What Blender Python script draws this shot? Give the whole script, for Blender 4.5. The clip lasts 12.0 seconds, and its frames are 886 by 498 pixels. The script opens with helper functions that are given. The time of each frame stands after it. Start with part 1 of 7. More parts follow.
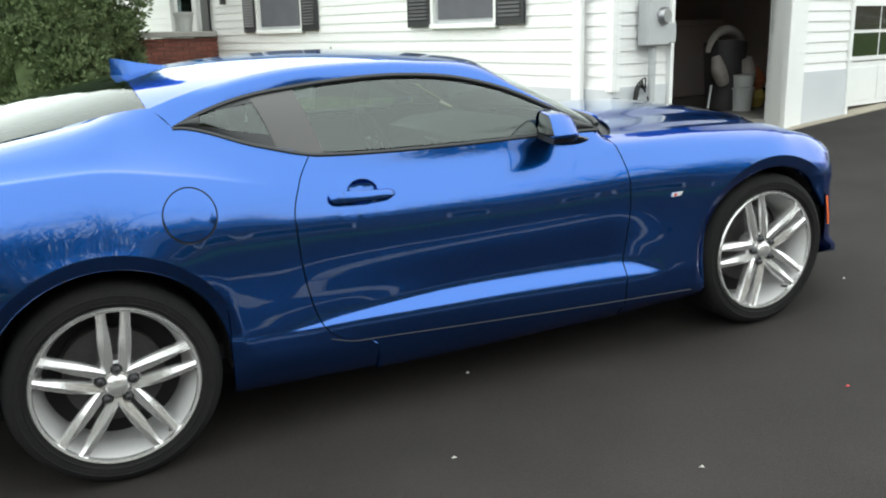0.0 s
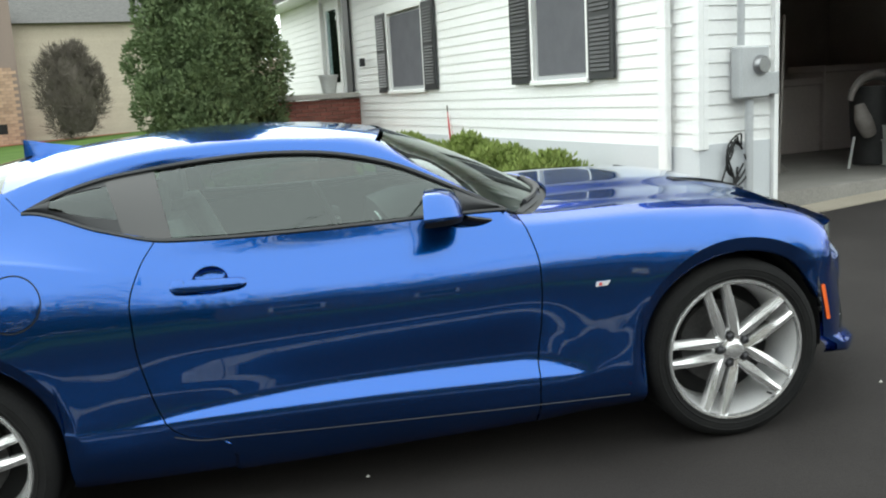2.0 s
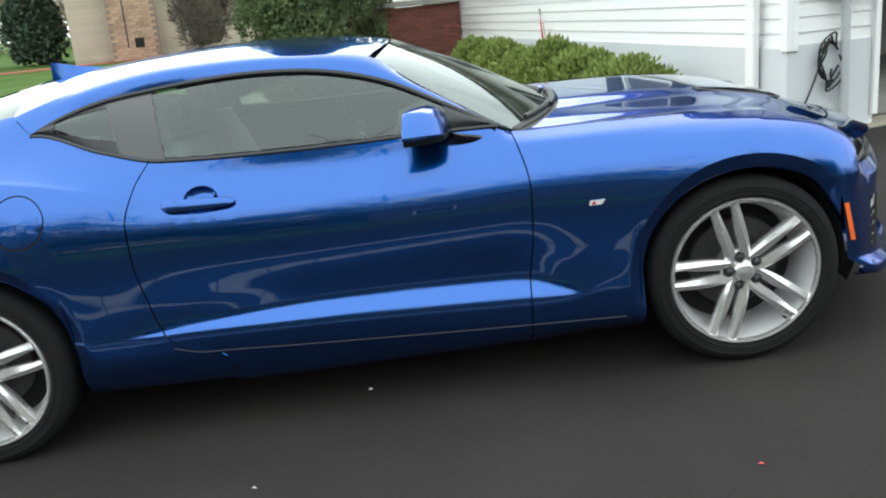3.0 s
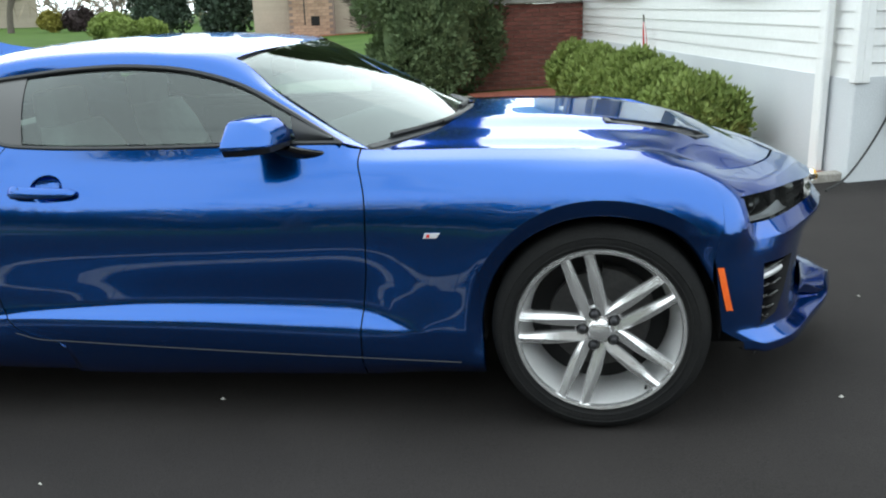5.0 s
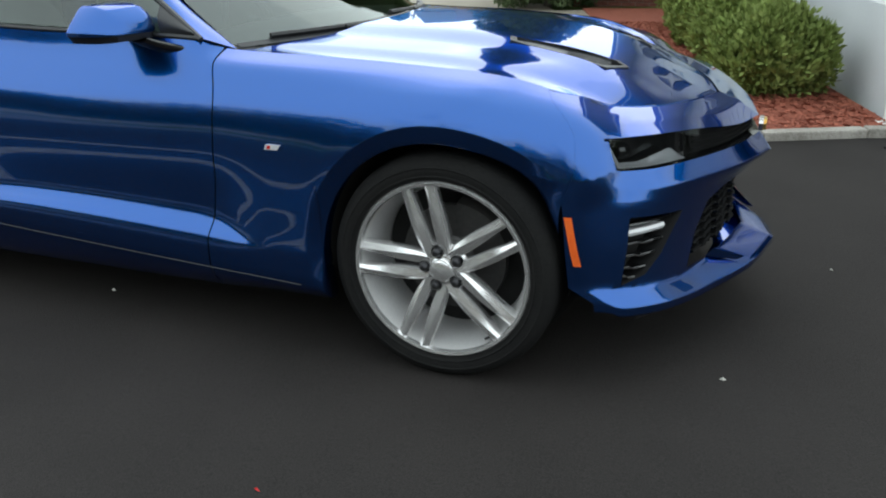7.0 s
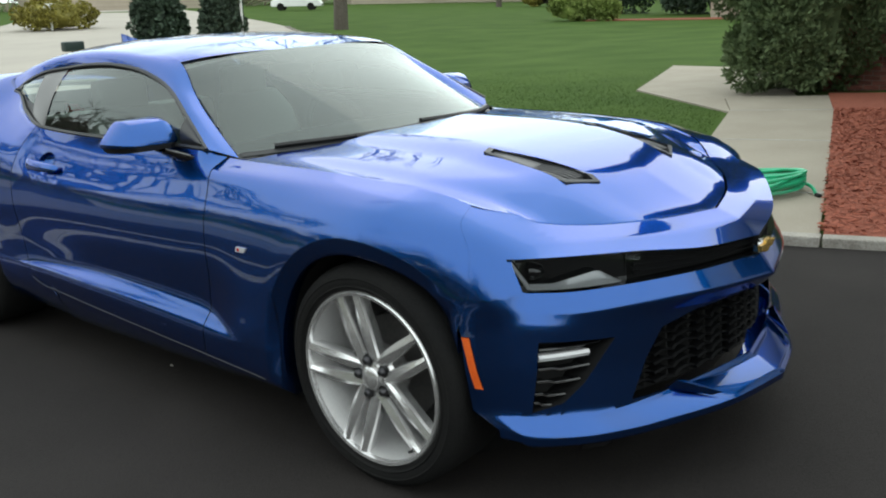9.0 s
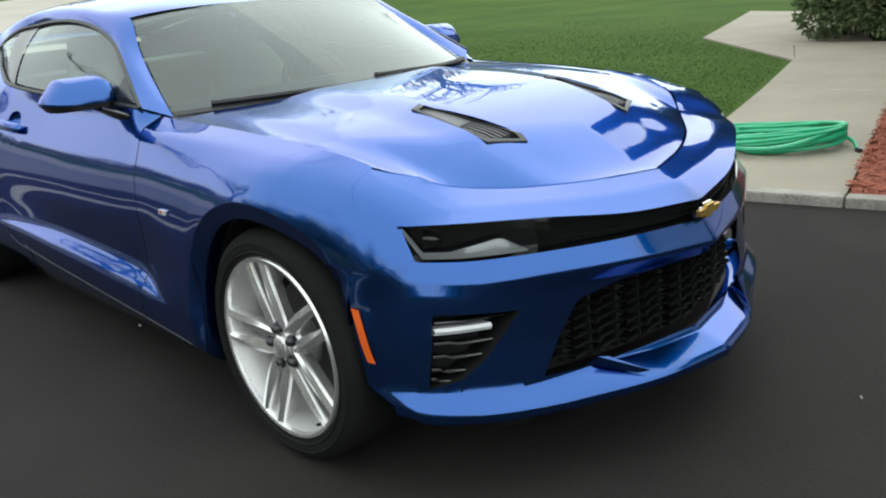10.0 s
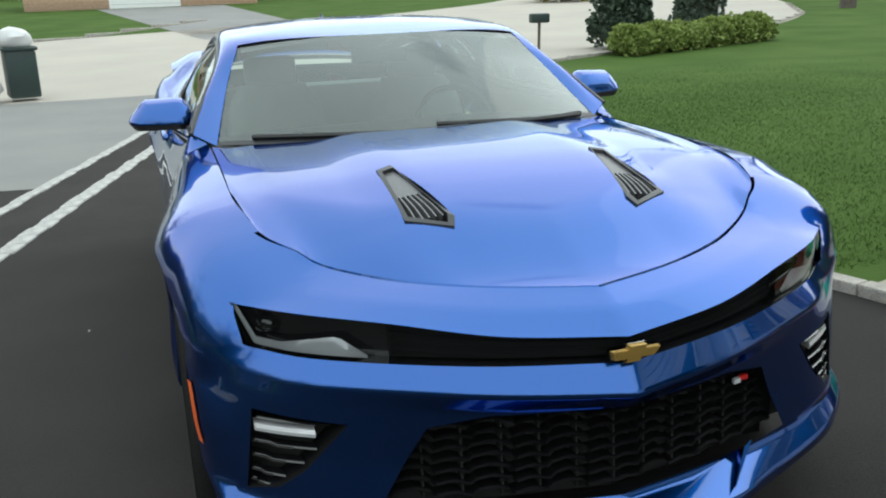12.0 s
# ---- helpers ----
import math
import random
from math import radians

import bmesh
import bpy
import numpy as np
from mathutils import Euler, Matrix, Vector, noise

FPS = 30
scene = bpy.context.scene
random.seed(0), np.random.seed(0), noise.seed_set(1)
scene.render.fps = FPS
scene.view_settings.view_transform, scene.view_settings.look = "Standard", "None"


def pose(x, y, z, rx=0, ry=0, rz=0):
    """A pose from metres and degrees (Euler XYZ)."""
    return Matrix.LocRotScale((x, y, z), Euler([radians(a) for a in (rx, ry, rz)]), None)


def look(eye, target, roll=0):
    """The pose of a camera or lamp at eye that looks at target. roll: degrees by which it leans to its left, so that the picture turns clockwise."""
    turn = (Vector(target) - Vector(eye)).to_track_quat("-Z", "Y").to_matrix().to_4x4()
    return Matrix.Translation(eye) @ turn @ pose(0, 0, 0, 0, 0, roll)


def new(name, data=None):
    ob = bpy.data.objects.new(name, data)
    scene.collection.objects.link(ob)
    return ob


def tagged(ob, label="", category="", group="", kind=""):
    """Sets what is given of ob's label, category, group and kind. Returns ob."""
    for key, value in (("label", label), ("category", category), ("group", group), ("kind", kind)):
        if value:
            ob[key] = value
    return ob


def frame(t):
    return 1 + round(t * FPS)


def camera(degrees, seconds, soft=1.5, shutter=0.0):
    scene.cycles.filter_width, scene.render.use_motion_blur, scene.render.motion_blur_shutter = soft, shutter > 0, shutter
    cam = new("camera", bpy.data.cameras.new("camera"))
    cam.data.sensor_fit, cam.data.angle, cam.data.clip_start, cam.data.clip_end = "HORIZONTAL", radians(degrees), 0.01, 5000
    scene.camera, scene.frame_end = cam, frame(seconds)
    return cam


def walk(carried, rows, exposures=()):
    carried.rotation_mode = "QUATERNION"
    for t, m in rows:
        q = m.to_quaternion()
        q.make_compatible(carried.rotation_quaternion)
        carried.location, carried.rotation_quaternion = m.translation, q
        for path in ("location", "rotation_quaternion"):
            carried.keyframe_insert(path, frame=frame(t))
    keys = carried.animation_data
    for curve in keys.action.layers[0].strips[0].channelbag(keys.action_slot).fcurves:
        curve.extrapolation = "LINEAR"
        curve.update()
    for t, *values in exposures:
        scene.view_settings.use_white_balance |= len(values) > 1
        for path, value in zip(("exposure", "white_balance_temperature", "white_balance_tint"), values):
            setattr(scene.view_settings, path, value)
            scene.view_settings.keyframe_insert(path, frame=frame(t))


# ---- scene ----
cam = camera(53.50, 12.0, soft=2.0)
PATH = [  # seconds, x, y, z, rx, ry, rz
    (0, -0.136, -3.858, 1.463, 76.13, 1.30, -24.45),
    (0.5, 0.233, -3.944, 1.484, 77.30, -0.06, -19.37),
    (1, 0.534, -3.854, 1.449, 74.95, -1.70, -18.35),
    (1.5, 0.827, -3.775, 1.503, 74.23, 1.66, -16.41),
    (2, 1.142, -3.879, 1.491, 79.83, 3.19, -10.92),
    (2.5, 1.393, -3.904, 1.500, 75.99, 5.14, -5.94),
    (4.5, 2.482, -3.741, 1.465, 73.11, 1.21, 6.39),
    (5, 2.757, -3.609, 1.488, 74.47, 1.57, 9.40),
    (5.5, 3.064, -3.603, 1.524, 76.28, -1.02, 12.30),
    (6, 3.288, -3.560, 1.515, 73.02, 1.40, 16.44),
    (6.5, 3.460, -3.367, 1.454, 69.37, -1.03, 17.89),
    (8.5, 4.255, -2.703, 1.536, 71.50, 1.55, 34.49),
    (9, 4.520, -2.610, 1.566, 73.72, 1.15, 39.75),
    (9.5, 4.685, -2.413, 1.539, 70.91, 1.63, 42.62),
    (10, 4.785, -2.155, 1.538, 70.83, 2.56, 45.25),
    (10.5, 5.021, -1.872, 1.555, 71.82, 1.62, 54.75),
    (11, 5.067, -1.603, 1.548, 71.92, -0.13, 62.80),
    (11.5, 5.051, -1.269, 1.564, 72.00, 0.52, 65.34),
    (12, 5.119, -0.902, 1.573, 72.72, 0.99, 72.15),
]
walk(cam, [(t, pose(*p)) for t, *p in PATH], [(0, .56, 6950, 11), (2.5, .46, 6800, 10), (5.5, .24, 6450, 10), (6.5, -.03, 6500, 10), (9, -.28, 6800, 10), (10, -.12, 6800, 10), (11.5, -.03, 6700, 10), (12, -.14, 6600, 9)])

# ---- world and light ----
SUN_EL, SUN_AZ = radians(24), radians(338)  # azimuth clockwise from +y
world = bpy.data.worlds.new("sky")
scene.world = world
world.use_nodes = True
wn = world.node_tree.nodes
sky = wn.new("ShaderNodeTexSky")
sky.sky_type, sky.sun_disc = "NISHITA", False
sky.sun_elevation, sky.sun_rotation = SUN_EL, SUN_AZ
sky.air_density, sky.dust_density, sky.ozone_density = 1.0, 3.5, 1.0
tc = wn.new("ShaderNodeTexCoord")
cloud = wn.new("ShaderNodeTexNoise")
cloud.inputs["Scale"].default_value, cloud.inputs["Detail"].default_value = 2.2, 6
mapn = wn.new("ShaderNodeMapping")
mapn.inputs["Scale"].default_value = (1, 1, 2.6)
world.node_tree.links.new(tc.outputs["Generated"], mapn.inputs["Vector"])
world.node_tree.links.new(mapn.outputs[0], cloud.inputs["Vector"])
ramp = wn.new("ShaderNodeValToRGB")
ramp.color_ramp.elements[0].position, ramp.color_ramp.elements[1].position = 0.12, 0.38
world.node_tree.links.new(cloud.outputs["Fac"], ramp.inputs["Fac"])
mixc = wn.new("ShaderNodeMix")
mixc.data_type = "RGBA"
# a bright hazy sky, nearly even from the horizon up
sep = wn.new("ShaderNodeSeparateXYZ")
world.node_tree.links.new(tc.outputs["Generated"], sep.inputs[0])
lift = wn.new("ShaderNodeMapRange")
lift.inputs["To Min"].default_value, lift.inputs["To Max"].default_value = 15.2, 15.2
world.node_tree.links.new(sep.outputs["Z"], lift.inputs["Value"])
tint = wn.new("ShaderNodeVectorMath")
tint.operation = "MULTIPLY"
tint.inputs[1].default_value = (0.88, 1.0, 1.03)
# the hidden sun spreads a broad pale glow low in the sky beyond the house and lawn
glow_dot = wn.new("ShaderNodeVectorMath")
glow_dot.operation = "DOT_PRODUCT"
glow_dot.inputs[1].default_value = (math.sin(SUN_AZ) * math.cos(SUN_EL), math.cos(SUN_AZ) * math.cos(SUN_EL), math.sin(SUN_EL))
world.node_tree.links.new(tc.outputs["Generated"], glow_dot.inputs[0])
glow_pow = wn.new("ShaderNodeMath")
glow_pow.operation, glow_pow.use_clamp = "POWER", True
glow_pow.inputs[1].default_value = 2.5
glow_max = wn.new("ShaderNodeMath")
glow_max.operation = "MAXIMUM"
glow_max.inputs[1].default_value = 0.0
world.node_tree.links.new(glow_dot.outputs["Value"], glow_max.inputs[0])
world.node_tree.links.new(glow_max.outputs[0], glow_pow.inputs[0])
glow_gain = wn.new("ShaderNodeMath")
glow_gain.operation = "MULTIPLY_ADD"
glow_gain.inputs[1].default_value, glow_gain.inputs[2].default_value = 0.38, 1.0
world.node_tree.links.new(glow_pow.outputs[0], glow_gain.inputs[0])
glow_mul = wn.new("ShaderNodeMath")
glow_mul.operation = "MULTIPLY"
world.node_tree.links.new(lift.outputs[0], glow_mul.inputs[0])
world.node_tree.links.new(glow_gain.outputs[0], glow_mul.inputs[1])
world.node_tree.links.new(glow_mul.outputs[0], tint.inputs[0])
world.node_tree.links.new(tint.outputs[0], mixc.inputs["B"])
world.node_tree.links.new(ramp.outputs["Color"], mixc.inputs["Factor"])
world.node_tree.links.new(sky.outputs["Color"], mixc.inputs["A"])
bg = wn["Background"]
bg.inputs["Strength"].default_value = 0.13
world.node_tree.links.new(mixc.outputs["Result"], bg.inputs["Color"])

sun = new("sun", bpy.data.lights.new("sun", "SUN"))
sun.data.energy, sun.data.angle, sun.data.color = 0.35, radians(60), (1.0, 0.96, 0.90)
sun.matrix_world = look((0, 0, 30), (-30 * math.cos(SUN_EL) * math.sin(SUN_AZ), -30 * math.cos(SUN_EL) * math.cos(SUN_AZ), 30 - 30 * math.sin(SUN_EL)))


# ---- materials ----
def material(name, color, rough=0.6, metal=0.0, color2=None, scale=8.0, detail_scale=60.0, bump=0.0, coat=0.0, spec=0.5, emit=None, vary=0.0, stretch=(1, 1, 1), blotch=0.5, coords="Object"):
    """A principled surface with colour varied at two scales, fine relief and, with vary, a shift per object."""
    m = bpy.data.materials.new(name)
    m.use_nodes = True
    n, l = m.node_tree.nodes, m.node_tree.links
    p = n["Principled BSDF"]
    p.inputs["Roughness"].default_value, p.inputs["Metallic"].default_value = rough, metal
    p.inputs["Specular IOR Level"].default_value = spec
    p.inputs["Coat Weight"].default_value, p.inputs["Coat Roughness"].default_value = coat, 0.03
    base = (*color, 1)
    p.inputs["Base Color"].default_value = base
    if emit:
        p.inputs["Emission Color"].default_value, p.inputs["Emission Strength"].default_value = (*emit[:3], 1), emit[3]
    c2 = color2 or color
    co = n.new("ShaderNodeTexCoord")
    mp = n.new("ShaderNodeMapping")
    mp.inputs["Scale"].default_value = stretch
    l.new(co.outputs[coords], mp.inputs["Vector"])
    big, fine = n.new("ShaderNodeTexNoise"), n.new("ShaderNodeTexNoise")
    big.inputs["Scale"].default_value, big.inputs["Detail"].default_value = scale, 5
    fine.inputs["Scale"].default_value, fine.inputs["Detail"].default_value = detail_scale, 3
    l.new(mp.outputs[0], big.inputs["Vector"])
    l.new(mp.outputs[0], fine.inputs["Vector"])
    if color2:
        add = n.new("ShaderNodeMath")
        add.operation = "MULTIPLY_ADD"
        add.inputs[1].default_value = 1 - blotch
        sc = n.new("ShaderNodeMath")
        sc.operation = "MULTIPLY"
        sc.inputs[1].default_value = blotch
        l.new(big.outputs["Fac"], sc.inputs[0])
        l.new(fine.outputs["Fac"], add.inputs[0])
        l.new(sc.outputs[0], add.inputs[2])
        rm = n.new("ShaderNodeValToRGB")
        rm.color_ramp.elements[0].position, rm.color_ramp.elements[1].position = 0.36, 0.64
        rm.color_ramp.elements[0].color, rm.color_ramp.elements[1].color = base, (*c2, 1)
        l.new(add.outputs[0], rm.inputs["Fac"])
        out = rm.outputs["Color"]
        if vary:
            oi = n.new("ShaderNodeObjectInfo")
            ge = n.new("ShaderNodeNewGeometry")
            su = n.new("ShaderNodeMath")
            su.operation = "ADD"
            l.new(oi.outputs["Random"], su.inputs[0])
            l.new(ge.outputs["Random Per Island"], su.inputs[1])
            fr = n.new("ShaderNodeMath")
            fr.operation = "FRACT"
            l.new(su.outputs[0], fr.inputs[0])
            mr = n.new("ShaderNodeMapRange")
            mr.inputs["To Min"].default_value, mr.inputs["To Max"].default_value = 1 - vary, 1 + vary
            l.new(fr.outputs[0], mr.inputs["Value"])
            hs = n.new("ShaderNodeHueSaturation")
            l.new(mr.outputs[0], hs.inputs["Value"])
            l.new(out, hs.inputs["Color"])
            out = hs.outputs["Color"]
        l.new(out, p.inputs["Base Color"])
    if bump:
        b = n.new("ShaderNodeBump")
        b.inputs["Strength"].default_value, b.inputs["Distance"].default_value = min(1.0, bump), 0.01
        l.new(fine.outputs["Fac"], b.inputs["Height"])
        l.new(b.outputs[0], p.inputs["Normal"])
    return m


def paint(name, color, flake):
    """Metallic car paint: a coloured metal base with fine flake sparkle under a clear coat."""
    m = material(name, color, rough=0.2, metal=0.96, coat=1.0)
    n, l = m.node_tree.nodes, m.node_tree.links
    p = n["Principled BSDF"]
    p.inputs["Coat IOR"].default_value = 1.55
    p.inputs["Coat Roughness"].default_value = 0.015
    p.inputs["Specular Tint"].default_value = (0.04, 0.40, 0.85, 1)
    vo = n.new("ShaderNodeTexVoronoi")
    vo.inputs["Scale"].default_value = 2500
    co = n.new("ShaderNodeTexCoord")
    l.new(co.outputs["Object"], vo.inputs["Vector"])
    mr = n.new("ShaderNodeMapRange")
    mr.inputs["To Min"].default_value, mr.inputs["To Max"].default_value = 0.21 - flake, 0.21 + flake
    l.new(vo.outputs["Distance"], mr.inputs["Value"])
    l.new(mr.outputs[0], p.inputs["Roughness"])
    return m


def glass(name, tint, gloss=1.0):
    """Thin tinted glass: clear straight on, a mirror at grazing angles."""
    m = bpy.data.materials.new(name)
    m.use_nodes = True
    n, l = m.node_tree.nodes, m.node_tree.links
    n.remove(n["Principled BSDF"])
    tr, gl, mx, fr = n.new("ShaderNodeBsdfTransparent"), n.new("ShaderNodeBsdfGlossy"), n.new("ShaderNodeMixShader"), n.new("ShaderNodeFresnel")
    tr.inputs["Color"].default_value = (*tint, 1)
    gl.inputs["Roughness"].default_value = 0.0
    gl.inputs["Color"].default_value = (0.93, 1.0, 0.98, 1)
    fr.inputs["IOR"].default_value = 1.0 + 0.55 * gloss
    l.new(fr.outputs[0], mx.inputs["Fac"])
    l.new(tr.outputs[0], mx.inputs[1])
    l.new(gl.outputs[0], mx.inputs[2])
    l.new(mx.outputs[0], n["Material Output"].inputs["Surface"])
    return m


M_PAINT = paint("blue_paint", (0.002, 0.070, 0.300), 0.04)
M_BLACK = material("black_plastic", (0.012, 0.012, 0.013), 0.45, bump=0.1, detail_scale=900)
M_GLOSSBLACK = material("gloss_black", (0.008, 0.008, 0.009), 0.12, coat=0.6)
# near-black that paints deep shade into hollows; a few small black parts share it
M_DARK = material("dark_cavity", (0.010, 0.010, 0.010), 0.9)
M_TRIM = material("window_trim", (0.020, 0.0205, 0.023), 0.42)
M_PILLAR = material("gloss_pillar_panel", (0.034, 0.032, 0.032), 0.28, coat=0.35)
M_RUBBER = material("tyre_rubber", (0.010, 0.010, 0.0105), 0.85, spec=0.18, color2=(0.016, 0.0156, 0.0152), scale=6, detail_scale=120, bump=0.25)
M_ALLOY = material("machined_alloy", (0.84, 0.83, 0.83), 0.22, metal=0.80, color2=(0.90, 0.89, 0.89), scale=5, detail_scale=200)
M_ALLOYDARK = material("grey_alloy", (0.30, 0.30, 0.31), 0.36, metal=0.9, color2=(0.36, 0.36, 0.37), scale=5, detail_scale=90)
M_BARREL = material("bare_alloy_barrel", (0.78, 0.77, 0.77), 0.35, metal=0.45, color2=(0.85, 0.84, 0.84), scale=6, detail_scale=120)
M_BRAKE = material("dull_brake_iron", (0.05, 0.05, 0.05), 0.6, metal=0.5, color2=(0.075, 0.072, 0.07), scale=9, detail_scale=80)
M_GRILLE = material("grille_black", (0.005, 0.005, 0.0055), 0.6, spec=0.12)
M_NUT = material("dark_lug_nut", (0.07, 0.07, 0.075), 0.3, metal=0.8)
M_STEEL = material("brake_steel", (0.16, 0.15, 0.15), 0.4, metal=0.9, color2=(0.22, 0.2, 0.19), scale=9, detail_scale=80)
M_CHROME = material("chrome", (0.75, 0.75, 0.76), 0.09, metal=1.0)
M_GOLD = material("gold_badge", (0.70, 0.44, 0.12), 0.25, metal=0.8)
M_RED = material("red_enamel", (0.55, 0.02, 0.02), 0.25, coat=0.5)
M_VENTGREY = material("satin_grey_vent", (0.10, 0.10, 0.105), 0.4, metal=0.3, color2=(0.14, 0.14, 0.145), scale=9, detail_scale=120)
M_AMBER = material("amber_lens", (0.85, 0.11, 0.015), 0.22, coat=0.8, color2=(0.95, 0.17, 0.03), scale=40, detail_scale=300)
M_LAMP = material("lamp_lens", (0.68, 0.68, 0.70), 0.18, metal=0.1, coat=1.0)
M_BROWNBRICK = material("brown_brick", (0.085, 0.058, 0.045), 0.9, color2=(0.13, 0.09, 0.07), scale=6, detail_scale=40, bump=0.4, vary=0.2)
M_GLASS = glass("tinted_glass", (0.48, 0.58, 0.55), 1.35)
M_WSCREEN = glass("windscreen_glass", (0.55, 0.67, 0.63), 1.6)
M_REARGLASS = glass("rear_glass", (0.36, 0.42, 0.39), 0.6)
M_LENS = glass("clear_lens", (0.85, 0.87, 0.88), 0.7)
M_WINGLASS = glass("window_pane", (0.80, 0.82, 0.85), 0.9)
M_SEAT = material("grey_leather", (0.42, 0.42, 0.41), 0.55, color2=(0.48, 0.48, 0.47), scale=12, detail_scale=40)
M_CABIN = material("dark_cabin_trim", (0.02, 0.02, 0.021), 0.6, color2=(0.03, 0.03, 0.03), scale=20, detail_scale=60)
M_ASPHALT = material("asphalt", (0.0190, 0.0168, 0.0162), 0.88, spec=0.16, color2=(0.0398, 0.0350, 0.0335), scale=1.4, detail_scale=230, bump=0.5, blotch=0.35)
M_OLDASPHALT = material("grey_asphalt", (0.16, 0.16, 0.155), 0.9, color2=(0.22, 0.215, 0.205), scale=0.6, detail_scale=90, bump=0.4)
M_ROAD = material("pale_road", (0.33, 0.30, 0.26), 0.9, color2=(0.40, 0.365, 0.315), scale=0.35, detail_scale=50, bump=0.3)
M_CONCRETE = material("concrete", (0.275, 0.240, 0.190), 0.9, color2=(0.355, 0.315, 0.255), scale=1.6, detail_scale=110, bump=0.35)
M_KERB = material("pale_kerb_stone", (0.22, 0.20, 0.175), 0.9, color2=(0.42, 0.39, 0.35), scale=7, detail_scale=90, bump=0.6)
M_LINE = material("worn_white_stone", (0.26, 0.252, 0.24), 0.9, color2=(0.50, 0.49, 0.47), scale=9, detail_scale=70, bump=0.6)
M_GRASS = material("grass", (0.045, 0.083, 0.019), 0.95, color2=(0.068, 0.112, 0.028), scale=0.5, detail_scale=30, bump=0.4, blotch=0.75, spec=0.04)
M_BLADE = material("grass_blade", (0.048, 0.092, 0.021), 0.8, color2=(0.074, 0.126, 0.032), scale=0.5, detail_scale=8, vary=0.12, spec=0.1, blotch=0.75)
M_MULCH = material("red_mulch", (0.20, 0.052, 0.030), 0.95, color2=(0.33, 0.095, 0.055), scale=9, detail_scale=70, bump=1.0, blotch=0.3)
M_CHIP = material("bark_chip", (0.24, 0.066, 0.040), 0.9, color2=(0.35, 0.105, 0.062), scale=5, detail_scale=40, vary=0.2)
M_SIDING = material("white_siding", (0.78, 0.78, 0.77), 0.5, color2=(0.83, 0.83, 0.82), scale=1.3, detail_scale=25, bump=0.06, vary=0.02)
M_WHITE = material("white_paint", (0.80, 0.80, 0.79), 0.45, color2=(0.84, 0.84, 0.83), scale=3, detail_scale=60, bump=0.05)
M_FOUND = material("pale_foundation", (0.56, 0.58, 0.60), 0.85, color2=(0.62, 0.64, 0.66), scale=1.5, detail_scale=90, bump=0.35)
M_SCREEN = material("insect_screen", (0.09, 0.09, 0.105), 0.8, color2=(0.12, 0.12, 0.135), scale=4, detail_scale=200)
M_SHUTTER = material("black_shutter", (0.018, 0.019, 0.022), 0.45, color2=(0.03, 0.031, 0.034), scale=10, detail_scale=90)
M_ROOM = material("dim_room", (0.16, 0.155, 0.15), 0.9, color2=(0.2, 0.19, 0.18), scale=2, detail_scale=20)
M_BRICK = material("red_brick", (0.18, 0.055, 0.042), 0.85, color2=(0.27, 0.10, 0.075), scale=14, detail_scale=110, bump=0.5, vary=0.22)
M_MORTAR = material("mortar", (0.20, 0.15, 0.13), 0.95, color2=(0.26, 0.2, 0.17), scale=20, detail_scale=140, bump=0.5)
M_CAP = material("grey_stone_cap", (0.33, 0.32, 0.30), 0.8, color2=(0.42, 0.41, 0.38), scale=8, detail_scale=90, bump=0.3)
M_ROOF = material("grey_shingle", (0.06, 0.058, 0.056), 0.9, color2=(0.11, 0.105, 0.1), scale=6, detail_scale=40, bump=0.5)
M_METER = material("grey_meter_box", (0.40, 0.41, 0.42), 0.5, color2=(0.46, 0.47, 0.48), scale=5, detail_scale=60)
M_CABLE = material("black_cable", (0.012, 0.012, 0.012), 0.55)
M_HOSE = material("green_hose", (0.010, 0.36, 0.17), 0.35, color2=(0.016, 0.45, 0.23), scale=6, detail_scale=60, coat=0.2)
M_TAN = material("tan_siding", (0.40, 0.34, 0.27), 0.8, color2=(0.47, 0.40, 0.32), scale=1, detail_scale=15, vary=0.05)
M_TANBRICK = material("tan_brick", (0.34, 0.21, 0.14), 0.9, color2=(0.46, 0.32, 0.23), scale=6, detail_scale=40, bump=0.4, vary=0.2)
# bark lightened to tan: distance haze and backlight painted into the colour
M_TWIG = material("haze_pale_twigs", (0.20, 0.165, 0.12), 0.95, color2=(0.30, 0.255, 0.19), scale=0.4, detail_scale=5, vary=0.3)
M_BARK = material("grey_bark", (0.07, 0.058, 0.046), 0.95, color2=(0.13, 0.11, 0.09), scale=9, detail_scale=50, bump=0.8)
M_YEW = material("evergreen_leaf", (0.095, 0.138, 0.064), 0.8, color2=(0.165, 0.215, 0.105), scale=2.5, detail_scale=8, vary=0.22, spec=0.2)
M_HEDGE = material("box_hedge_leaf", (0.16, 0.22, 0.055), 0.7, color2=(0.27, 0.33, 0.10), scale=3, detail_scale=10, vary=0.25, spec=0.2)
M_SPRUCE = material("spruce_needle", (0.035, 0.060, 0.040), 0.7, color2=(0.07, 0.105, 0.068), scale=3, detail_scale=12, vary=0.35)
M_GOLDBUSH = material("golden_bush_leaf", (0.16, 0.15, 0.02), 0.7, color2=(0.30, 0.26, 0.05), scale=4, detail_scale=14, vary=0.3)
M_PLUM = material("dark_plum_leaf", (0.03, 0.018, 0.02), 0.7, color2=(0.05, 0.03, 0.03), scale=4, detail_scale=14, vary=0.3)
M_BIN = material("green_black_bin", (0.015, 0.03, 0.028), 0.5, color2=(0.02, 0.04, 0.036), scale=4, detail_scale=60)
M_BAG = material("white_bag", (0.5, 0.5, 0.5), 0.35, color2=(0.6, 0.6, 0.6), scale=6, detail_scale=40, bump=0.3)
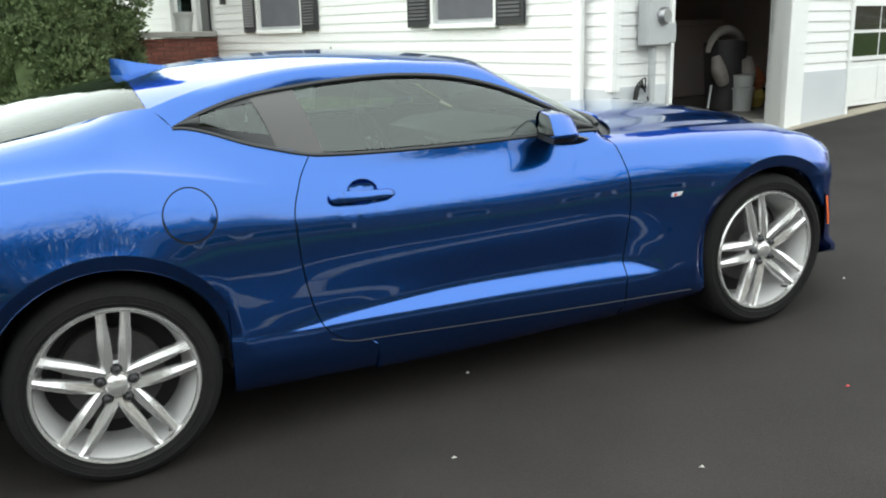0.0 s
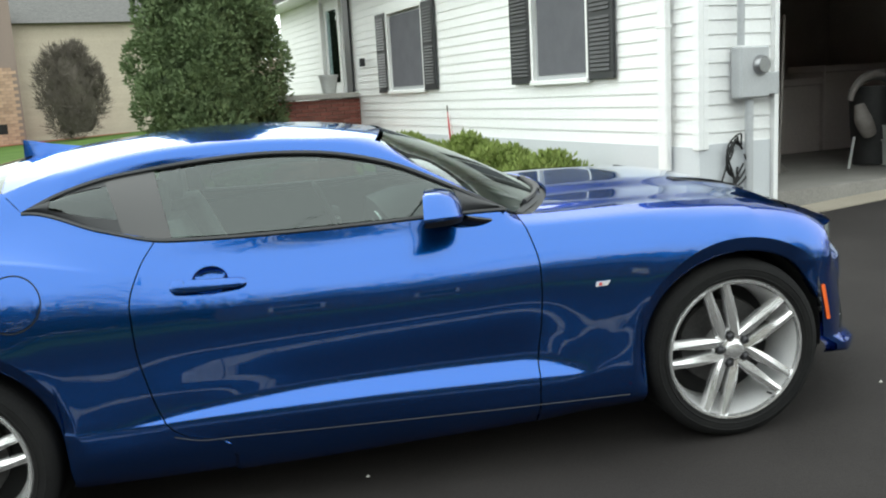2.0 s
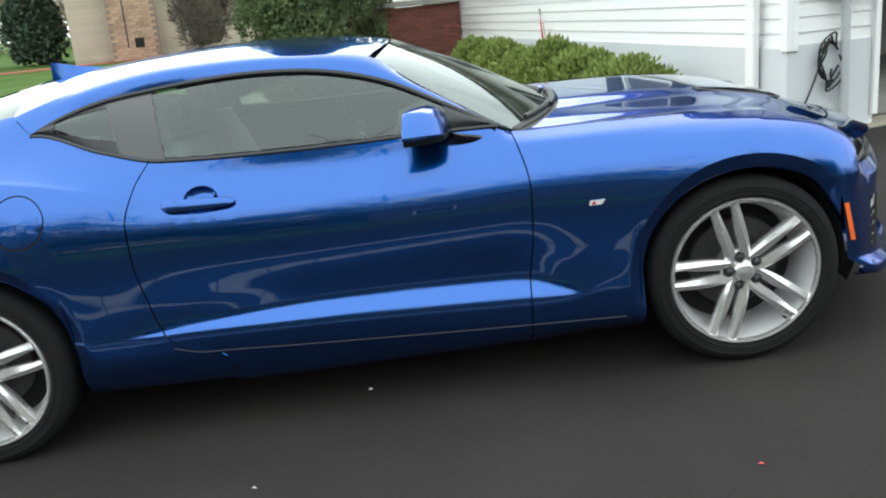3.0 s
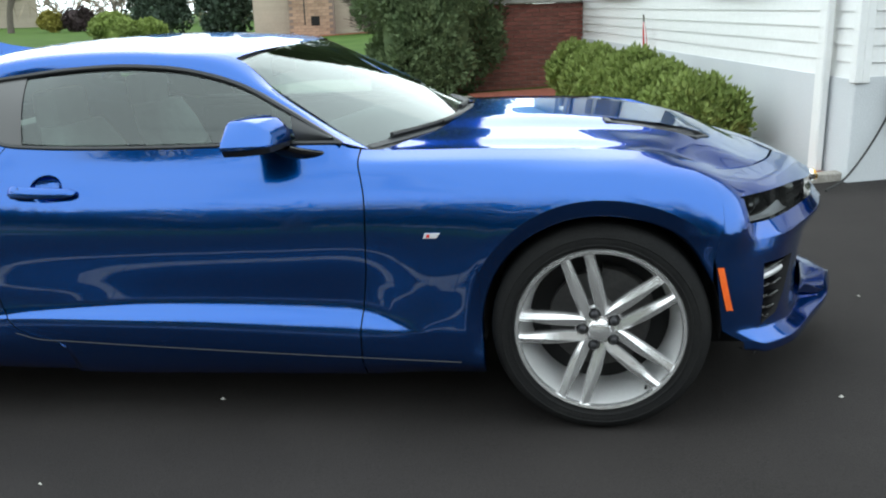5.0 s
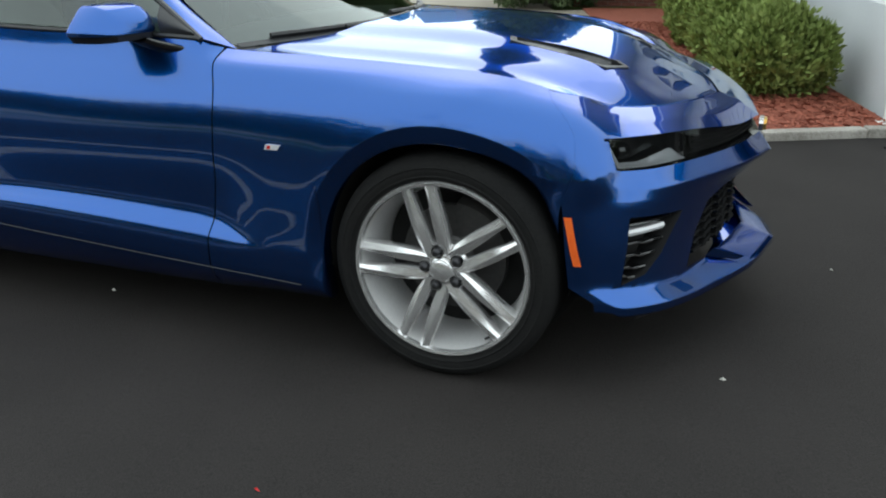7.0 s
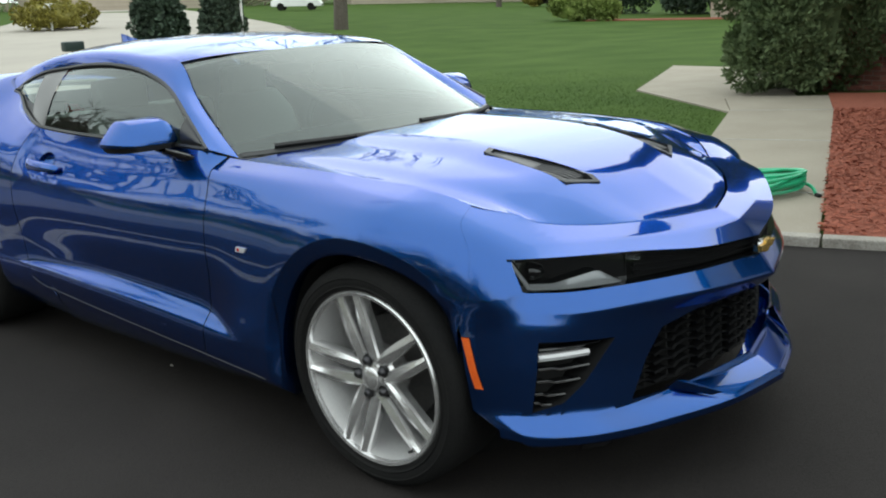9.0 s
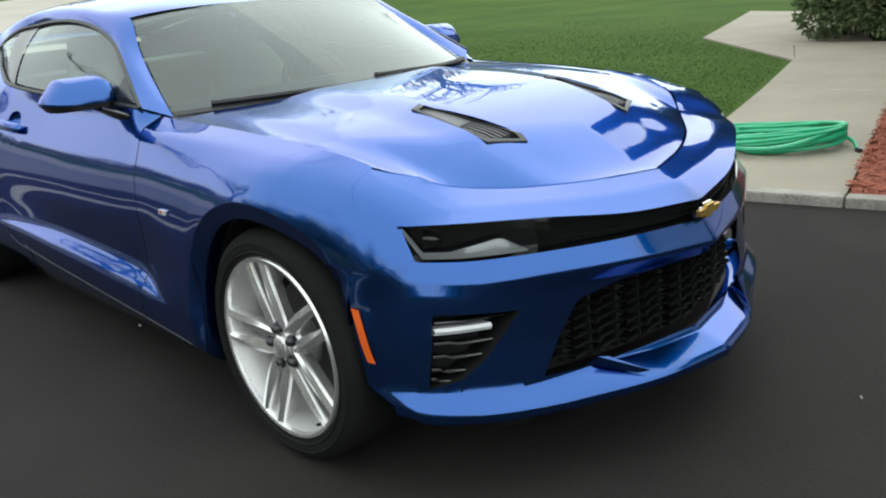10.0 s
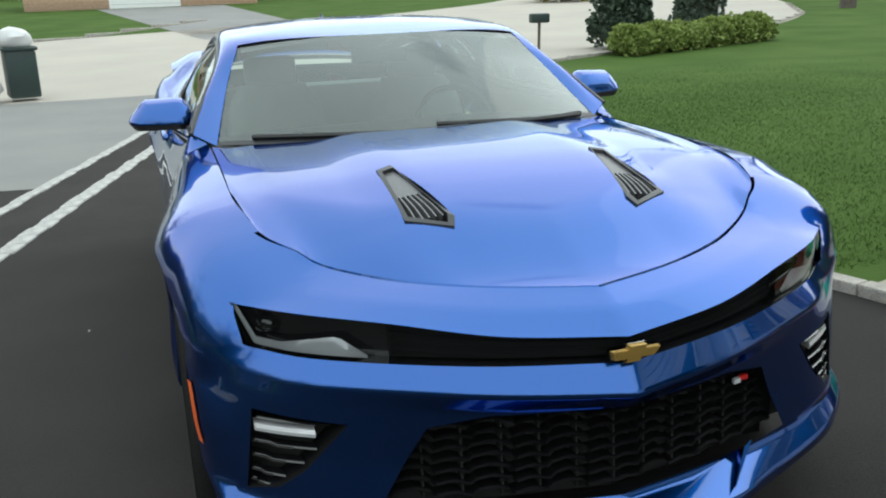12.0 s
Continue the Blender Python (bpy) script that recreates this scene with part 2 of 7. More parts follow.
M_TANBAG = material("pale_canvas", (0.22, 0.195, 0.18), 0.8, color2=(0.34, 0.31, 0.29), scale=9, detail_scale=150, bump=0.3)
M_ORANGE = material("orange_plastic", (0.30, 0.09, 0.04), 0.5)
M_YELLOW = material("yellow_plastic", (0.32, 0.24, 0.06), 0.5)
M_BUCKET = material("white_bucket", (0.45, 0.46, 0.45), 0.4, color2=(0.55, 0.56, 0.55), scale=5, detail_scale=50)
M_GARFLOOR = material("stained_garage_floor", (0.20, 0.19, 0.175), 0.85, color2=(0.28, 0.265, 0.245), scale=2, detail_scale=60)
M_GARAGE = material("garage_inner_wall", (0.55, 0.48, 0.45), 0.9, color2=(0.63, 0.56, 0.52), scale=2, detail_scale=30)
M_DEBRIS = material("pale_scrap", (0.5, 0.48, 0.44), 0.8)


# ---- mesh helpers ----
def pchip(xs, ys):
    """A smooth curve through points that never overshoots; ys may hold rows."""
    xs, ys = np.asarray(xs, float), np.asarray(ys, float)
    flat = ys.ndim == 1
    if flat:
        ys = ys[:, None]
    h = np.diff(xs)[:, None]
    d = np.diff(ys, axis=0) / h
    m = np.zeros_like(ys)
    m[0], m[-1] = d[0], d[-1]
    for i in range(1, len(xs) - 1):
        a, b = d[i - 1], d[i]
        ok = a * b > 0
        w1, w2 = 2 * h[i] + h[i - 1], h[i] + 2 * h[i - 1]
        m[i] = np.where(ok, (w1 + w2) / np.where(ok, w1 / np.where(ok, a, 1) + w2 / np.where(ok, b, 1), 1), 0)

    def f(x):
        x = np.asarray(x, float)
        i = np.clip(np.searchsorted(xs, x) - 1, 0, len(xs) - 2)
        hh = (xs[i + 1] - xs[i])[..., None]
        t = np.clip((x - xs[i])[..., None] / hh, 0, 1)
        r = (2 * t**3 - 3 * t**2 + 1) * ys[i] + (t**3 - 2 * t**2 + t) * hh * m[i] + (3 * t**2 - 2 * t**3) * ys[i + 1] + (t**3 - t**2) * hh * m[i + 1]
        return r[..., 0] if flat else r
    return f


def spline(pts, n):
    """n points along a smooth curve through pts."""
    pts = np.asarray(pts, float)
    s = np.concatenate([[0], np.cumsum(np.linalg.norm(np.diff(pts, axis=0), axis=1))])
    d = np.gradient(pts, s, axis=0)
    out = []
    for u in np.linspace(0, s[-1], n):
        i = min(max(np.searchsorted(s, u) - 1, 0), len(s) - 2)
        h = s[i + 1] - s[i]
        t = (u - s[i]) / h
        out.append((2 * t**3 - 3 * t**2 + 1) * pts[i] + (t**3 - 2 * t**2 + t) * h * d[i] + (3 * t**2 - 2 * t**3) * pts[i + 1] + (t**3 - t**2) * h * d[i + 1])
    return np.array(out)


def smooth(mesh, angle=35):
    mesh.polygons.foreach_set("use_smooth", [True] * len(mesh.polygons))
    mesh.set_sharp_from_angle(angle=radians(angle))


def link(name, mesh, mat, parent=None, label="", matrix=None):
    mesh.materials.append(mat)
    ob = new(name, mesh)
    if parent is not None:
        ob.parent = parent
    if matrix is not None:
        ob.matrix_basis = matrix
    if label:
        tagged(ob, label)
    return ob


def raw(name, verts, faces, mat, parent=None, label="", soft=35, matrix=None):
    me = bpy.data.meshes.new(name)
    me.from_pydata([tuple(map(float, v)) for v in verts], [], [tuple(map(int, f)) for f in faces])
    me.update()
    if soft:
        smooth(me, soft)
    return link(name, me, mat, parent, label, matrix)


def part(name, bm, mat, parent=None, label="", soft=35, matrix=None):
    me = bpy.data.meshes.new(name)
    bmesh.ops.recalc_face_normals(bm, faces=bm.faces[:])
    bm.to_mesh(me)
    bm.free()
    if soft:
        smooth(me, soft)
    return link(name, me, mat, parent, label, matrix)


def blend_normals(obs, near, reach):
    """Even out the shading across the joint of two skins: each corner near it takes the mean direction of its surroundings."""
    co, no, wt, turned = [], [], [], []
    for ob in obs:
        me = ob.data
        n = len(me.vertices)
        c, d = np.zeros(n * 3), np.zeros(n * 3)
        me.vertices.foreach_get("co", c)
        me.vertices.foreach_get("normal", d)
        area = np.zeros(n)
        for p in me.polygons:
            for v in p.vertices:
                area[v] += p.area
        c, d = c.reshape(-1, 3), d.reshape(-1, 3)
        side = np.sign(((c - np.array((1.3, 0, .5))) * d).sum(1))[:, None]  # all point out of the body
        co.append(c)
        no.append(d * side)
        turned.append(side)
        wt.append(area)
    allc, alln, allw = np.concatenate(co), np.concatenate(no), np.concatenate(wt)
    pick = near(allc) > 0
    allc, alln, allw = allc[pick], alln[pick], allw[pick]
    for ob, c, d, side in zip(obs, co, no, turned):
        out = np.zeros_like(c)
        share = near(c)
        for i in np.nonzero(share > 0)[0]:
            k = allw * np.exp(-((allc - c[i]) ** 2).sum(1) / (2 * reach * reach))
            m = (alln * k[:, None]).sum(0)
            m = m / np.linalg.norm(m) * min(1, share[i]) + d[i] * max(0, 1 - share[i])
            out[i] = m / np.linalg.norm(m) * side[i]
        ob.data.normals_split_custom_set_from_vertices([tuple(v) for v in out])


def empty(name, matrix, label, category, group="", kind=""):
    ob = new(name)
    ob.empty_display_size = 0.1
    ob.matrix_basis = matrix
    return tagged(ob, label, category, group, kind)


def grid_faces(nr, nc, flip=False, wrap=False):
    f = []
    for i in range(nr - 1):
        for j in range(nc if wrap else nc - 1):
            k = (j + 1) % nc
            q = (i * nc + j, i * nc + k, (i + 1) * nc + k, (i + 1) * nc + j)
            f.append(q[::-1] if flip else q)
    return f


def box_bm(x0, y0, z0, x1, y1, z1, bevel=0.0, bm=None, m=None, seg=1):
    bm = bm or bmesh.new()
    r = bmesh.ops.create_cube(bm, size=1.0)["verts"]
    t = Matrix.Translation(((x0 + x1) / 2, (y0 + y1) / 2, (z0 + z1) / 2)) @ Matrix.Diagonal((abs(x1 - x0), abs(y1 - y0), abs(z1 - z0), 1))
    bmesh.ops.transform(bm, matrix=t, verts=r)
    if bevel:
        e = list({e for v in r for e in v.link_edges})
        r = bmesh.ops.bevel(bm, geom=e, offset=bevel, segments=seg, affect="EDGES", profile=0.6)["verts"]
        r = [v for v in bm.verts if v.is_valid] if m is None else r
    if m is not None:
        bmesh.ops.transform(bm, matrix=m, verts=[v for v in r if v.is_valid])
    return bm


def tube(points, radius, segs=8, closed=False, caps=True):
    """verts and faces of a tube; radius may be a list."""
    p = np.asarray(points, float)
    n = len(p)
    rad = np.broadcast_to(np.asarray(radius, float), (n,))
    tan = np.gradient(p, axis=0)
    tan /= np.linalg.norm(tan, axis=1)[:, None] + 1e-9
    up = np.array([0, 0, 1.0]) if abs(tan[0][2]) < 0.9 else np.array([1.0, 0, 0])
    vs = []
    a = np.cross(up, tan[0])
    a /= np.linalg.norm(a)
    for i in range(n):
        a = a - tan[i] * (a @ tan[i])
        a /= np.linalg.norm(a) + 1e-9
        b = np.cross(tan[i], a)
        for k in range(segs):
            g = 2 * math.pi * k / segs
            vs.append(p[i] + rad[i] * (math.cos(g) * a + math.sin(g) * b))
    fs = grid_faces(n, segs, True, True)
    if caps:
        fs += [tuple(range(segs)), tuple(range((n - 1) * segs, n * segs))[::-1]]
    return vs, fs


def join(*pieces):
    vs, fs = [], []
    for v, f in pieces:
        o = len(vs)
        vs += list(v)
        fs += [tuple(i + o for i in q) for q in f]
    return vs, fs


def lathe(profile, segs, axis="y"):
    """profile: (radius, offset along the axis)."""
    vs = []
    for r, o in profile:
        for k in range(segs):
            g = 2 * math.pi * k / segs
            vs.append((r * math.cos(g), o, r * math.sin(g)) if axis == "y" else (r * math.cos(g), r * math.sin(g), o))
    return vs, grid_faces(len(profile), segs, axis == "z", True)


def prism(poly, d0, d1, axis="y"):
    """A flat outline given in the plane across axis, pushed from d0 to d1."""
    def put(a, b, d):
        return {"y": (a, d, b), "z": (a, b, d), "x": (d, a, b)}[axis]
    n = len(poly)
    vs = [put(a, b, d0) for a, b in poly] + [put(a, b, d1) for a, b in poly]
    return vs, [tuple(range(n))[::-1], tuple(range(n, 2 * n))] + [(i, (i + 1) % n, n + (i + 1) % n, n + i) for i in range(n)]


# ---- ground ----
H1 = Vector((math.cos(radians(103.3)), math.sin(radians(103.3)), 0))  # along the house front, away from the driveway
H2 = Vector((H1.y, -H1.x, 0))  # along the garage wall
P0 = Vector((4.448, 3.002, 0))
CORNER = P0 - 0.27 * H1


def ground_z(x, y):
    return 0.043 * min(max(x, -13.5), 14) + 0.012 * min(max(y, -14), 12) + 0.016 * min(max(y - 12, 0), 26) + 0.012 * min(max(-32 - x, 0), 40)


def hp(s, q, z=0.0):
    """House place: s along the front from the downspout, q behind the front wall (negative: before it)."""
    return P0 + H1 * s + H2 * q + Vector((0, 0, z))


HOUSE = Matrix(((H1.x, H2.x, 0, P0.x), (H1.y, H2.y, 0, P0.y), (0, 0, 1, 0), (0, 0, 0, 1)))  # local x = s, y = q


def axis(lo, hi, n, pw=3.0):
    t = np.linspace(-1, 1, n)
    c = np.sign(t) * np.abs(t) ** pw
    return np.where(c < 0, -c * lo, c * hi)


gx, gy = axis(-700, 700, 110), axis(-700, 700, 110)
raw("ground", [(x, y, ground_z(x, y) - .035) for x in gx for y in gy], grid_faces(110, 110, True), M_GRASS, soft=60)
tagged(bpy.data.objects["ground"], "mown green lawn sloping gently to the street", "ground", kind="structure")


def slab(name, poly, mat, label, cat, top=0.0, thick=0.05, step=1.0, kind="structure", bevel=0.0):
    """A flat piece that follows the ground, with real thickness."""
    bm = bmesh.new()
    vs = [bm.verts.new((x, y, 0)) for x, y in poly]
    bm.faces.new(vs)
    xs = [p[0] for p in poly]
    for x in np.arange(math.ceil(min(xs)), max(xs), max(step, (max(xs) - min(xs)) / 30)):
        bmesh.ops.bisect_plane(bm, geom=bm.verts[:] + bm.edges[:] + bm.faces[:], plane_co=(x, 0, 0), plane_no=(1, 0, 0))
    for v in bm.verts:
        v.co.z = ground_z(v.co.x, v.co.y) + top
    r = bmesh.ops.extrude_face_region(bm, geom=bm.faces[:])
    for g in r["geom"]:
        if isinstance(g, bmesh.types.BMVert):
            g.co.z -= thick
    ob = part(name, bm, mat, soft=20)
    return tagged(ob, label, cat, kind=kind)


def edge_pt(p, d, t):
    return (p[0] + d[0] * t, p[1] + d[1] * t)


# driveway: from the street along the car to the garage court
L1A, L1B = (3.6, -2.84), (-12.4, .42)  # stone line beside the neighbour
slab("driveway", [(-13.4, .62), L1A, (3.6, -3.36), (16, -3.36), (16, 6.1), (7.2, 3.6), (4.80, 2.93), (4.2, 2.76), (3.5, 2.44), (2.0, 2.10), (1.2, 1.85), (-13.2, 3.9)], M_ASPHALT, "dark fresh asphalt driveway", "driveway", .0, .06)
slab("neighbour_driveway", [(-13.4, .15), (-3.2, -1.99), (-3.6, -4.0), (-5.5, -12), (-10.5, -12), (-13.4, -5.4)], M_OLDASPHALT, "weathered grey asphalt driveway of the neighbour", "driveway", -.004, .05)
slab("neighbour_driveway", [(-3.19, -2.0), (3.2, -3.34), (3.58, -3.37), (16, -3.37), (16, -9.5), (-4.87, -9.5), (-3.59, -4.0)], M_ASPHALT, "dark sealed asphalt of the neighbour's driveway", "driveway", -.004, .05)
slab("asphalt_strip", [(-13.3, .55), (3.5, -2.9), (3.5, -3.36), (-13.3, .2)], M_ASPHALT, "narrow dark asphalt strip between two stone lines", "pavement", -.002, .05)
NEAR = [(-13.45, -120), (-13.45, -30), (-13.45, 4), (-15.4, 9), (-18, 14), (-22, 20), (-27, 25.5), (-35, 31), (-52, 40), (-120, 72)]
FAR = [(-29.5, -120), (-29.5, -30), (-31, -10), (-34.6, -3.4), (-38, 4), (-42, 11), (-47, 17.5), (-55, 24), (-66, 31), (-126, 58)]
lines = [pchip(np.linspace(0, 1, 10), p)(np.linspace(0, 1, 60)) for p in (NEAR, FAR)]
rv_ = []
for a, b in zip(*lines):
    row_ = [a * (1 - u) + b * u for u in np.linspace(0, 1, 7)]
    row_ = [(x, y, ground_z(x, y) - .02) for x, y in row_]
    rv_ += [(*row_[0][:2], row_[0][2] - .05)] + row_ + [(*row_[-1][:2], row_[-1][2] - .05)]
tagged(raw("road", rv_, grid_faces(60, 9, False), M_ROAD, soft=30), "pale sunlit residential road bending away", "road", kind="structure")
slab("pavement", [(4.75, 3.10), (4.85, 2.72), (7.34, 3.28), (9.6, 3.84), (9.4, 4.45)], M_CONCRETE, "concrete apron along the garage doors", "apron", .012, .06)


def stone_line(name, a, b, width, label, n, height=.012):
    root = empty(name, Matrix.Identity(4), label, "edging", kind="structure")
    d = Vector((b[0] - a[0], b[1] - a[1], 0))
    L = d.length
    d.normalize()
    nrm = Vector((-d.y, d.x, 0))
    bm = box_bm(-L / n / 2 + .003, -width / 2, -.05, L / n / 2 - .003, width / 2, height, .006)
    me = bpy.data.meshes.new("stone")
    bm.to_mesh(me)
    bm.free()
    me.materials.append(M_LINE)
    rnd = random.Random(4)
    for k in range(n):
        c = Vector((a[0], a[1], 0)) + d * (L * (k + .5) / n) + nrm * rnd.uniform(-.012, .012)
        ob = new("stone", me)
        ob.parent = root
        ob.matrix_basis = Matrix.Translation((c.x, c.y, ground_z(c.x, c.y) + rnd.uniform(-.003, .003))) @ Matrix.Rotation(math.atan2(d.y, d.x) + rnd.uniform(-.02, .02), 4, "Z") @ Matrix.Rotation(-math.atan(.043 * d.x + .012 * d.y), 4, "Y")
    return root


stone_line("edging", L1A, L1B, .13, "worn white stone edging along the driveway", 70)
stone_line("edging", (3.4, -3.38), (-13.2, .18), .10, "worn white stone edging along the neighbour's driveway", 70)


def kerb(name, pts, width, height, label, mat=M_KERB, piece=.9):
    """Kerb stones end to end along a line."""
    root = empty(name, Matrix.Identity(4), label, "kerb", kind="structure")
    rnd = random.Random(7)
    for (ax, ay), (bx, by) in zip(pts[:-1], pts[1:]):
        d = Vector((bx - ax, by - ay, 0))
        L = d.length
        n = max(1, round(L / piece))
        d.normalize()
        bm = box_bm(-L / n / 2 + .004, -width / 2, -.10, L / n / 2 - .004, width / 2, height, .012, seg=2)
        me = bpy.data.meshes.new("kerb_stone")
        bm.to_mesh(me)
        bm.free()
        me.materials.append(mat)
        for k in range(n):
            c = Vector((ax, ay, 0)) + d * (L * (k + .5) / n)
            ob = new("kerb_stone", me)
            ob.parent = root
            ob.matrix_basis = Matrix.Translation((c.x, c.y, ground_z(c.x, c.y) + rnd.uniform(-.004, .004))) @ Matrix.Rotation(math.atan2(d.y, d.x), 4, "Z") @ Matrix.Rotation(-math.atan(.043 * d.x + .012 * d.y), 4, "Y")
    return root


KA = Vector((2.02, 2.10, 0))
KB = Vector((4.78, 2.84, 0))
kerb("kerb", [(-12.8, 3.95), (-4, 2.62), (.6, 1.90), (1.55, 2.02), (2.02, 2.14), (3.1, 2.37), (3.6, 2.50), (4.2, 2.78), (4.62, 2.90)], .10, .055, "pale concrete kerb along lawn, walk and mulch bed")
kerb("kerb", [(-29.6, -60), (-29.6, -30), (-31.1, -10), (-34.7, -3.5), (-43.8, 1.8)], .22, .07, "pale concrete kerb across the road", piece=3)
kerb("kerb", [(-13.5, 4.2), (-15.4, 9), (-18, 14), (-22, 20), (-27, 25.5), (-35, 31)], .16, .05, "pale concrete kerb of the near roadside", piece=2)


# walkway in slabs, mulch bed
def walk_slab(poly, top=.012):
    return slab("walkway_slab", poly, M_CONCRETE, "", "", top, .09, bevel=.004)


walkway = empty("walkway", Matrix.Identity(4), "buff concrete walkway with scored joints along the mulch bed", "walkway", kind="structure")
wl, wr = [(1.98, 2.17), (1.64, 3.42), (.99, 5.70), (.32, 7.85)], [(3.06, 2.45), (2.72, 3.66), (2.08, 5.92), (1.47, 8.15)]
for k in range(3):
    a, b, c, d = Vector(wl[k]), Vector(wl[k + 1]), Vector(wr[k + 1]), Vector(wr[k])
    g = .006
    e = (b - a).normalized() * g
    ob = walk_slab([tuple(a + e), tuple(d + e), tuple(c - e), tuple(b - e)])
    ob.parent = walkway
ob = walk_slab([(.32, 7.87), (1.47, 8.17), (1.05, 9.6), (-.3, 9.2)])
ob.parent = walkway
for poly in ([(.31, 7.88), (-.312, 9.20), (-2.17, 10.2)], [(-.312, 9.206), (.60, 9.475), (-1.55, 14.0), (-3.7, 14.7), (-2.17, 10.206)]):
    ob = walk_slab(poly, -.012)
    ob.parent = walkway
for k in (1, 2, 3):
    a, b = Vector(wl[k]), Vector(wr[k])
    n_ = (b - a).normalized()
    n_ = Vector((-n_.y, n_.x)) * .011
    ob = slab("joint", [tuple(a - n_), tuple(b - n_), tuple(b + n_), tuple(a + n_)], M_LINE, "", "", .0135, .05)
    ob.parent = walkway
for o in walkway.children:
    for k in ("label", "category", "kind"):
        if k in o:
            del o[k]
slab("mulch_bed", [(3.08, 2.47), (3.6, 2.55), (4.15, 2.83), (4.45, 2.95), (4.36, 3.10), (2.45, 9.9), (.9, 9.7), (1.44, 8.12)], M_MULCH, "red-brown bark mulch bed along the house", "mulch", .03, .08)
rnd = random.Random(3)
vs, fs = [], []
for k in range(11000):
    u, v_ = rnd.random(), rnd.random()
    a = Vector((3.04, 2.5)).lerp(Vector((1.46, 8.1)), u)
    b = Vector((4.38, 2.92)).lerp(Vector((2.9, 8.2)), u)
    p = a.lerp(b, v_)
    z = ground_z(p.x, p.y) + .034
    an, L, W_ = rnd.uniform(0, 6.28), rnd.uniform(.008, .022), rnd.uniform(.003, .007)
    c, s_ = math.cos(an), math.sin(an)
    o = len(vs)
    t1, t2 = rnd.uniform(0, .012), rnd.uniform(0, .012)
    vs += [(p.x + c * L - s_ * W_, p.y + s_ * L + c * W_, z + t1), (p.x - c * L - s_ * W_, p.y - s_ * L + c * W_, z + t2), (p.x - c * L + s_ * W_, p.y - s_ * L - c * W_, z + t2 + .006), (p.x + c * L + s_ * W_, p.y + s_ * L - c * W_, z + t1 + .006)]
    fs.append((o, o + 1, o + 2, o + 3))
tagged(raw("bark_chips", vs, fs, M_CHIP, soft=0), "loose red bark chips on the bed", "mulch", kind="stuff")

# ---- house ----
house = empty("house", HOUSE, "white clapboard house with black shutters and pale foundation", "house", kind="structure")
WT = 3.35  # eaves
SB = .925  # foot of the boards


def hbox(name, s0, q0, z0, s1, q1, z1, mat, parent=house, bevel=0.0, label=""):
    return part(name, box_bm(s0, q0, z0, s1, q1, z1, bevel), mat, parent, label, soft=20)


WIN = [(1.31, 2.31), (5.29, 6.57)]
WZ0, WZ1 = 1.55, 2.65
DOOR = (8.92, 9.92)
# front wall core with openings, then the garage wall with openings
for a, b in ((-.24, WIN[0][0]), (WIN[0][1], WIN[1][0]), (WIN[1][1], DOOR[0]), (DOOR[1], 13.0)):
    hbox("wall_core", a, .02, -.2, b, .20, WT, M_WHITE)
for a, b in WIN:
    hbox("wall_core", a, .02, -.2, b, .20, WZ0, M_WHITE)
    hbox("wall_core", a, .02, WZ1, b, .20, WT, M_WHITE)
hbox("wall_core", DOOR[0], .02, 3.2, DOOR[1], .20, WT, M_WHITE)
hbox("foundation_wall", -.255, -.012, -.2, 13.0, .02, SB, M_FOUND, label="pale grey painted foundation")
GQ = [(.80, 2.73), (4.08, 6.5), (7.3, 9.7)]
for a, b in ((.02, GQ[0][0]), (GQ[0][1], GQ[1][0]), (GQ[1][1], GQ[2][0]), (GQ[2][1], 11.0)):
    hbox("wall_core", -.24, a + (.18 if a == .02 else 0), -.2, -.06, b, WT, M_WHITE)
for a, b in GQ:
    hbox("wall_core", -.24, a, 2.55, -.06, b, WT, M_WHITE)
for a, b in ((-.01, GQ[0][0] - .06), (GQ[0][1] + .36, GQ[1][0] - .06), (GQ[1][1] + .06, GQ[2][0] - .06)):
    hbox("foundation_wall", -.268, a, -.2, -.24, b, SB + .02, M_FOUND)
# back and far walls close the house
hbox("wall_core", 12.8, .2, -.2, 13.0, 11.0, WT, M_WHITE)
hbox("wall_core", -.24, 10.8, -.2, 13.0, 11.0, WT, M_WHITE)
# roof
rv = [(-.75, -.45, WT - .02), (13.4, -.45, WT - .02), (13.4, 5.5, WT + 2.3), (-.75, 5.5, WT + 2.3), (-.75, 11.4, WT - .02), (13.4, 11.4, WT - .02)]
rv += [(x, y, z + .12) for x, y, z in rv]
raw("roof", rv, [(0, 1, 2, 3), (3, 2, 5, 4), (6, 9, 8, 7), (9, 10, 11, 8), (0, 6, 7, 1), (4, 5, 11, 10), (0, 3, 9, 6), (3, 4, 10, 9), (1, 7, 8, 2), (2, 8, 11, 5)], M_ROOF, house, "dark grey shingle roof", soft=0)
raw("gable", [(-.24, .02, WT - .05), (-.24, 11, WT - .05), (-.24, 5.5, WT + 2.2)], [(0, 2, 1)], M_WHITE, house, soft=0)
hbox("soffit", -.75, -.45, WT - .06, 13.4, .02, WT - .03, M_WHITE)
hbox("ceiling", -.06, .2, 2.75, 12.8, 10.8, 2.85, M_ROOM)
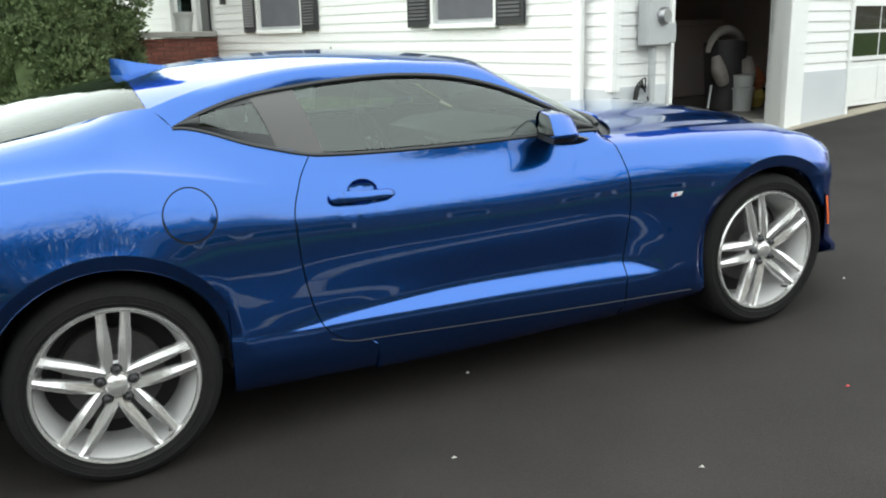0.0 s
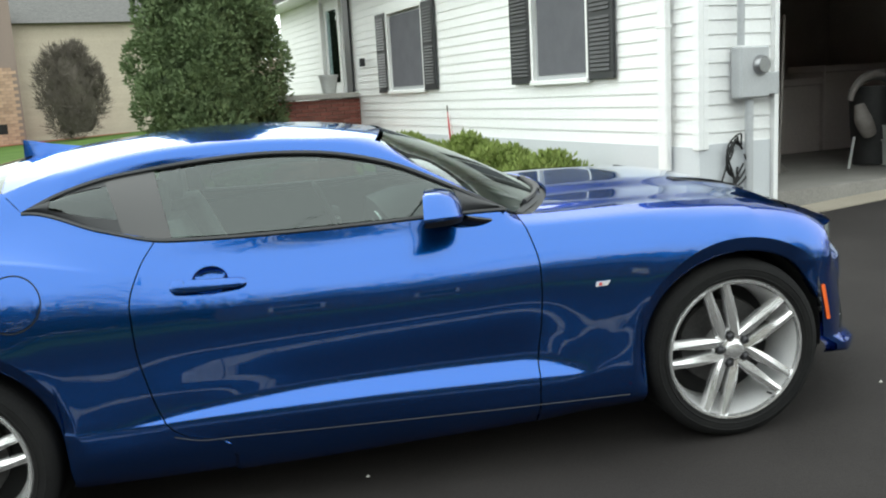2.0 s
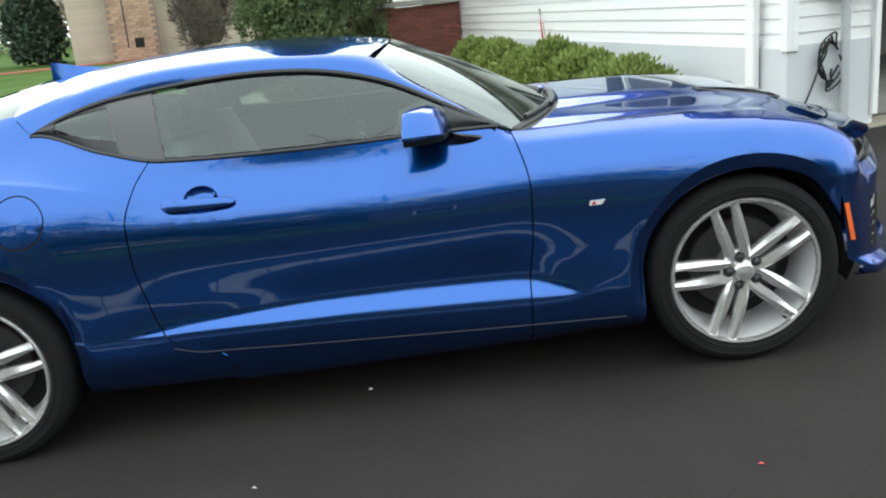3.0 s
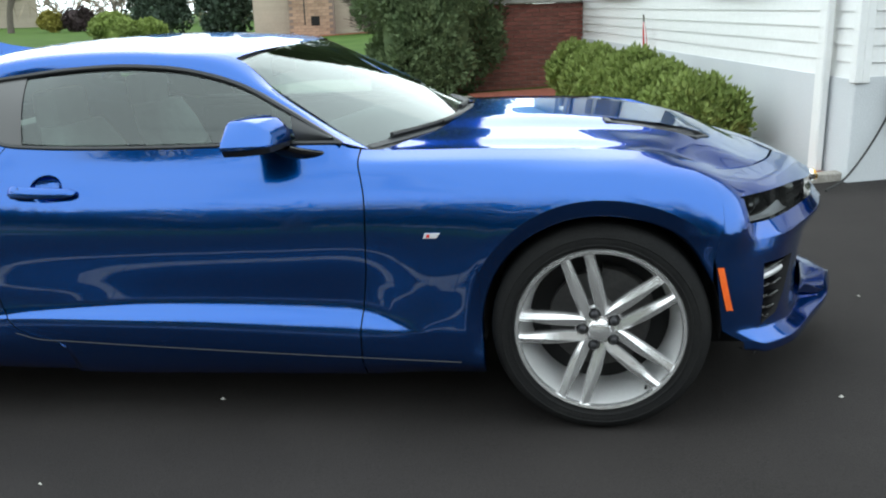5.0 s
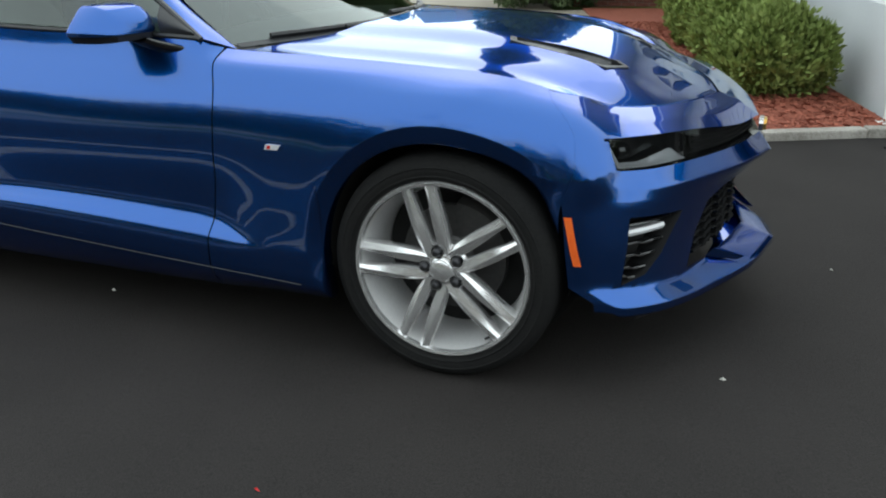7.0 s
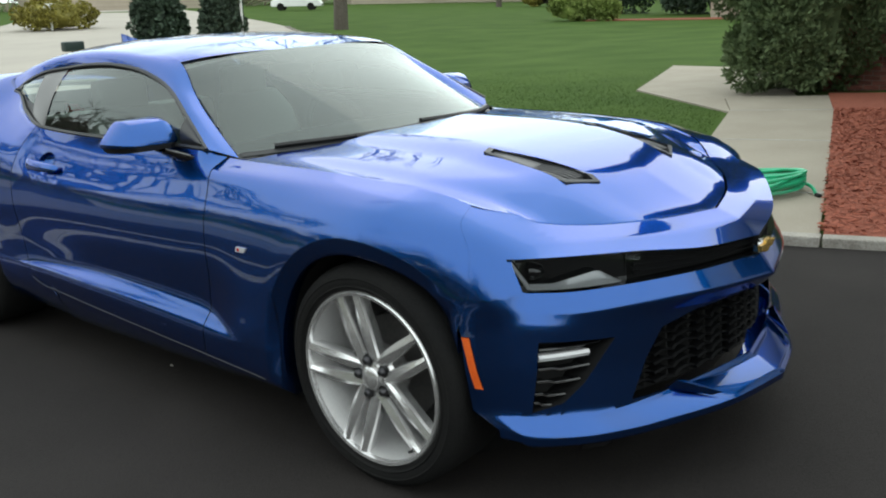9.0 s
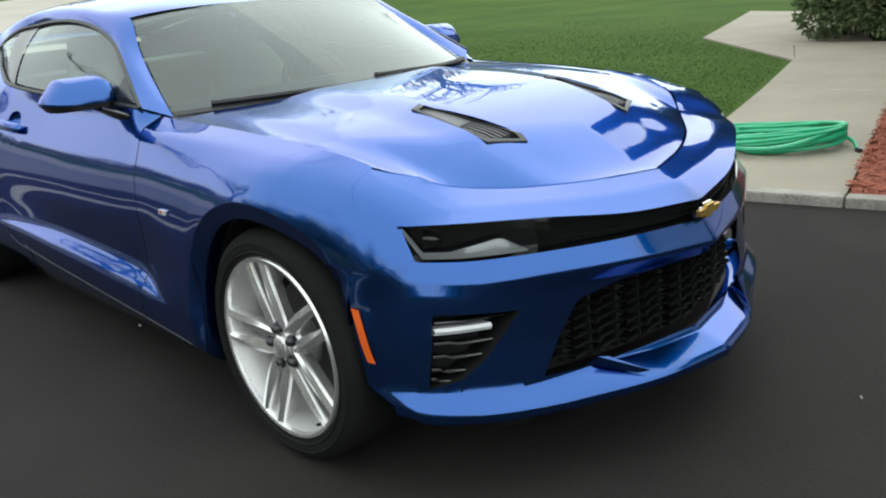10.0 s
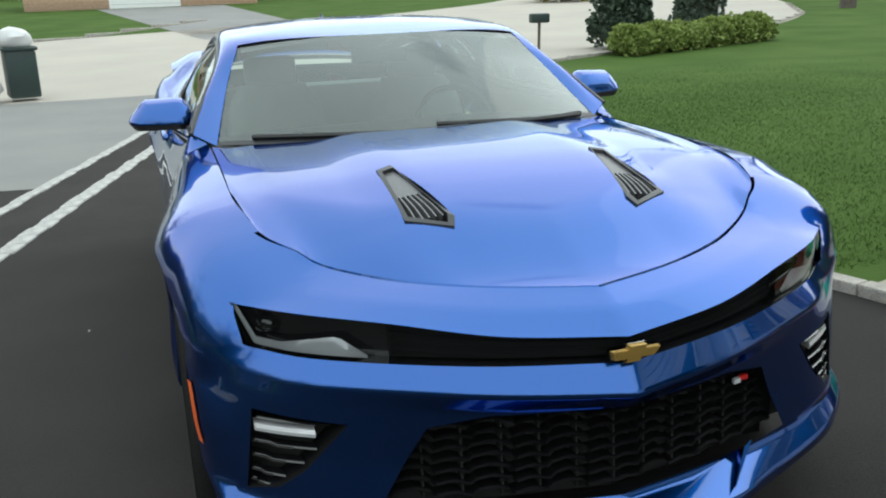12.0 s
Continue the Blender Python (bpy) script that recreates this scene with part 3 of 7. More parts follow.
# corner boards and downspout
hbox("corner_board", -.285, -.03, SB - .02, -.205, .02, WT - .06, M_WHITE, bevel=.004)
hbox("corner_board", -.285, .02, SB - .02, -.24, .075, WT - .06, M_WHITE, bevel=.004)
dsp = hbox("downspout", .045, -.09, .25, .165, -.032, WT - .1, M_WHITE, bevel=.010, label="white metal downspout")
part("outlet", box_bm(.045, -.14, .205, .165, -.035, .26, .01), M_WHITE, dsp)
for z in (1.9, 2.9):
    part("strap", box_bm(.04, -.094, z, .170, -.03, z + .03, .002), M_WHITE, dsp)


# windows
def sash_window(s0, s1, shut):
    w = new("window")
    w.parent = house
    tagged(w, "double-hung sash window with black louvred shutters")
    part("frame", box_bm(s0 - .05, -.035, WZ0 - .05, s0, .05, WZ1 + .06, .004), M_WHITE, w)
    part("frame", box_bm(s1, -.035, WZ0 - .05, s1 + .05, .05, WZ1 + .06, .004), M_WHITE, w)
    part("sill", box_bm(s0 - .05, -.055, WZ0 - .055, s1 + .05, .05, WZ0 - .005, .005), M_WHITE, w)
    part("head", box_bm(s0, -.035, WZ1, s1, .05, WZ1 + .06, .004), M_WHITE, w)
    zm = (WZ0 + WZ1) / 2
    for z0, z1, q in ((WZ0 - .005, zm + .02, .012), (zm - .02, WZ1, .035)):
        bm = box_bm(s0, q, z0, s0 + .045, q + .03, z1)
        box_bm(s1 - .045, q, z0, s1, q + .03, z1, bm=bm)
        box_bm(s0 + .045, q, z0, s1 - .045, q + .03, z0 + .05, bm=bm)
        box_bm(s0 + .045, q, z1 - .04, s1 - .045, q + .03, z1, bm=bm)
        part("sash", bm, M_METER, w, soft=20)
        part("pane", box_bm(s0 + .04, q + .012, z0 + .04, s1 - .04, q + .016, z1 - .03), M_WINGLASS, w, soft=0).visible_shadow = False
    part("screen", box_bm(s0 + .045, .003, WZ0 + .045, s1 - .045, .006, WZ1 - .04), M_SCREEN, w, "grey insect screen", soft=0)
    for a, b in shut:
        sh = part("shutter", box_bm(a, -.045, WZ0 - .03, b, -.012, WZ1 + .03, .004), M_SHUTTER, w, "black louvred shutter", soft=20)
        n = 26
        for k in range(n):
            z = WZ0 + .04 + (WZ1 - WZ0 - .08) * k / n
            if abs(k - n / 2) < 1:
                continue
            lv = [(a + .05, -.049, z), (b - .05, -.049, z), (b - .05, -.056, z + .008), (a + .05, -.056, z + .008), (b - .05, -.046, z + .034), (a + .05, -.046, z + .034)]
            raw("louvre", lv, [(0, 1, 2, 3), (3, 2, 4, 5)], M_SHUTTER, sh, soft=0)


sash_window(*WIN[0], ((.85, 1.26), (2.36, 2.78)))
sash_window(*WIN[1], ((4.84, 5.24), (6.62, 7.03)))
# entry door
fd = new("front_door")
fd.parent = house
part("panel", box_bm(DOOR[0], .03, 1.25, DOOR[1], .08, 3.2, .004), M_WHITE, fd)
part("glazing", box_bm(DOOR[0] + .2, .015, 1.75, DOOR[1] - .2, .028, 3.0), M_WINGLASS, fd)
part("frame", box_bm(DOOR[0] - .12, -.04, 1.2, DOOR[0], .02, 3.25, .004), M_WHITE, fd)
part("frame", box_bm(DOOR[1], -.04, 1.2, DOOR[1] + .12, .02, 3.25, .004), M_WHITE, fd)
for a, b in ((8.29, 8.59),):
    part("sidelight", box_bm(a, -.045, 1.55, b, -.012, 3.1, .004), M_SHUTTER, fd)
part("lantern", box_bm(7.59, -.12, 1.95, 7.67, -.04, 2.08, .01), M_SHUTTER, house, "small black wall lantern")

# garage doors
hbox("garage_floor", -.06, .5, .30, 9.5, 10.8, .45, M_GARFLOOR)
gar_wall = hbox("garage_partition", 4.5, .3, .2, 4.6, 10.8, 2.8, M_GARAGE)
hbox("garage_partition", -.05, 6.6, .2, 4.5, 6.7, 2.8, M_GARAGE)
hbox("garage_partition", -.05, .22, .2, 4.5, .26, 2.8, M_GARAGE)
hbox("garage_lining", -.05, .26, 2.7, 4.5, 6.6, 2.74, M_GARAGE)
hbox("door_frame", -.30, GQ[0][0] - .05, .35, -.05, GQ[0][0], 2.6, M_WHITE, bevel=.004)
hbox("door_frame", -.30, GQ[0][1], .30, -.05, GQ[0][1] + .10, 2.6, M_WHITE, bevel=.004)
hbox("door_frame", -.28, GQ[0][1] + .10, .30, -.05, GQ[0][1] + .36, 2.6, M_WHITE, bevel=.004)
hbox("door_frame", -.30, GQ[0][0] - .05, 2.5, -.05, GQ[0][1] + .1, 2.62, M_WHITE, bevel=.004)


def garage_door(q0, q1):
    gd = new("garage_door")
    gd.parent = house
    tagged(gd, "closed white garage door with paned windows")
    for k in range(4):
        z0 = .48 + k * .53
        part("panel", box_bm(-.15, q0, z0, -.10, q1, z0 + .522, .006), M_WHITE, gd, soft=20)
    n = 3
    for k in range(n):
        a, b = q0 + .12 + (q1 - q0 - .24) * k / n, q0 + .12 + (q1 - q0 - .24) * (k + 1) / n
        for z0, z1 in ((1.07, 1.34), (1.38, 1.65)):
            part("pane", box_bm(-.158, a + .02, z0, -.149, b - .02, z1), M_GLOSSBLACK, gd, soft=0)
    bm = box_bm(-.165, q0 + .08, 1.02, -.150, q1 - .08, 1.06)
    part("rail", bm, M_WHITE, gd, soft=20)
    part("rail", box_bm(-.165, q0 + .08, 1.65, -.150, q1 - .08, 1.69), M_WHITE, gd, soft=20)
    for z0, z1 in ((.54, .94), (1.78, 2.08)):
        for k in range(3):
            a, b = q0 + .12 + (q1 - q0 - .24) * k / 3, q0 + .12 + (q1 - q0 - .24) * (k + 1) / 3
            part("raised_panel", box_bm(-.158, a + .04, z0, -.150, b - .04, z1, .003), M_WHITE, gd, soft=20)


for a, b in GQ[1:]:
    garage_door(a, b)
    hbox("door_frame", -.28, a - .06, .38, -.05, a, 2.6, M_WHITE, bevel=.004)
    hbox("door_frame", -.28, b, .38, -.05, b + .06, 2.6, M_WHITE, bevel=.004)

# electricity meter
mt = new("meter_box")
mt.matrix_basis = HOUSE
tagged(mt, "grey electricity meter box on the white garage wall", "meter box")
part("cabinet", box_bm(-.40, .30, 1.30, -.275, .60, 1.71, .012), M_METER, mt)
part("lower_cabinet", box_bm(-.36, .61, 1.32, -.275, .745, 1.50, .006), M_METER, mt)
raw("meter_dial", *lathe([(.001, -.05), (.06, -.05), (.075, -.03), (.08, .0)], 24), M_ALLOYDARK, mt, "round glass meter", matrix=Matrix.Translation((-.40, .50, 1.56)) @ Matrix.Rotation(radians(-90), 4, "Z"))
raw("conduit", *tube([(-.33, .45, 1.29), (-.33, .45, .33)], .035, 12), M_METER, mt)
raw("conduit", *tube([(-.33, .36, 1.72), (-.33, .36, 3.2)], .03, 12), M_METER, mt)
cab = []
rnd = random.Random(5)
for k in range(4):
    r = .10 + .015 * k
    cab.append(tube([(-.30 - .01 * k, .33 + .6 * r * math.cos(g) + .03 * math.sin(3 * g + k), .80 + 1.5 * r * math.sin(g)) for g in np.linspace(0.6, 5.9 + .2 * k, 26)], .008, 6))
cab.append(tube(spline([(-.30, .30, .95), (-.30, .22, .70), (-.32, .08, .45), (-.40, -.10, .28), (-.55, -.30, .24)], 24), .008, 6))
tagged(raw("cable_coil", *join(*cab), M_CABLE, matrix=HOUSE), "black cable looped on the wall hook beside the meter", "cable")


# ---- clapboards: one object each ----
def board_mesh(length):
    e = .112
    prof = [(0, 0), (-.018, 0), (-.005, e + .010), (0, e + .010)]
    vs = [(x, y, z) for x in (0, length) for y, z in prof]
    me = bpy.data.meshes.new("board")
    me.from_pydata(vs, [], [(0, 1, 5, 4), (1, 2, 6, 5), (2, 3, 7, 6), (0, 3, 2, 1), (4, 5, 6, 7)])
    me.materials.append(M_SIDING)
    return me


meshes = {}


def board(a, b, z, front=True):
    L = round(b - a, 3)
    if L < .03:
        return
    if L not in meshes:
        meshes[L] = board_mesh(L)
    ob = new("board", meshes[L])
    ob.parent = house
    ob.matrix_basis = Matrix.Translation((a, .02, z)) if front else Matrix.Translation((-.24, b, z)) @ Matrix.Rotation(radians(-90), 4, "Z")


z = SB
while z < WT - .1:
    cuts = [(-.205, 13.0)]
    if z + .115 > WZ0 - .05 and z < WZ1 + .06:
        cuts = [(-.205, WIN[0][0] - .05), (WIN[0][1] + .05, WIN[1][0] - .05), (WIN[1][1] + .05, DOOR[0] - .12), (DOOR[1] + .12, 13.0)]
    elif z + .115 > 1.2:
        cuts = [(-.205, DOOR[0] - .12), (DOOR[1] + .12, 13.0)] if z < 3.1 else cuts
    for a, b in cuts:
        board(a, b, z)
    for a, b in ((.075, GQ[0][0] - .05), (GQ[0][1] + .36, GQ[1][0] - .06), (GQ[1][1] + .06, GQ[2][0] - .06)) if z < 2.45 else ((.075, 11.0),):
        board(a, b, z, False)
    z += .112

# ---- brick stoop ----
stoop = empty("brick_stoop", HOUSE, "red brick entry stoop wall with grey stone cap", "stoop")
part("core", box_bm(8.13, -2.02, -.1, 10.5, -.03, 1.46, 0), M_MORTAR, stoop)
part("cap", box_bm(8.03, -2.10, 1.475, 10.6, -.03, 1.56, .012), M_CAP, stoop, "grey stone cap")
bme = bpy.data.meshes.new("brick")
bmx = box_bm(-.0975, -.012, -.0275, .0975, .012, .0275, .004)
bmx.to_mesh(bme)
bmx.free()
bme.materials.append(M_BRICK)
rnd = random.Random(11)
half = bpy.data.meshes.new("brick")
bmx = box_bm(-.045, -.012, -.0275, .045, .012, .0275, .004)
bmx.to_mesh(half)
bmx.free()
half.materials.append(M_BRICK)
for r in range(22):
    z = .12 + r * .0655
    if z > 1.45:
        break
    for k in range(11):
        q = -1.93 + k * .205 + (.1025 if r % 2 else 0)
        if q > -.12:
            continue
        ob = new("brick", bme)
        ob.parent = stoop
        ob.matrix_basis = Matrix.Translation((8.126 + rnd.uniform(-.003, .003), q, z)) @ Matrix.Rotation(radians(90), 4, "Z")
    for q in (-.142, -.045) if r % 2 == 0 else (-.045, -1.975):
        ob = new("brick", half)
        ob.parent = stoop
        ob.matrix_basis = Matrix.Translation((8.126, q, z)) @ Matrix.Rotation(radians(90), 4, "Z")
    for k in range(11):
        s_ = 8.23 + k * .205 + (.1025 if r % 2 else 0)
        if s_ > 10.42:
            continue
        ob = new("brick", bme)
        ob.parent = stoop
        ob.matrix_basis = Matrix.Translation((s_, -2.024 + rnd.uniform(-.003, .003), z))
pot = raw("planter", *lathe([(.001, 1.52), (.11, 1.52), (.15, 1.78), (.165, 1.78), (.165, 1.82), (.14, 1.82), (.12, 1.70), (.001, 1.70)], 28, "z"), M_BUCKET, matrix=HOUSE @ Matrix.Translation((8.32, -.45, .04)))
tagged(pot, "pale round planter on the stoop cap", "planter")


# ---- the car ----
TILT_UP = Vector((0.043, 0.012, 1)).normalized()
CAR = TILT_UP.rotation_difference(Vector((0, 0, 1))).to_matrix().to_4x4()
car = empty("car", CAR, "glossy metallic blue two-door sports coupe parked on the dark asphalt driveway", "car")
WB, WZ = 2.811, 0.352
ARCH_F, ARCH_R = (WB, 0.366, 0.377), (0.0, 0.375, 0.388)

# side sections: per station the height and half width of ten feature lines
SX = [-1.0, -0.6, 0.0, 0.32, 0.59, 0.80, 1.30, 1.97, 2.06, 2.24, 2.45, 2.811, 3.06, 3.16]
SZ = np.array([
    [.34, .30, .25, .23, .21, .20, .19, .19, .19, .20, .20, .22, .23],
    [.42, .38, .34, .34, .34, .335, .315, .28, .275, .265, .262, .27, .30],
    [.47, .44, .43, .43, .422, .420, .410, .372, .368, .362, .36, .36, .36],
    [.49, .46, .45, .445, .436, .448, .466, .452, .440, .378, .40, .40, .42],
    [.56, .56, .56, .56, .55, .55, .55, .54, .54, .50, .54, .56, .56],
    [.68, .70, .72, .70, .69, .68, .66, .66, .66, .66, .66, .70, .62],
    [.80, .825, .83, .815, .81, .79, .77, .755, .755, .76, .77, .79, .74],
    [.985, 1.035, 1.060, 1.008, .942, .905, .875, .865, .863, .865, .868, .865, .80],
    [.998, 1.047, 1.072, 1.022, .968, .958, .945, .935, .915, .912, .908, .898, .84],
    [1.06, 1.10, 1.13, 1.153, 1.072, 1.022, .998, .985, .948, .940, .935, .915, .866]])
SW = np.array([
    [.72, .83, .86, .87, .87, .87, .87, .875, .875, .88, .885, .885, .87],
    [.78, .89, .93, .935, .928, .925, .93, .935, .937, .942, .948, .945, .90],
    [.80, .91, .94, .94, .930, .930, .940, .940, .942, .945, .950, .948, .905],
    [.805, .915, .962, .938, .926, .912, .893, .895, .902, .944, .948, .962, .905],
    [.81, .93, .974, .938, .920, .905, .897, .900, .905, .930, .942, .970, .905],
    [.82, .948, .986, .948, .925, .915, .908, .911, .914, .925, .940, .973, .897],
    [.81, .936, .963, .936, .912, .905, .900, .905, .908, .917, .928, .950, .878],
    [.760, .850, .868, .855, .862, .860, .853, .862, .866, .873, .880, .902, .853],
    [.730, .822, .842, .828, .840, .828, .818, .826, .835, .838, .838, .832, .82],
    [.69, .745, .770, .662, .752, .800, .806, .800, .748, .744, .743, .740, .700]])
SZ = np.insert(SZ, 12, SZ[:, 11] * .33 + SZ[:, 12] * .67 + .006, axis=1)
SW = np.insert(SW, 12, SW[:, 11] * .29 + SW[:, 12] * .71 + .005, axis=1)
SW[9, 12] = .716
F_SZ, F_SW = pchip(SX, SZ.T), pchip(SX, SW.T)


def arch(x):
    """Height of the wheel arch edge at x, or 0."""
    z = np.zeros_like(x)
    for cx, cz, r in (ARCH_F, ARCH_R):
        inside = np.abs(x - cx) < r
        z = np.where(inside, np.maximum(z, cz + np.sqrt(np.maximum(r * r - (x - cx) ** 2, 0))), z)
    return z


FLARE = .050


def flare(x, z):
    """How far the surface draws in towards the wheel opening, within a narrow band round each arch."""
    out = np.zeros_like(z)
    for cx, cz, r in (ARCH_F, ARCH_R):
        d = np.where(z > cz, np.hypot(x - cx, z - cz), abs(x - cx)) - r
        out = np.maximum(out, .030 * np.clip(1 - d / FLARE, 0, 1) * np.clip((z - .24) / .10, 0, 1))
    return out * min(1, max(0, (3.16 - x) / .05))


def side_columns(x0, x1):
    xs = list(np.arange(x0, x1, 0.025)) + [x1]
    for cx, _, r in (ARCH_F, ARCH_R):
        xs += [cx + r * math.cos(a) for a in np.linspace(0, math.pi, 56)] + [cx - r - 1e-4, cx + r + 1e-4]
        xs += [cx + q * (r + d) for q in (-1, 1) for d in (.01, .02, .03, .04, FLARE - .003, FLARE + .003, .065)]
    return np.array(sorted({round(x, 5) for x in xs if x0 <= x <= x1}))


ROWS_PER = [3, 3, 4, 4, 4, 4, 5, 5, 4]


def side_panel(name, x0, x1, sgn, shift0=None, shift1=None, top=None, drop=0.0, label=""):
    """A body panel between two cut lines; shift0 and shift1 bend its ends with height; top adds rows up to a curve."""
    xs = side_columns(x0, x1)
    kz, kw = F_SZ(xs), F_SW(xs)
    az = arch(xs)
    base = np.maximum(kz[:, 0], az)
    verts, cols = [], None
    for i, x in enumerate(xs):
        zs, ws = [], []
        fw = pchip(np.maximum.accumulate(kz[i] + np.arange(10) * 1e-5), kw[i])
        keys = [max(z, base[i] + 0.003 * k) for k, z in enumerate(kz[i])]
        keys[0] = base[i] + drop
        for cx, cz, r in (ARCH_F, ARCH_R):
            if abs(x - cx) < r:
                edge = cz + math.sqrt((r + FLARE) ** 2 - (x - cx) ** 2)
                keys[1:4] = [base[i] * .5 + edge * .5, edge - .002, edge + .004]
                for k in range(4, 10):
                    keys[k] = max(kz[i][k], keys[k - 1] + .004)
        for k in range(9):
            for t in np.linspace(0, 1, ROWS_PER[k], endpoint=False):
                zs.append(keys[k] * (1 - t) + keys[k + 1] * t)
        zs.append(keys[9])
        zs = np.array(zs)
        ws = fw(zs) - flare(x, zs)
        px = np.full_like(zs, x)
        if shift0:
            px = px + shift0(zs) * max(0, 1 - (x - x0) / 0.25)
        if shift1:
            px = px + shift1(zs) * max(0, 1 - (x1 - x) / 0.25)
        if x < 1.0 and (shift0 or shift1):  # the bent ends keep to the belt line
            up_ = np.clip((zs - kz[i][6]) / (kz[i][9] - kz[i][6]), 0, 1)
            zs, ws = zs + up_ * (F_SZ(px)[:, 9] - kz[i][9]), ws + up_ * (F_SW(px)[:, 9] - kw[i][9])
        # edge lip turned inwards along the bottom
        col = [(px[0], ws[0] - 0.045, zs[0] + 0.004), (px[0], ws[0] - 0.004, zs[0] - 0.002)] + list(zip(px, ws, zs))
        if top is not None:
            tx, tw, tz = top(x)
            for t in (0.2, 0.4, 0.6, 0.8, 1.0):
                bow = 0.02 * math.sin(math.pi * t) * min(1, abs(tw - ws[-1]) / .06)
                col.append((px[-1] + (tx - px[-1]) * t, ws[-1] + (tw - ws[-1]) * t + bow * 0.6, zs[-1] + (tz - zs[-1]) * t + bow))
        verts += col
        cols = len(col)
    v = [(x, sgn * w, z) for x, w, z in verts]
    return raw(name, v, grid_faces(len(xs), cols, sgn > 0), M_PAINT, car, label, soft=28)


# rail above the side windows (outer) and along the roof and windscreen (inner)
RAIL_OUT = [(1.985, .800, .985), (1.80, .738, 1.09), (1.60, .672, 1.188), (1.42, .646, 1.240), (1.20, .632, 1.268), (.95, .620, 1.270), (.76, .612, 1.258), (.58, .632, 1.240), (.42, .645, 1.198), (.32, .656, 1.156)]
RAIL_IN = [(2.058, .722, .945), (1.89, .682, 1.042), (1.72, .634, 1.152), (1.574, .578, 1.262), (1.30, .568, 1.308), (.98, .56, 1.326), (.76, .562, 1.320), (.55, .570, 1.297), (.38, .585, 1.260), (.25, .600, 1.222)]
rail_out, rail_in = spline(RAIL_OUT, 90), spline(RAIL_IN, 90)
REAR_EDGE = pchip([-0.62, -0.45, -0.1, 0.25, 0.32], [(.50, 1.085), (.52, 1.11), (.565, 1.172), (.600, 1.225), (.656, 1.156)])


def quarter_top(x):
    if x > 0.32:
        return x, float(F_SW(x)[9]) - 0.0005, float(F_SZ(x)[9]) + 0.0005
    if x < -0.62:
        w, z = 0.5 * (1 - (-0.62 - x) * 0.2), 1.085 - (-0.62 - x) * 0.12
        return x, w, z
    w, z = REAR_EDGE(x)
    return x, float(w), float(z)


door_rear = pchip([.15, .30, .345, .37, .43, .55, .70, .82, .95, 1.05], [.30, .26, .20, .10, .045, .01, -.01, -.012, .03, .09])
fender_rear = pchip([.2, .39, .60, .78, .96], [-.03, -.02, .01, .02, -.015])
fender_front = pchip([.30, .45, .56, .60, .69, .76, .83, .866], [0, 0, 0, .008, .035, .03, -.02, -.09])

fenders, sides = [], []
for sgn in (-1, 1):
    quarter = side_panel("quarter_panel", -1.0, 0.668, sgn, None, door_rear, quarter_top)
    door_ = side_panel("door", 0.673, 2.046, sgn, door_rear, fender_rear)
    fenders.append(side_panel("front_fender", 2.051, 3.16, sgn, fender_rear, fender_front))

    # rail: pillar and roof side
    v, n = [], len(rail_out)
    for i in range(n):
        a, b = rail_out[i], rail_in[i]
        for t in np.linspace(0, 1, 7):
            p = a * (1 - t) + b * t
            bow = 0.014 * math.sin(math.pi * t) * min(1, i / 12)
            v.append((p[0], sgn * (p[1] + bow), p[2] + bow * 0.8))
    rail = raw("roof_rail", v, grid_faces(n, 7, sgn < 0), M_PAINT, car, soft=40)
    sides.append((quarter, door_, fenders[-1], rail))

# roof skin between the rails
roof_c = pchip([.25, .45, .70, .95, 1.20, 1.42, 1.56, 1.66], [1.312, 1.337, 1.354, 1.359, 1.350, 1.328, 1.304, 1.285])
NR = 41
v, rows = [], 0
ri = rail_in[rail_in[:, 0] <= 1.575]
for i, p in enumerate(ri):
    f = (p[0] - 0.25) / (1.574 - 0.25)
    for t in np.linspace(-1, 1, NR):
        crown = 1 - t * t
        x = p[0] + crown * (0.075 * max(0, f - 0.6) / 0.4 - 0.03 * max(0, 0.3 - f) / 0.3)
        v.append((x, t * p[1], p[2] + (float(roof_c(p[0] + (0.1 * f * crown))) - p[2]) * (1 - abs(t) ** 2.6)))
    rows += 1
raw("roof", v, grid_faces(rows, NR, False), M_PAINT, car, soft=40)


def screen(name, mat, mid_lo, mid_hi, bow, edge, n=24, inset=0.0, flip=False):
    """A curved pane from its lower to its upper edge; edge gives the side line from bottom to top."""
    v = []
    for j in range(n + 1):
        s = j / n
        e = edge(s)
        c = Vector(mid_lo).lerp(Vector(mid_hi), s)
        for t in np.linspace(-1, 1, 41):
            k = abs(t) ** 2.2
            v.append((c.x * (1 - k) + e[0] * k, t * e[1], c.z * (1 - k) + e[2] * k + bow * math.sin(math.pi * s) * (1 - k * 0.6) - inset))
    return raw(name, v, grid_faces(n + 1, 41, flip), mat, car, soft=60)


ws_edge_pts = rail_in[rail_in[:, 0] >= 1.572]
ws_s = np.linspace(0, 1, len(ws_edge_pts))
ws_f = pchip(ws_s, ws_edge_pts)
screen("windscreen", M_WSCREEN, (2.30, 0, .955), (1.645, 0, 1.288), 0.018, lambda s: ws_f(s) - np.array([0, .004, .002]))
rw = spline([(-.56, .50, 1.095), (-.30, .535, 1.138), (-.05, .565, 1.18), (.25, .600, 1.225)], 30)
rw_f = pchip(np.linspace(0, 1, 30), rw)
screen("rear_window", M_REARGLASS, (-.66, 0, 1.13), (.22, 0, 1.318), 0.012, lambda s: rw_f(s) - np.array([0, .004, .002]), flip=True)

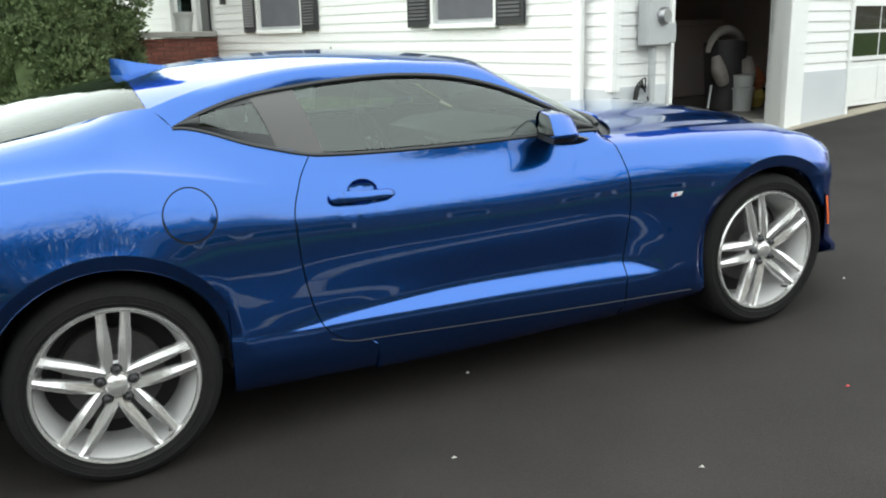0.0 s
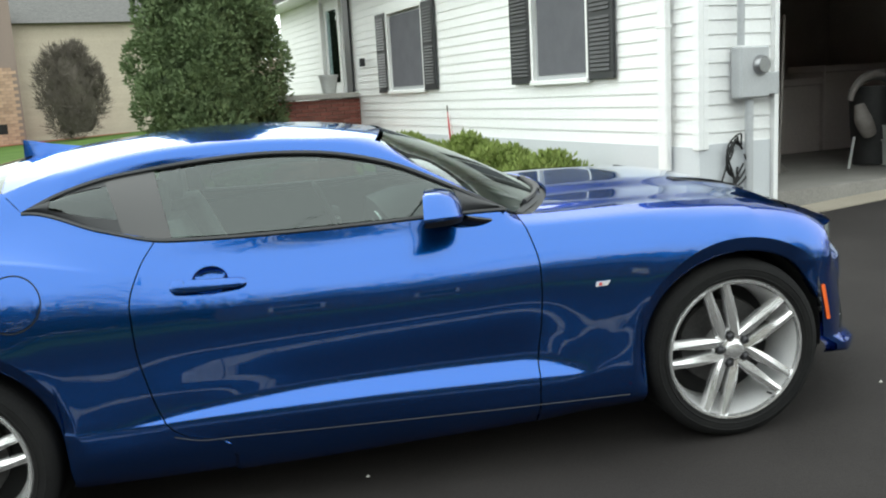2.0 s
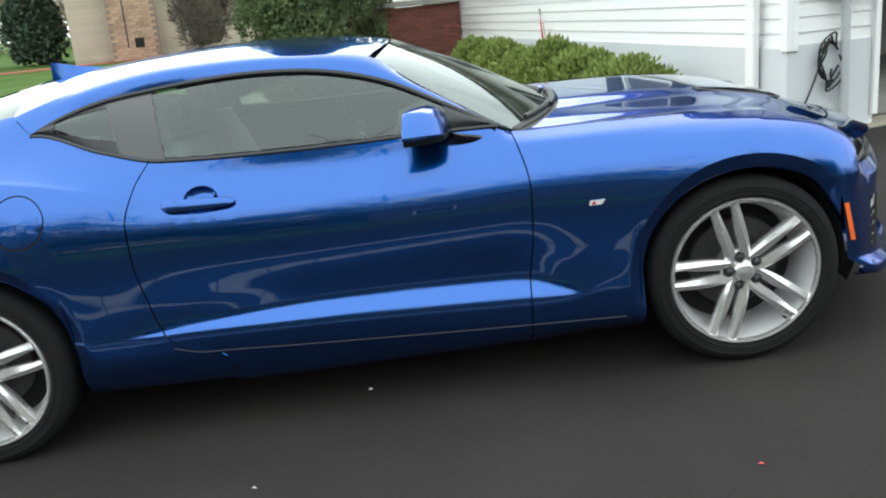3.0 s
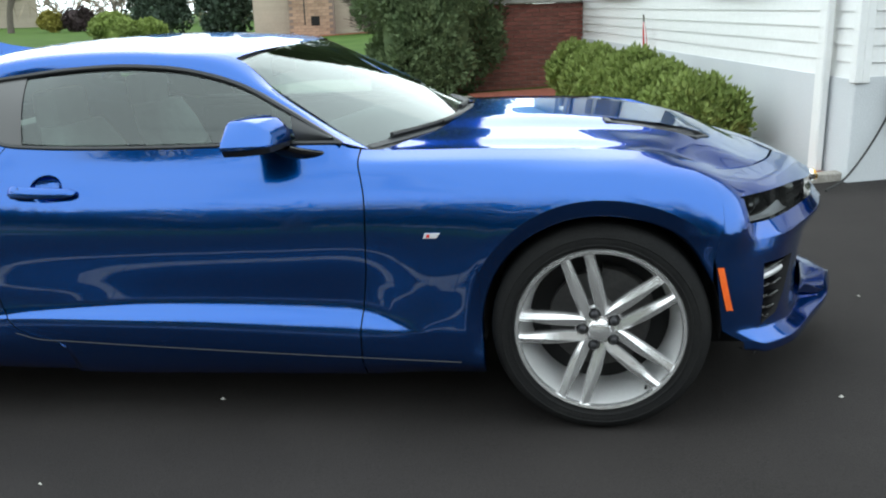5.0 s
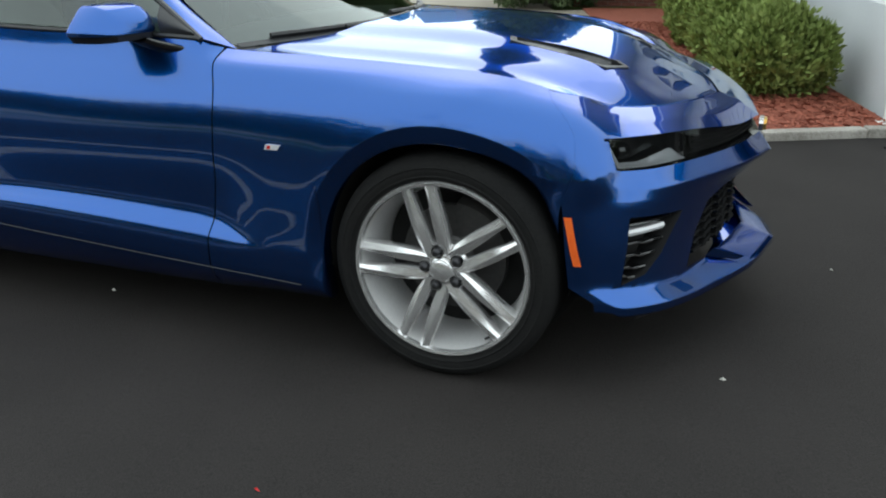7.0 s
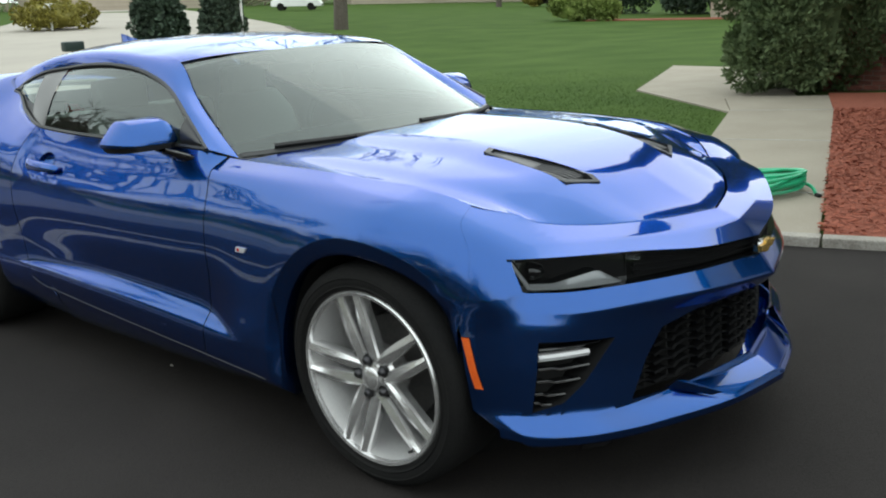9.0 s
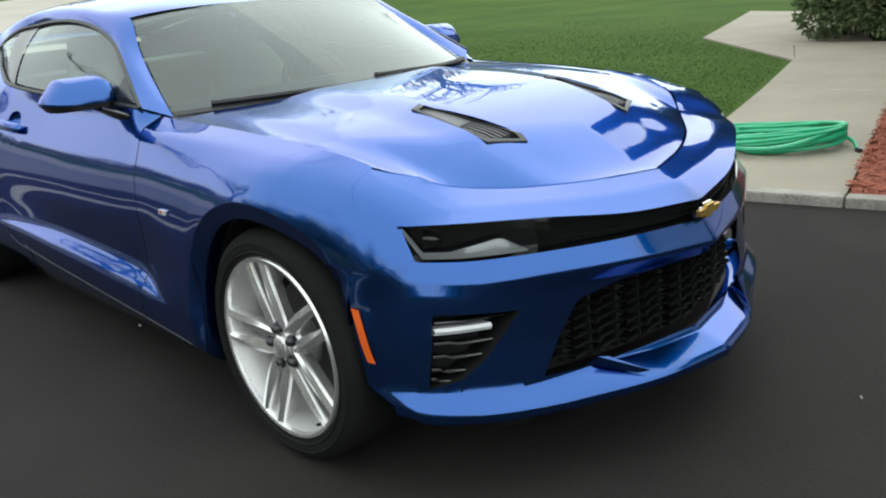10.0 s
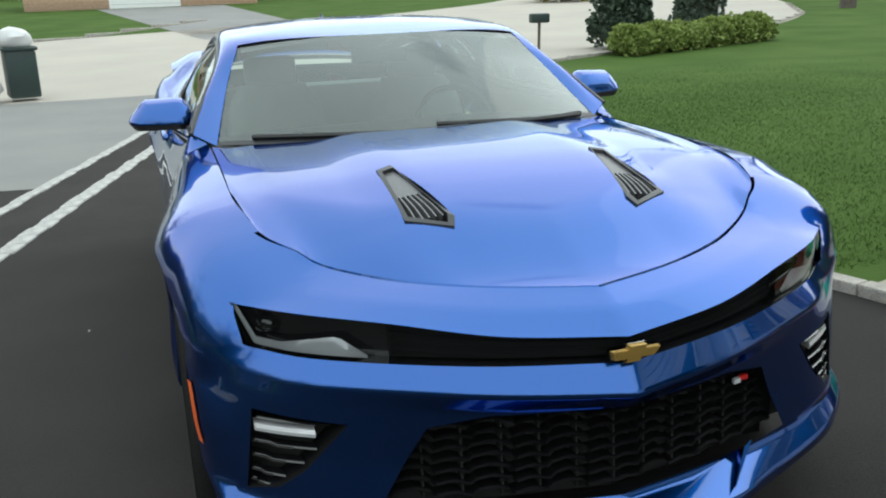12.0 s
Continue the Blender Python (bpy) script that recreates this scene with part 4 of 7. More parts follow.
# deck lid, tail and spoiler
deck = []
for x, zc, ze, w in ((-.60, 1.128, 1.085, .50), (-.72, 1.12, 1.075, .52), (-.85, 1.105, 1.06, .55), (-.99, 1.085, 1.045, .60)):
    for t in np.linspace(-1, 1, 25):
        deck.append((x, t * w, ze + (zc - ze) * (1 - t * t)))
raw("deck_lid", deck, grid_faces(4, 25, True), M_PAINT, car)
tail = []
for z, x, w in ((1.05, -1.0, .70), (.95, -1.03, .76), (.78, -1.045, .80), (.60, -1.05, .80), (.45, -1.03, .79), (.34, -.98, .74)):
    for t in np.linspace(-1, 1, 25):
        tail.append((x + 0.12 * abs(t) ** 3, t * w, z - 0.01 * abs(t)))
raw("rear_bumper", tail, grid_faces(6, 25, False), M_PAINT, car)
sp = []
for t in np.linspace(-1, 1, 41):
    a = abs(t)
    rise = 0.055 - 0.06 * max(0, a - 0.82) / 0.18
    w, xo = t * 0.80, 0.10 * a**3
    base = 1.10 - 0.02 * a * a
    sp += [(-.76 + xo, w, base + rise), (-.86 + xo, w, base + rise + .018), (-.99 + xo, w, base + rise + .030), (-1.0 + xo, w, base + rise + .018), (-.88 + xo, w, base + rise - .008), (-.77 + xo, w, base + rise - .01)]
v, f = sp, grid_faces(41, 6, False, True)
legs = [prism([(-.80, 1.07), (-.95, 1.07), (-.95, 1.155), (-.82, 1.15)], s * .66 - .02, s * .66 + .02, "y") for s in (-1, 1)]
raw("spoiler", *join((v, f), *legs), M_PAINT, car)
fin = []
for x, h, w in ((.43, .0, .018), (.38, .014, .022), (.30, .040, .020), (.23, .066, .012), (.195, .072, .004), (.19, 0.0, .010)):
    z0 = float(roof_c(max(x, .25))) - 0.004
    fin += [(x, -w, z0), (x, -w * 0.5, z0 + h * 0.6), (x, 0, z0 + h + 0.004), (x, w * 0.5, z0 + h * 0.6), (x, w, z0)]
raw("antenna_fin", fin, grid_faces(6, 5, False), M_PAINT, car, "blue shark-fin roof aerial")
for sgn in (-1, 1):
    raw("tail_lamp", *prism([(sgn * .25, .86), (sgn * .66, .88), (sgn * .66, .96), (sgn * .25, .97)], -1.055, -1.02, "x"), M_RED, car)

# hood: height over plan
HOOD_Z = pchip([2.06, 2.30, 2.60, 2.83, 3.00, 3.22, 3.32, 3.42, 3.50], [.985, .982, .975, .957, .930, .868, .831, .788, .750])
HOOD_E = pchip([2.06, 2.40, 2.80, 3.06, 3.16], [.946, .937, .915, .875, .862])
SEAM = pchip([0, .2, .40, .50, .585, .62, .70, .72, .735], [(3.490, .753), (3.437, .762), (3.345, .774), (3.275, .786), (3.205, .806), (3.172, .829), (3.072, .865), (2.985, .893), (2.82, .914)])
COWL = pchip([0, .3, .55, .70, .742], [2.315, 2.285, 2.20, 2.11, 2.07])


def hood_z(x, w):
    a = abs(w)
    core = 1 - min(max((a - .25) / .20, 0), 1)
    core = core * core * (3 - 2 * core)
    lo = float(HOOD_E(x)) + 0.022 * max(0, 1 - (a / .742) ** 2)
    z = lo + (float(HOOD_Z(x)) - lo) * (0.30 * max(0, 1 - (a / .742) ** 2) + 0.70 * core)
    fx, fz = SEAM(min(a, .735))
    b = min(max((x - (fx - 0.30)) / 0.30, 0), 1)
    b = b * b
    z = z * (1 - b) + float(fz) * b
    e = min(max((a - .60) / .135, 0), 1)
    e = e * e * (3 - 2 * e) * (1 - b)
    return z * (1 - e) + (float(F_SZ(x)[9]) - .002) * e


hx = 64
hv, ws = [], np.concatenate([np.linspace(-.738, -.733, 2), np.linspace(-.72, .72, 73), np.linspace(.733, .738, 2)])
for w in ws:
    a = abs(w)
    x0, x1 = float(COWL(min(a, .742))), float(SEAM(min(a, .735))[0]) - 0.001
    for s in [0, .004, *np.linspace(.02, .985, hx - 4), .996, 1]:
        x = x0 + (x1 - x0) * s
        hv.append((x, w, hood_z(x, w) - (0.008 if s == 1 or s == 0 else 0)))
me = bpy.data.meshes.new("hood")
me.from_pydata(hv, [], grid_faces(len(ws), hx, True))
bm = bmesh.new()
bm.from_mesh(me)
VENT = [(2.850, .347), (2.838, .303), (3.188, .236), (3.222, .248), (3.168, .358)]


def cut_out(bm, poly, axis):
    """Cut along the outline and remove what lies inside; the outline is given across axis ('z': x,y; 'x': y,z)."""
    n = len(poly)
    ar = sum(poly[i][0] * poly[(i + 1) % n][1] - poly[(i + 1) % n][0] * poly[i][1] for i in range(n))
    if ar < 0:
        poly = poly[::-1]
    us, vs_ = [p[0] for p in poly], [p[1] for p in poly]
    lo, hi = (min(us) - .05, min(vs_) - .05), (max(us) + .05, max(vs_) + .05)
    pick = {"z": lambda c: (c.x, c.y), "x": lambda c: (c.y, c.z), "y": lambda c: (c.x, c.z)}[axis]
    for i in range(n):
        (a, b), (c, d) = poly[i], poly[(i + 1) % n]
        no = (d - b, -(c - a))
        near = [f for f in bm.faces if lo[0] < pick(f.calc_center_median())[0] < hi[0] and lo[1] < pick(f.calc_center_median())[1] < hi[1]]
        geom = list({g for f in near for g in (*f.verts, *f.edges)}) + near
        co, nn = {"z": ((a, b, 0), (no[0], no[1], 0)), "x": ((0, a, b), (0, no[0], no[1])), "y": ((a, 0, b), (no[0], 0, no[1]))}[axis]
        bmesh.ops.bisect_plane(bm, geom=geom, plane_co=co, plane_no=nn, dist=1e-6)
    dead = []
    for f in bm.faces:
        u, w = pick(f.calc_center_median())
        if all((poly[(i + 1) % n][0] - poly[i][0]) * (w - poly[i][1]) - (poly[(i + 1) % n][1] - poly[i][1]) * (u - poly[i][0]) > 0 for i in range(n)):
            dead.append(f)
    bmesh.ops.delete(bm, geom=dead, context="FACES")


for s in (-1, 1):
    cut_out(bm, [(x, s * y) for x, y in VENT], "z")
hood = part("hood", bm, M_PAINT, car, soft=25)
for s in (-1, 1):
    rim_pts = [(x, s * y) for x, y in VENT]
    cx, cy = sum(p[0] for p in rim_pts) / 5, sum(p[1] for p in rim_pts) / 5
    vv = []
    for x, y in rim_pts + rim_pts[:1]:
        ix, iy = x + (cx - x) * 0.10, y + (cy - y) * 0.22
        vv += [(x, y, hood_z(x, y) - .004), (x, y, hood_z(x, y) + .006), (ix, iy, hood_z(ix, iy) + .005), (ix, iy, hood_z(ix, iy) - .03)]
    vent = raw("hood_vent", vv, grid_faces(6, 4, s < 0), M_TRIM, car, "black slatted hood vent", soft=20)
    raw("vent_floor", [(x, y, hood_z(x, y) - .035) for x, y in rim_pts], [tuple(range(5))], M_DARK, vent)
    # a sloping panel behind, then slats that fan out lengthwise towards the front
    pan = []
    for x in np.linspace(2.86, 3.03, 8):
        f = (x - 2.84) / .36
        for w in np.linspace(.306 - .062 * f, .346 + .008 * f, 5):
            pan.append((x, s * w, hood_z(x, w) - .006 - .05 * max(0, x - 2.90)))
    raw("vent_panel", pan, grid_faces(8, 5, s > 0), M_VENTGREY, vent, "grey vent panel", soft=40)
    for k in range(6):
        f = (k + .5) / 6
        vv = []
        for x in np.linspace(3.02, 3.165, 6):
            g = (x - 2.84) / .36
            w = (.306 - .062 * g) * (1 - f) + (.346 + .008 * g) * f
            z = hood_z(x, w) - .012 + .008 * (x - 3.02) / .145
            vv += [(x, s * (w - .0022), z), (x, s * (w + .0022), z), (x, s * (w + .0030), z - .022), (x, s * (w - .0030), z - .022)]
        raw("slat", vv, grid_faces(6, 4, s < 0, True), M_VENTGREY, vent, soft=0)

# cowl under the windscreen and wipers
v = []
for t in np.linspace(-1, 1, 31):
    w = t * .742
    x0, x1 = float(COWL(abs(w))) + .004, float(COWL(abs(w))) - .10 + .06 * abs(t) ** 3
    v += [(x0, w, hood_z(x0, w) - .02), (x1, w * .99, float(ws_f(0.02)[2]) + .012 * (1 - abs(t) ** 2) + .003)]
raw("cowl", v, grid_faces(31, 2, False), M_BLACK, car)


def on_screen(s, t, up=0.0):
    e = ws_f(s)
    c = Vector((2.30, 0, .955)).lerp(Vector((1.645, 0, 1.288)), s)
    k = abs(t) ** 2.2
    return np.array((c.x * (1 - k) + e[0] * k + up * .5, t * e[1], c.z * (1 - k) + e[2] * k + .018 * math.sin(math.pi * s) * (1 - k * .6) + up))


for t0, t1, s1 in ((.16, -.84, .05), (.86, .02, .06)):
    arm = [on_screen(.004 + (s1 - .004) * u * u, t0 + (t1 - t0) * u, .016 - .006 * u) for u in np.linspace(0, .62, 14)]
    blade = [on_screen(.008 + (s1 - .008) * u, t0 + (t1 - t0) * u, .008) for u in np.linspace(.12, 1, 18)]
    wiper = raw("wiper", *tube(arm, np.linspace(.013, .007, 14), 6), M_BLACK, car, "black wiper arm")
    raw("blade", *tube(blade, .010, 6), M_BLACK, wiper)

# black printed borders of the screens
frit = []
for t in np.linspace(-.985, .985, 41):
    for k in (0, .5, 1):
        frit.append(on_screen(.002 + (.055 - .02 * abs(t)) * k, t, .0015))
raw("windscreen_border", frit, grid_faces(41, 3, True), M_TRIM, car, "black printed border", soft=60)
for sg in (-1, 1):
    frit = []
    for k in range(31):
        e = rw_f(k / 30)
        frit += [(e[0], sg * (e[1] - .003), e[2] + .001), (e[0] - .006, sg * (e[1] - .05), e[2] + .010), (e[0] - .012, sg * (e[1] - .11), e[2] + .019)]
    raw("rear_window_border", frit, grid_faces(31, 3, sg > 0), M_TRIM, car, "black printed border", soft=60)

# ---- front fascia: control rows from hood seam to splitter (x, half width, z) at six stations ----
FASCIA = np.array([
    [(3.070, .700, .868), (3.205, .585, .806), (3.275, .50, .786), (3.352, .39, .773), (3.437, .20, .762), (3.490, 0, .753)],
    [(3.150, .815, .832), (3.248, .71, .784), (3.335, .60, .767), (3.418, .455, .755), (3.512, .23, .736), (3.563, 0, .725)],
    [(3.200, .850, .775), (3.262, .795, .756), (3.375, .665, .748), (3.468, .50, .733), (3.577, .25, .700), (3.628, 0, .681)],
    [(3.212, .868, .690), (3.290, .772, .660), (3.380, .66, .648), (3.475, .50, .643), (3.584, .25, .637), (3.638, 0, .626)],
    [(3.212, .878, .650), (3.300, .788, .618), (3.405, .68, .602), (3.508, .50, .592), (3.618, .25, .579), (3.680, 0, .565)],
    [(3.175, .900, .590), (3.305, .800, .578), (3.402, .69, .560), (3.490, .51, .545), (3.578, .25, .530), (3.634, 0, .520)],
    [(3.180, .902, .460), (3.322, .800, .450), (3.402, .69, .430), (3.472, .53, .410), (3.545, .26, .400), (3.600, 0, .395)],
    [(3.192, .892, .345), (3.318, .808, .325), (3.405, .70, .308), (3.475, .54, .290), (3.560, .26, .290), (3.610, 0, .290)],
    [(3.262, .872, .297), (3.335, .835, .277), (3.440, .72, .262), (3.560, .46, .238), (3.672, .22, .246), (3.722, 0, .252)],
    [(3.264, .870, .272), (3.333, .833, .250), (3.437, .718, .236), (3.557, .458, .214), (3.668, .22, .222), (3.718, 0, .228)],
    [(3.25, .80, .250), (3.28, .76, .225), (3.36, .65, .21), (3.44, .42, .20), (3.50, .20, .20), (3.52, 0, .20)]])
fend_w = pchip(SZ[:, -1] + np.arange(10) * 1e-5, SW[:, -1])
for i in range(6):  # meet the front edge of the fender
    zz = FASCIA[i, 0, 2]
    FASCIA[i, 0, :2] = 3.163 + float(fender_front(zz)), float(fend_w(zz))
# an extra station lets the side run on in the fender's direction before it turns to the front
turn = FASCIA[:, 0] + (FASCIA[:, 1] - FASCIA[:, 0]) * np.array([.30, .10, .3])
turn[0] = FASCIA[0, 0] * .6 + FASCIA[0, 1] * .4
turn[1:5, 0] += .012
turn[5:, 0] = FASCIA[5:, 0, 0] + .045
turn[5:, 1] = FASCIA[5:, 0, 1] - .018
FASCIA = np.concatenate([FASCIA[:, :1], turn[:, None], FASCIA[:, 1:]], axis=1)
SS = [0, .08, .2, .4, .6, .8, 1.0]
fas_cols = pchip(SS, FASCIA.transpose(1, 0, 2).reshape(7, -1))


def fascia_rows(r0, r1, sub, n=61, bend=True):
    """Points of the fascia between two control rows, as rows over the whole width."""
    cols = fas_cols(np.linspace(0, 1, n)).reshape(n, len(FASCIA), 3)
    vs = []
    for t in np.linspace(r0, r1, sub * (r1 - r0) + 1):
        i = min(int(t), len(FASCIA) - 2)
        p = cols[:, i] * (1 - (t - i)) + cols[:, i + 1] * (t - i)
        if t == 0:  # keep an even gap to the hood
            q = SEAM(np.minimum(p[:, 1], .735))
            p = np.c_[q[:, 0] + .004, p[:, 1], q[:, 1] - .001]
        if t <= 5:  # close up with the edge of the fender
            z0 = min(p[0, 2], .868)
            d = np.array([3.1605 + float(fender_front(z0)), float(fend_w(z0)), z0]) - p[0]
            p = p + d * np.maximum(0, 1 - np.arange(n)[:, None] / 9) ** 2
        right = [(x, -w, z) for x, w, z in p]
        left = [(x, w, z) for x, w, z in p[::-1][1:]]
        vs.append(right + left)
    return vs


def fascia_mesh(r0, r1, sub):
    rows_ = fascia_rows(r0, r1, sub)
    m_ = bpy.data.meshes.new("f")
    m_.from_pydata([p for r in rows_ for p in r], [], grid_faces(len(rows_), len(rows_[0]), True))
    b = bmesh.new()
    b.from_mesh(m_)
    bpy.data.meshes.remove(m_)
    return b


bm = fascia_mesh(0, 10, 5)
bm.faces.ensure_lookup_table()
per = 120  # faces in a row; the lamp slot lies between the second and third control rows
bm.verts.ensure_lookup_table()
soft_v = [bm.verts[r * 121 + c] for r in range(1, 24) for c in (*range(1, 13), *range(108, 120))]
slot_f = [bm.faces[r * per + c] for r in range(10, 15) for c in range(12, 108)]
for _ in range(10):
    bmesh.ops.smooth_vert(bm, verts=soft_v, factor=.5, use_axis_x=True, use_axis_y=True, use_axis_z=True)
bmesh.ops.delete(bm, geom=slot_f, context="FACES")
FOG = [(.776, .530), (.585, .508), (.678, .395), (.735, .350), (.802, .334)]
GRILLE = [(.30, .522), (-.30, .522), (-.425, .497), (-.53, .305), (-.40, .296), (.40, .296), (.53, .305), (.425, .497)]
for s in (-1, 1):
    cut_out(bm, [(s * w, z) for w, z in FOG], "x")
cut_out(bm, GRILLE, "x")
bumper = part("front_bumper", bm, M_PAINT, car, soft=24)


def joints(c):
    """How strongly the shading is evened out: at the fender's front edge, over the flat of the side, and where the pillar meets the haunch."""
    x, y, z = c[:, 0], np.abs(c[:, 1]), c[:, 2]
    front = np.where((y > .62) & (z > .66), np.clip(2 - np.abs(x - 3.16 - fender_front(np.clip(z, .30, .866))) / .07, 0, 1), 0)
    clear = np.ones_like(x)
    for cx, cz, r in (ARCH_F, ARCH_R):
        d = np.where(z > cz, np.hypot(x - cx, z - cz), np.abs(x - cx)) - r - FLARE
        clear = np.minimum(clear, np.clip((d - .015) / .04, 0, 1))
    flat = np.clip((z - .50) / .05, 0, 1) * np.clip((.83 - z) / .06, 0, 1) * clear * np.clip((3.05 - x) / .1, 0, 1) * np.clip((x + .9) / .2, 0, 1)
    tip_a, tip_b = np.array((.32, .656, 1.156)), np.array((.25, .60, 1.223))
    q = np.stack([x, y, z], 1) - tip_a
    u = np.clip((q @ (tip_b - tip_a)) / ((tip_b - tip_a) @ (tip_b - tip_a)), 0, 1)
    pillar = np.clip(2 - np.linalg.norm(q - u[:, None] * (tip_b - tip_a), axis=1) / .11, 0, 1)
    return np.maximum(np.maximum(front, flat), pillar)


blend_normals((*sides[0], bumper, *sides[1]), joints, .055)
# dark slot behind upper grille and lamps
n = 61
cols = fas_cols(np.linspace(0.2, 1, n)).reshape(n, len(FASCIA), 3)
def slot(depth_top, depth_bot, za, zb, mat, name, s0=0.2, s1=1.0, parent=car, label=""):
    c = fas_cols(np.linspace(s0, s1, n)).reshape(n, len(FASCIA), 3)
    top, bot = c[:, 2], c[:, 3]
    vs = []
    for t in (za, (za + zb) / 2, zb):
        p = top * (1 - t) + bot * t
        d = depth_top * (1 - t) + depth_bot * t
        line = [(x - d, -w, z) for x, w, z in p]
        line += [(x - d, w, z) for x, w, z in p[::-1][1:]] if s1 == 1.0 else []
        vs += line
    return raw(name, vs, grid_faces(3, len(vs) // 3, True), mat, parent, label, soft=50)
slot(.055, .055, -.12, 1.12, M_DARK, "slot_back")
# ledges closing the slot above and below
for row, name in ((2, "slot_roof"), (3, "slot_floor")):
    c = cols[:, row]
    full = [(x, -w, z) for x, w, z in c] + [(x, w, z) for x, w, z in c[::-1][1:]]
    vs = full + [(x - .06, y, z) for x, y, z in full]
    raw(name, vs, grid_faces(2, len(full), row == 2), M_GLOSSBLACK, car)
# upper grille mesh bars
gr = slot(.030, .030, .12, .88, M_GRILLE, "upper_grille", .62, 1.0, car, "gloss black upper grille")
for k in range(3):
    c = fas_cols(np.linspace(.62, 1, 30)).reshape(30, len(FASCIA), 3)
    t = .28 + .22 * k
    p = c[:, 2] * (1 - t) + c[:, 3] * t
    line = [(x - .024, -w, z) for x, w, z in p] + [(x - .024, w, z) for x, w, z in p[::-1][1:]]
    raw("bar", *tube(line, .003, 5), M_GRILLE, gr)

# head lamps
for s in (-1, 1):
    c = fas_cols(np.linspace(.205, .62, 40)).reshape(40, len(FASCIA), 3)
    top, bot = c[:, 2], c[:, 3]

    def row(t, d):
        p = top * (1 - t) + bot * t
        return [(x - d, s * w, z) for x, w, z in p]
    lamp = raw("headlamp", row(.0, .05) + row(1.0, .05), grid_faces(2, 40, s < 0), M_GLOSSBLACK, car, "dark headlamp with pale light bar")
    raw("lens", row(.03, .006) + row(.35, .002) + row(.7, .002) + row(.97, .006), grid_faces(4, 40, s < 0), M_LENS, lamp)
    # light guide: down the outer edge, then a sweep along the lower edge
    def spot(i, t, d):
        i0 = min(int(i), 38)
        q = (top[i0] * (1 - t) + bot[i0] * t) * (1 - (i - i0)) + (top[i0 + 1] * (1 - t) + bot[i0 + 1] * t) * (i - i0)
        return (q[0] - d, s * q[1], q[2])
    bar_ = []
    for k in range(25):
        if k < 7:
            u = k / 6
            i, t0, t1, w_ = .2 + 2.6 * u, .06 + .70 * u, .06 + .86 * u, 1.5
            bar_ += [spot(i + w_, t0, .018), spot(i + w_ * .5, (t0 + t1) / 2, .012), spot(i, t1, .016)]
        else:
            u = (k - 7) / 17
            i = 4.3 + 30 * u
            th = .15 + .27 * min(1, max(0, (u - .30) / .5)) - .38 * max(0, u - .80) / .2
            bar_ += [spot(i, .92 - th, .022), spot(i, .92 - th * .5, .013), spot(i, .94, .016)]
    raw("light_bar", bar_, grid_faces(25, 3, s < 0), M_LAMP, lamp, "pale light bar", soft=40)
    p = top[11] * .55 + bot[11] * .45
    mtx = Matrix.Translation((p[0] - .045, s * p[1], p[2])) @ Matrix.Rotation(radians(-35 * s), 4, "Z")
    raw("projector", *lathe([(.001, .022), (.014, .018), (.021, .008), (.024, -.004), (.027, -.004), (.027, -.02)], 20, "y"), M_GLOSSBLACK, lamp, matrix=mtx @ Matrix.Rotation(radians(-90), 4, "Z"))

# fog vents with chrome fins
for s in (-1, 1):
    def fas_x(w, z, d=0.0):
        c = fas_cols(np.linspace(0, 1, 81)).reshape(81, len(FASCIA), 3)
        zs = c[:, :, 2]
        i5 = 5 if z > .43 else 6
        t = (c[:, i5, 2] - z) / (c[:, i5, 2] - c[:, i5 + 1, 2])
        x = c[:, i5, 0] * (1 - t) + c[:, i5 + 1, 0] * t
        ww = c[:, i5, 1] * (1 - t) + c[:, i5 + 1, 1] * t
        return float(np.interp(w, ww[::-1], x[::-1])) - d
    rim_pts = FOG + FOG[:1]
    cw, cz = sum(p[0] for p in FOG) / 5, sum(p[1] for p in FOG) / 5
    vv = []
    for w, z in rim_pts:
        x = fas_x(w, z)
        vv += [(x + .002, s * w, z), (x - .012, s * (w + (cw - w) * .06), z + (cz - z) * .06), (x - .07, s * (w + (cw - w) * .12), z + (cz - z) * .12)]
    fog = raw("fog_vent", vv, grid_faces(6, 3, s > 0), M_GRILLE, car, "black side vent with pale fins", soft=20)
    raw("vent_back", [(fas_x(w, z, .065), s * w, z) for w, z in FOG], [tuple(range(5))], M_DARK, fog)
    for k, z in enumerate((.505, .482, .445, .410, .375, .350)):
        wo = np.interp(z, [.336, .527], [.800, .775]) - .008
        wi = np.interp(z, [.345, .372, .395, .507, .522], [.745, .712, .678, .588, .61]) + (.012 if k else .03)
        if k == 1:
            wi += .03
        vv = []
        m_ = 9
        for t in np.linspace(0, 1, m_):
            w = wo + (wi - wo) * t
            zz = z + (.006 if t < .3 else 0) * (k > 1) - .004 * t
            x = fas_x(w, z, .012)
            h = .009 if k == 1 else .0032
            vv += [(x, s * w, zz + h), (x + .004, s * w, zz), (x, s * w, zz - h), (x - .03, s * w, zz - h * .4), (x - .03, s * w, zz + h)]
        raw("fin", vv, grid_faces(m_, 5, s < 0, True), M_LAMP if k == 1 else M_GLOSSBLACK, fog, "bright fin" if k == 1 else "", soft=30)
        if k > 1:
            raw("fin_edge", *tube([vv[5 * j + 1] for j in range(m_ - 3)], .0022, 5), M_CHROME, fog, "thin chrome edge")

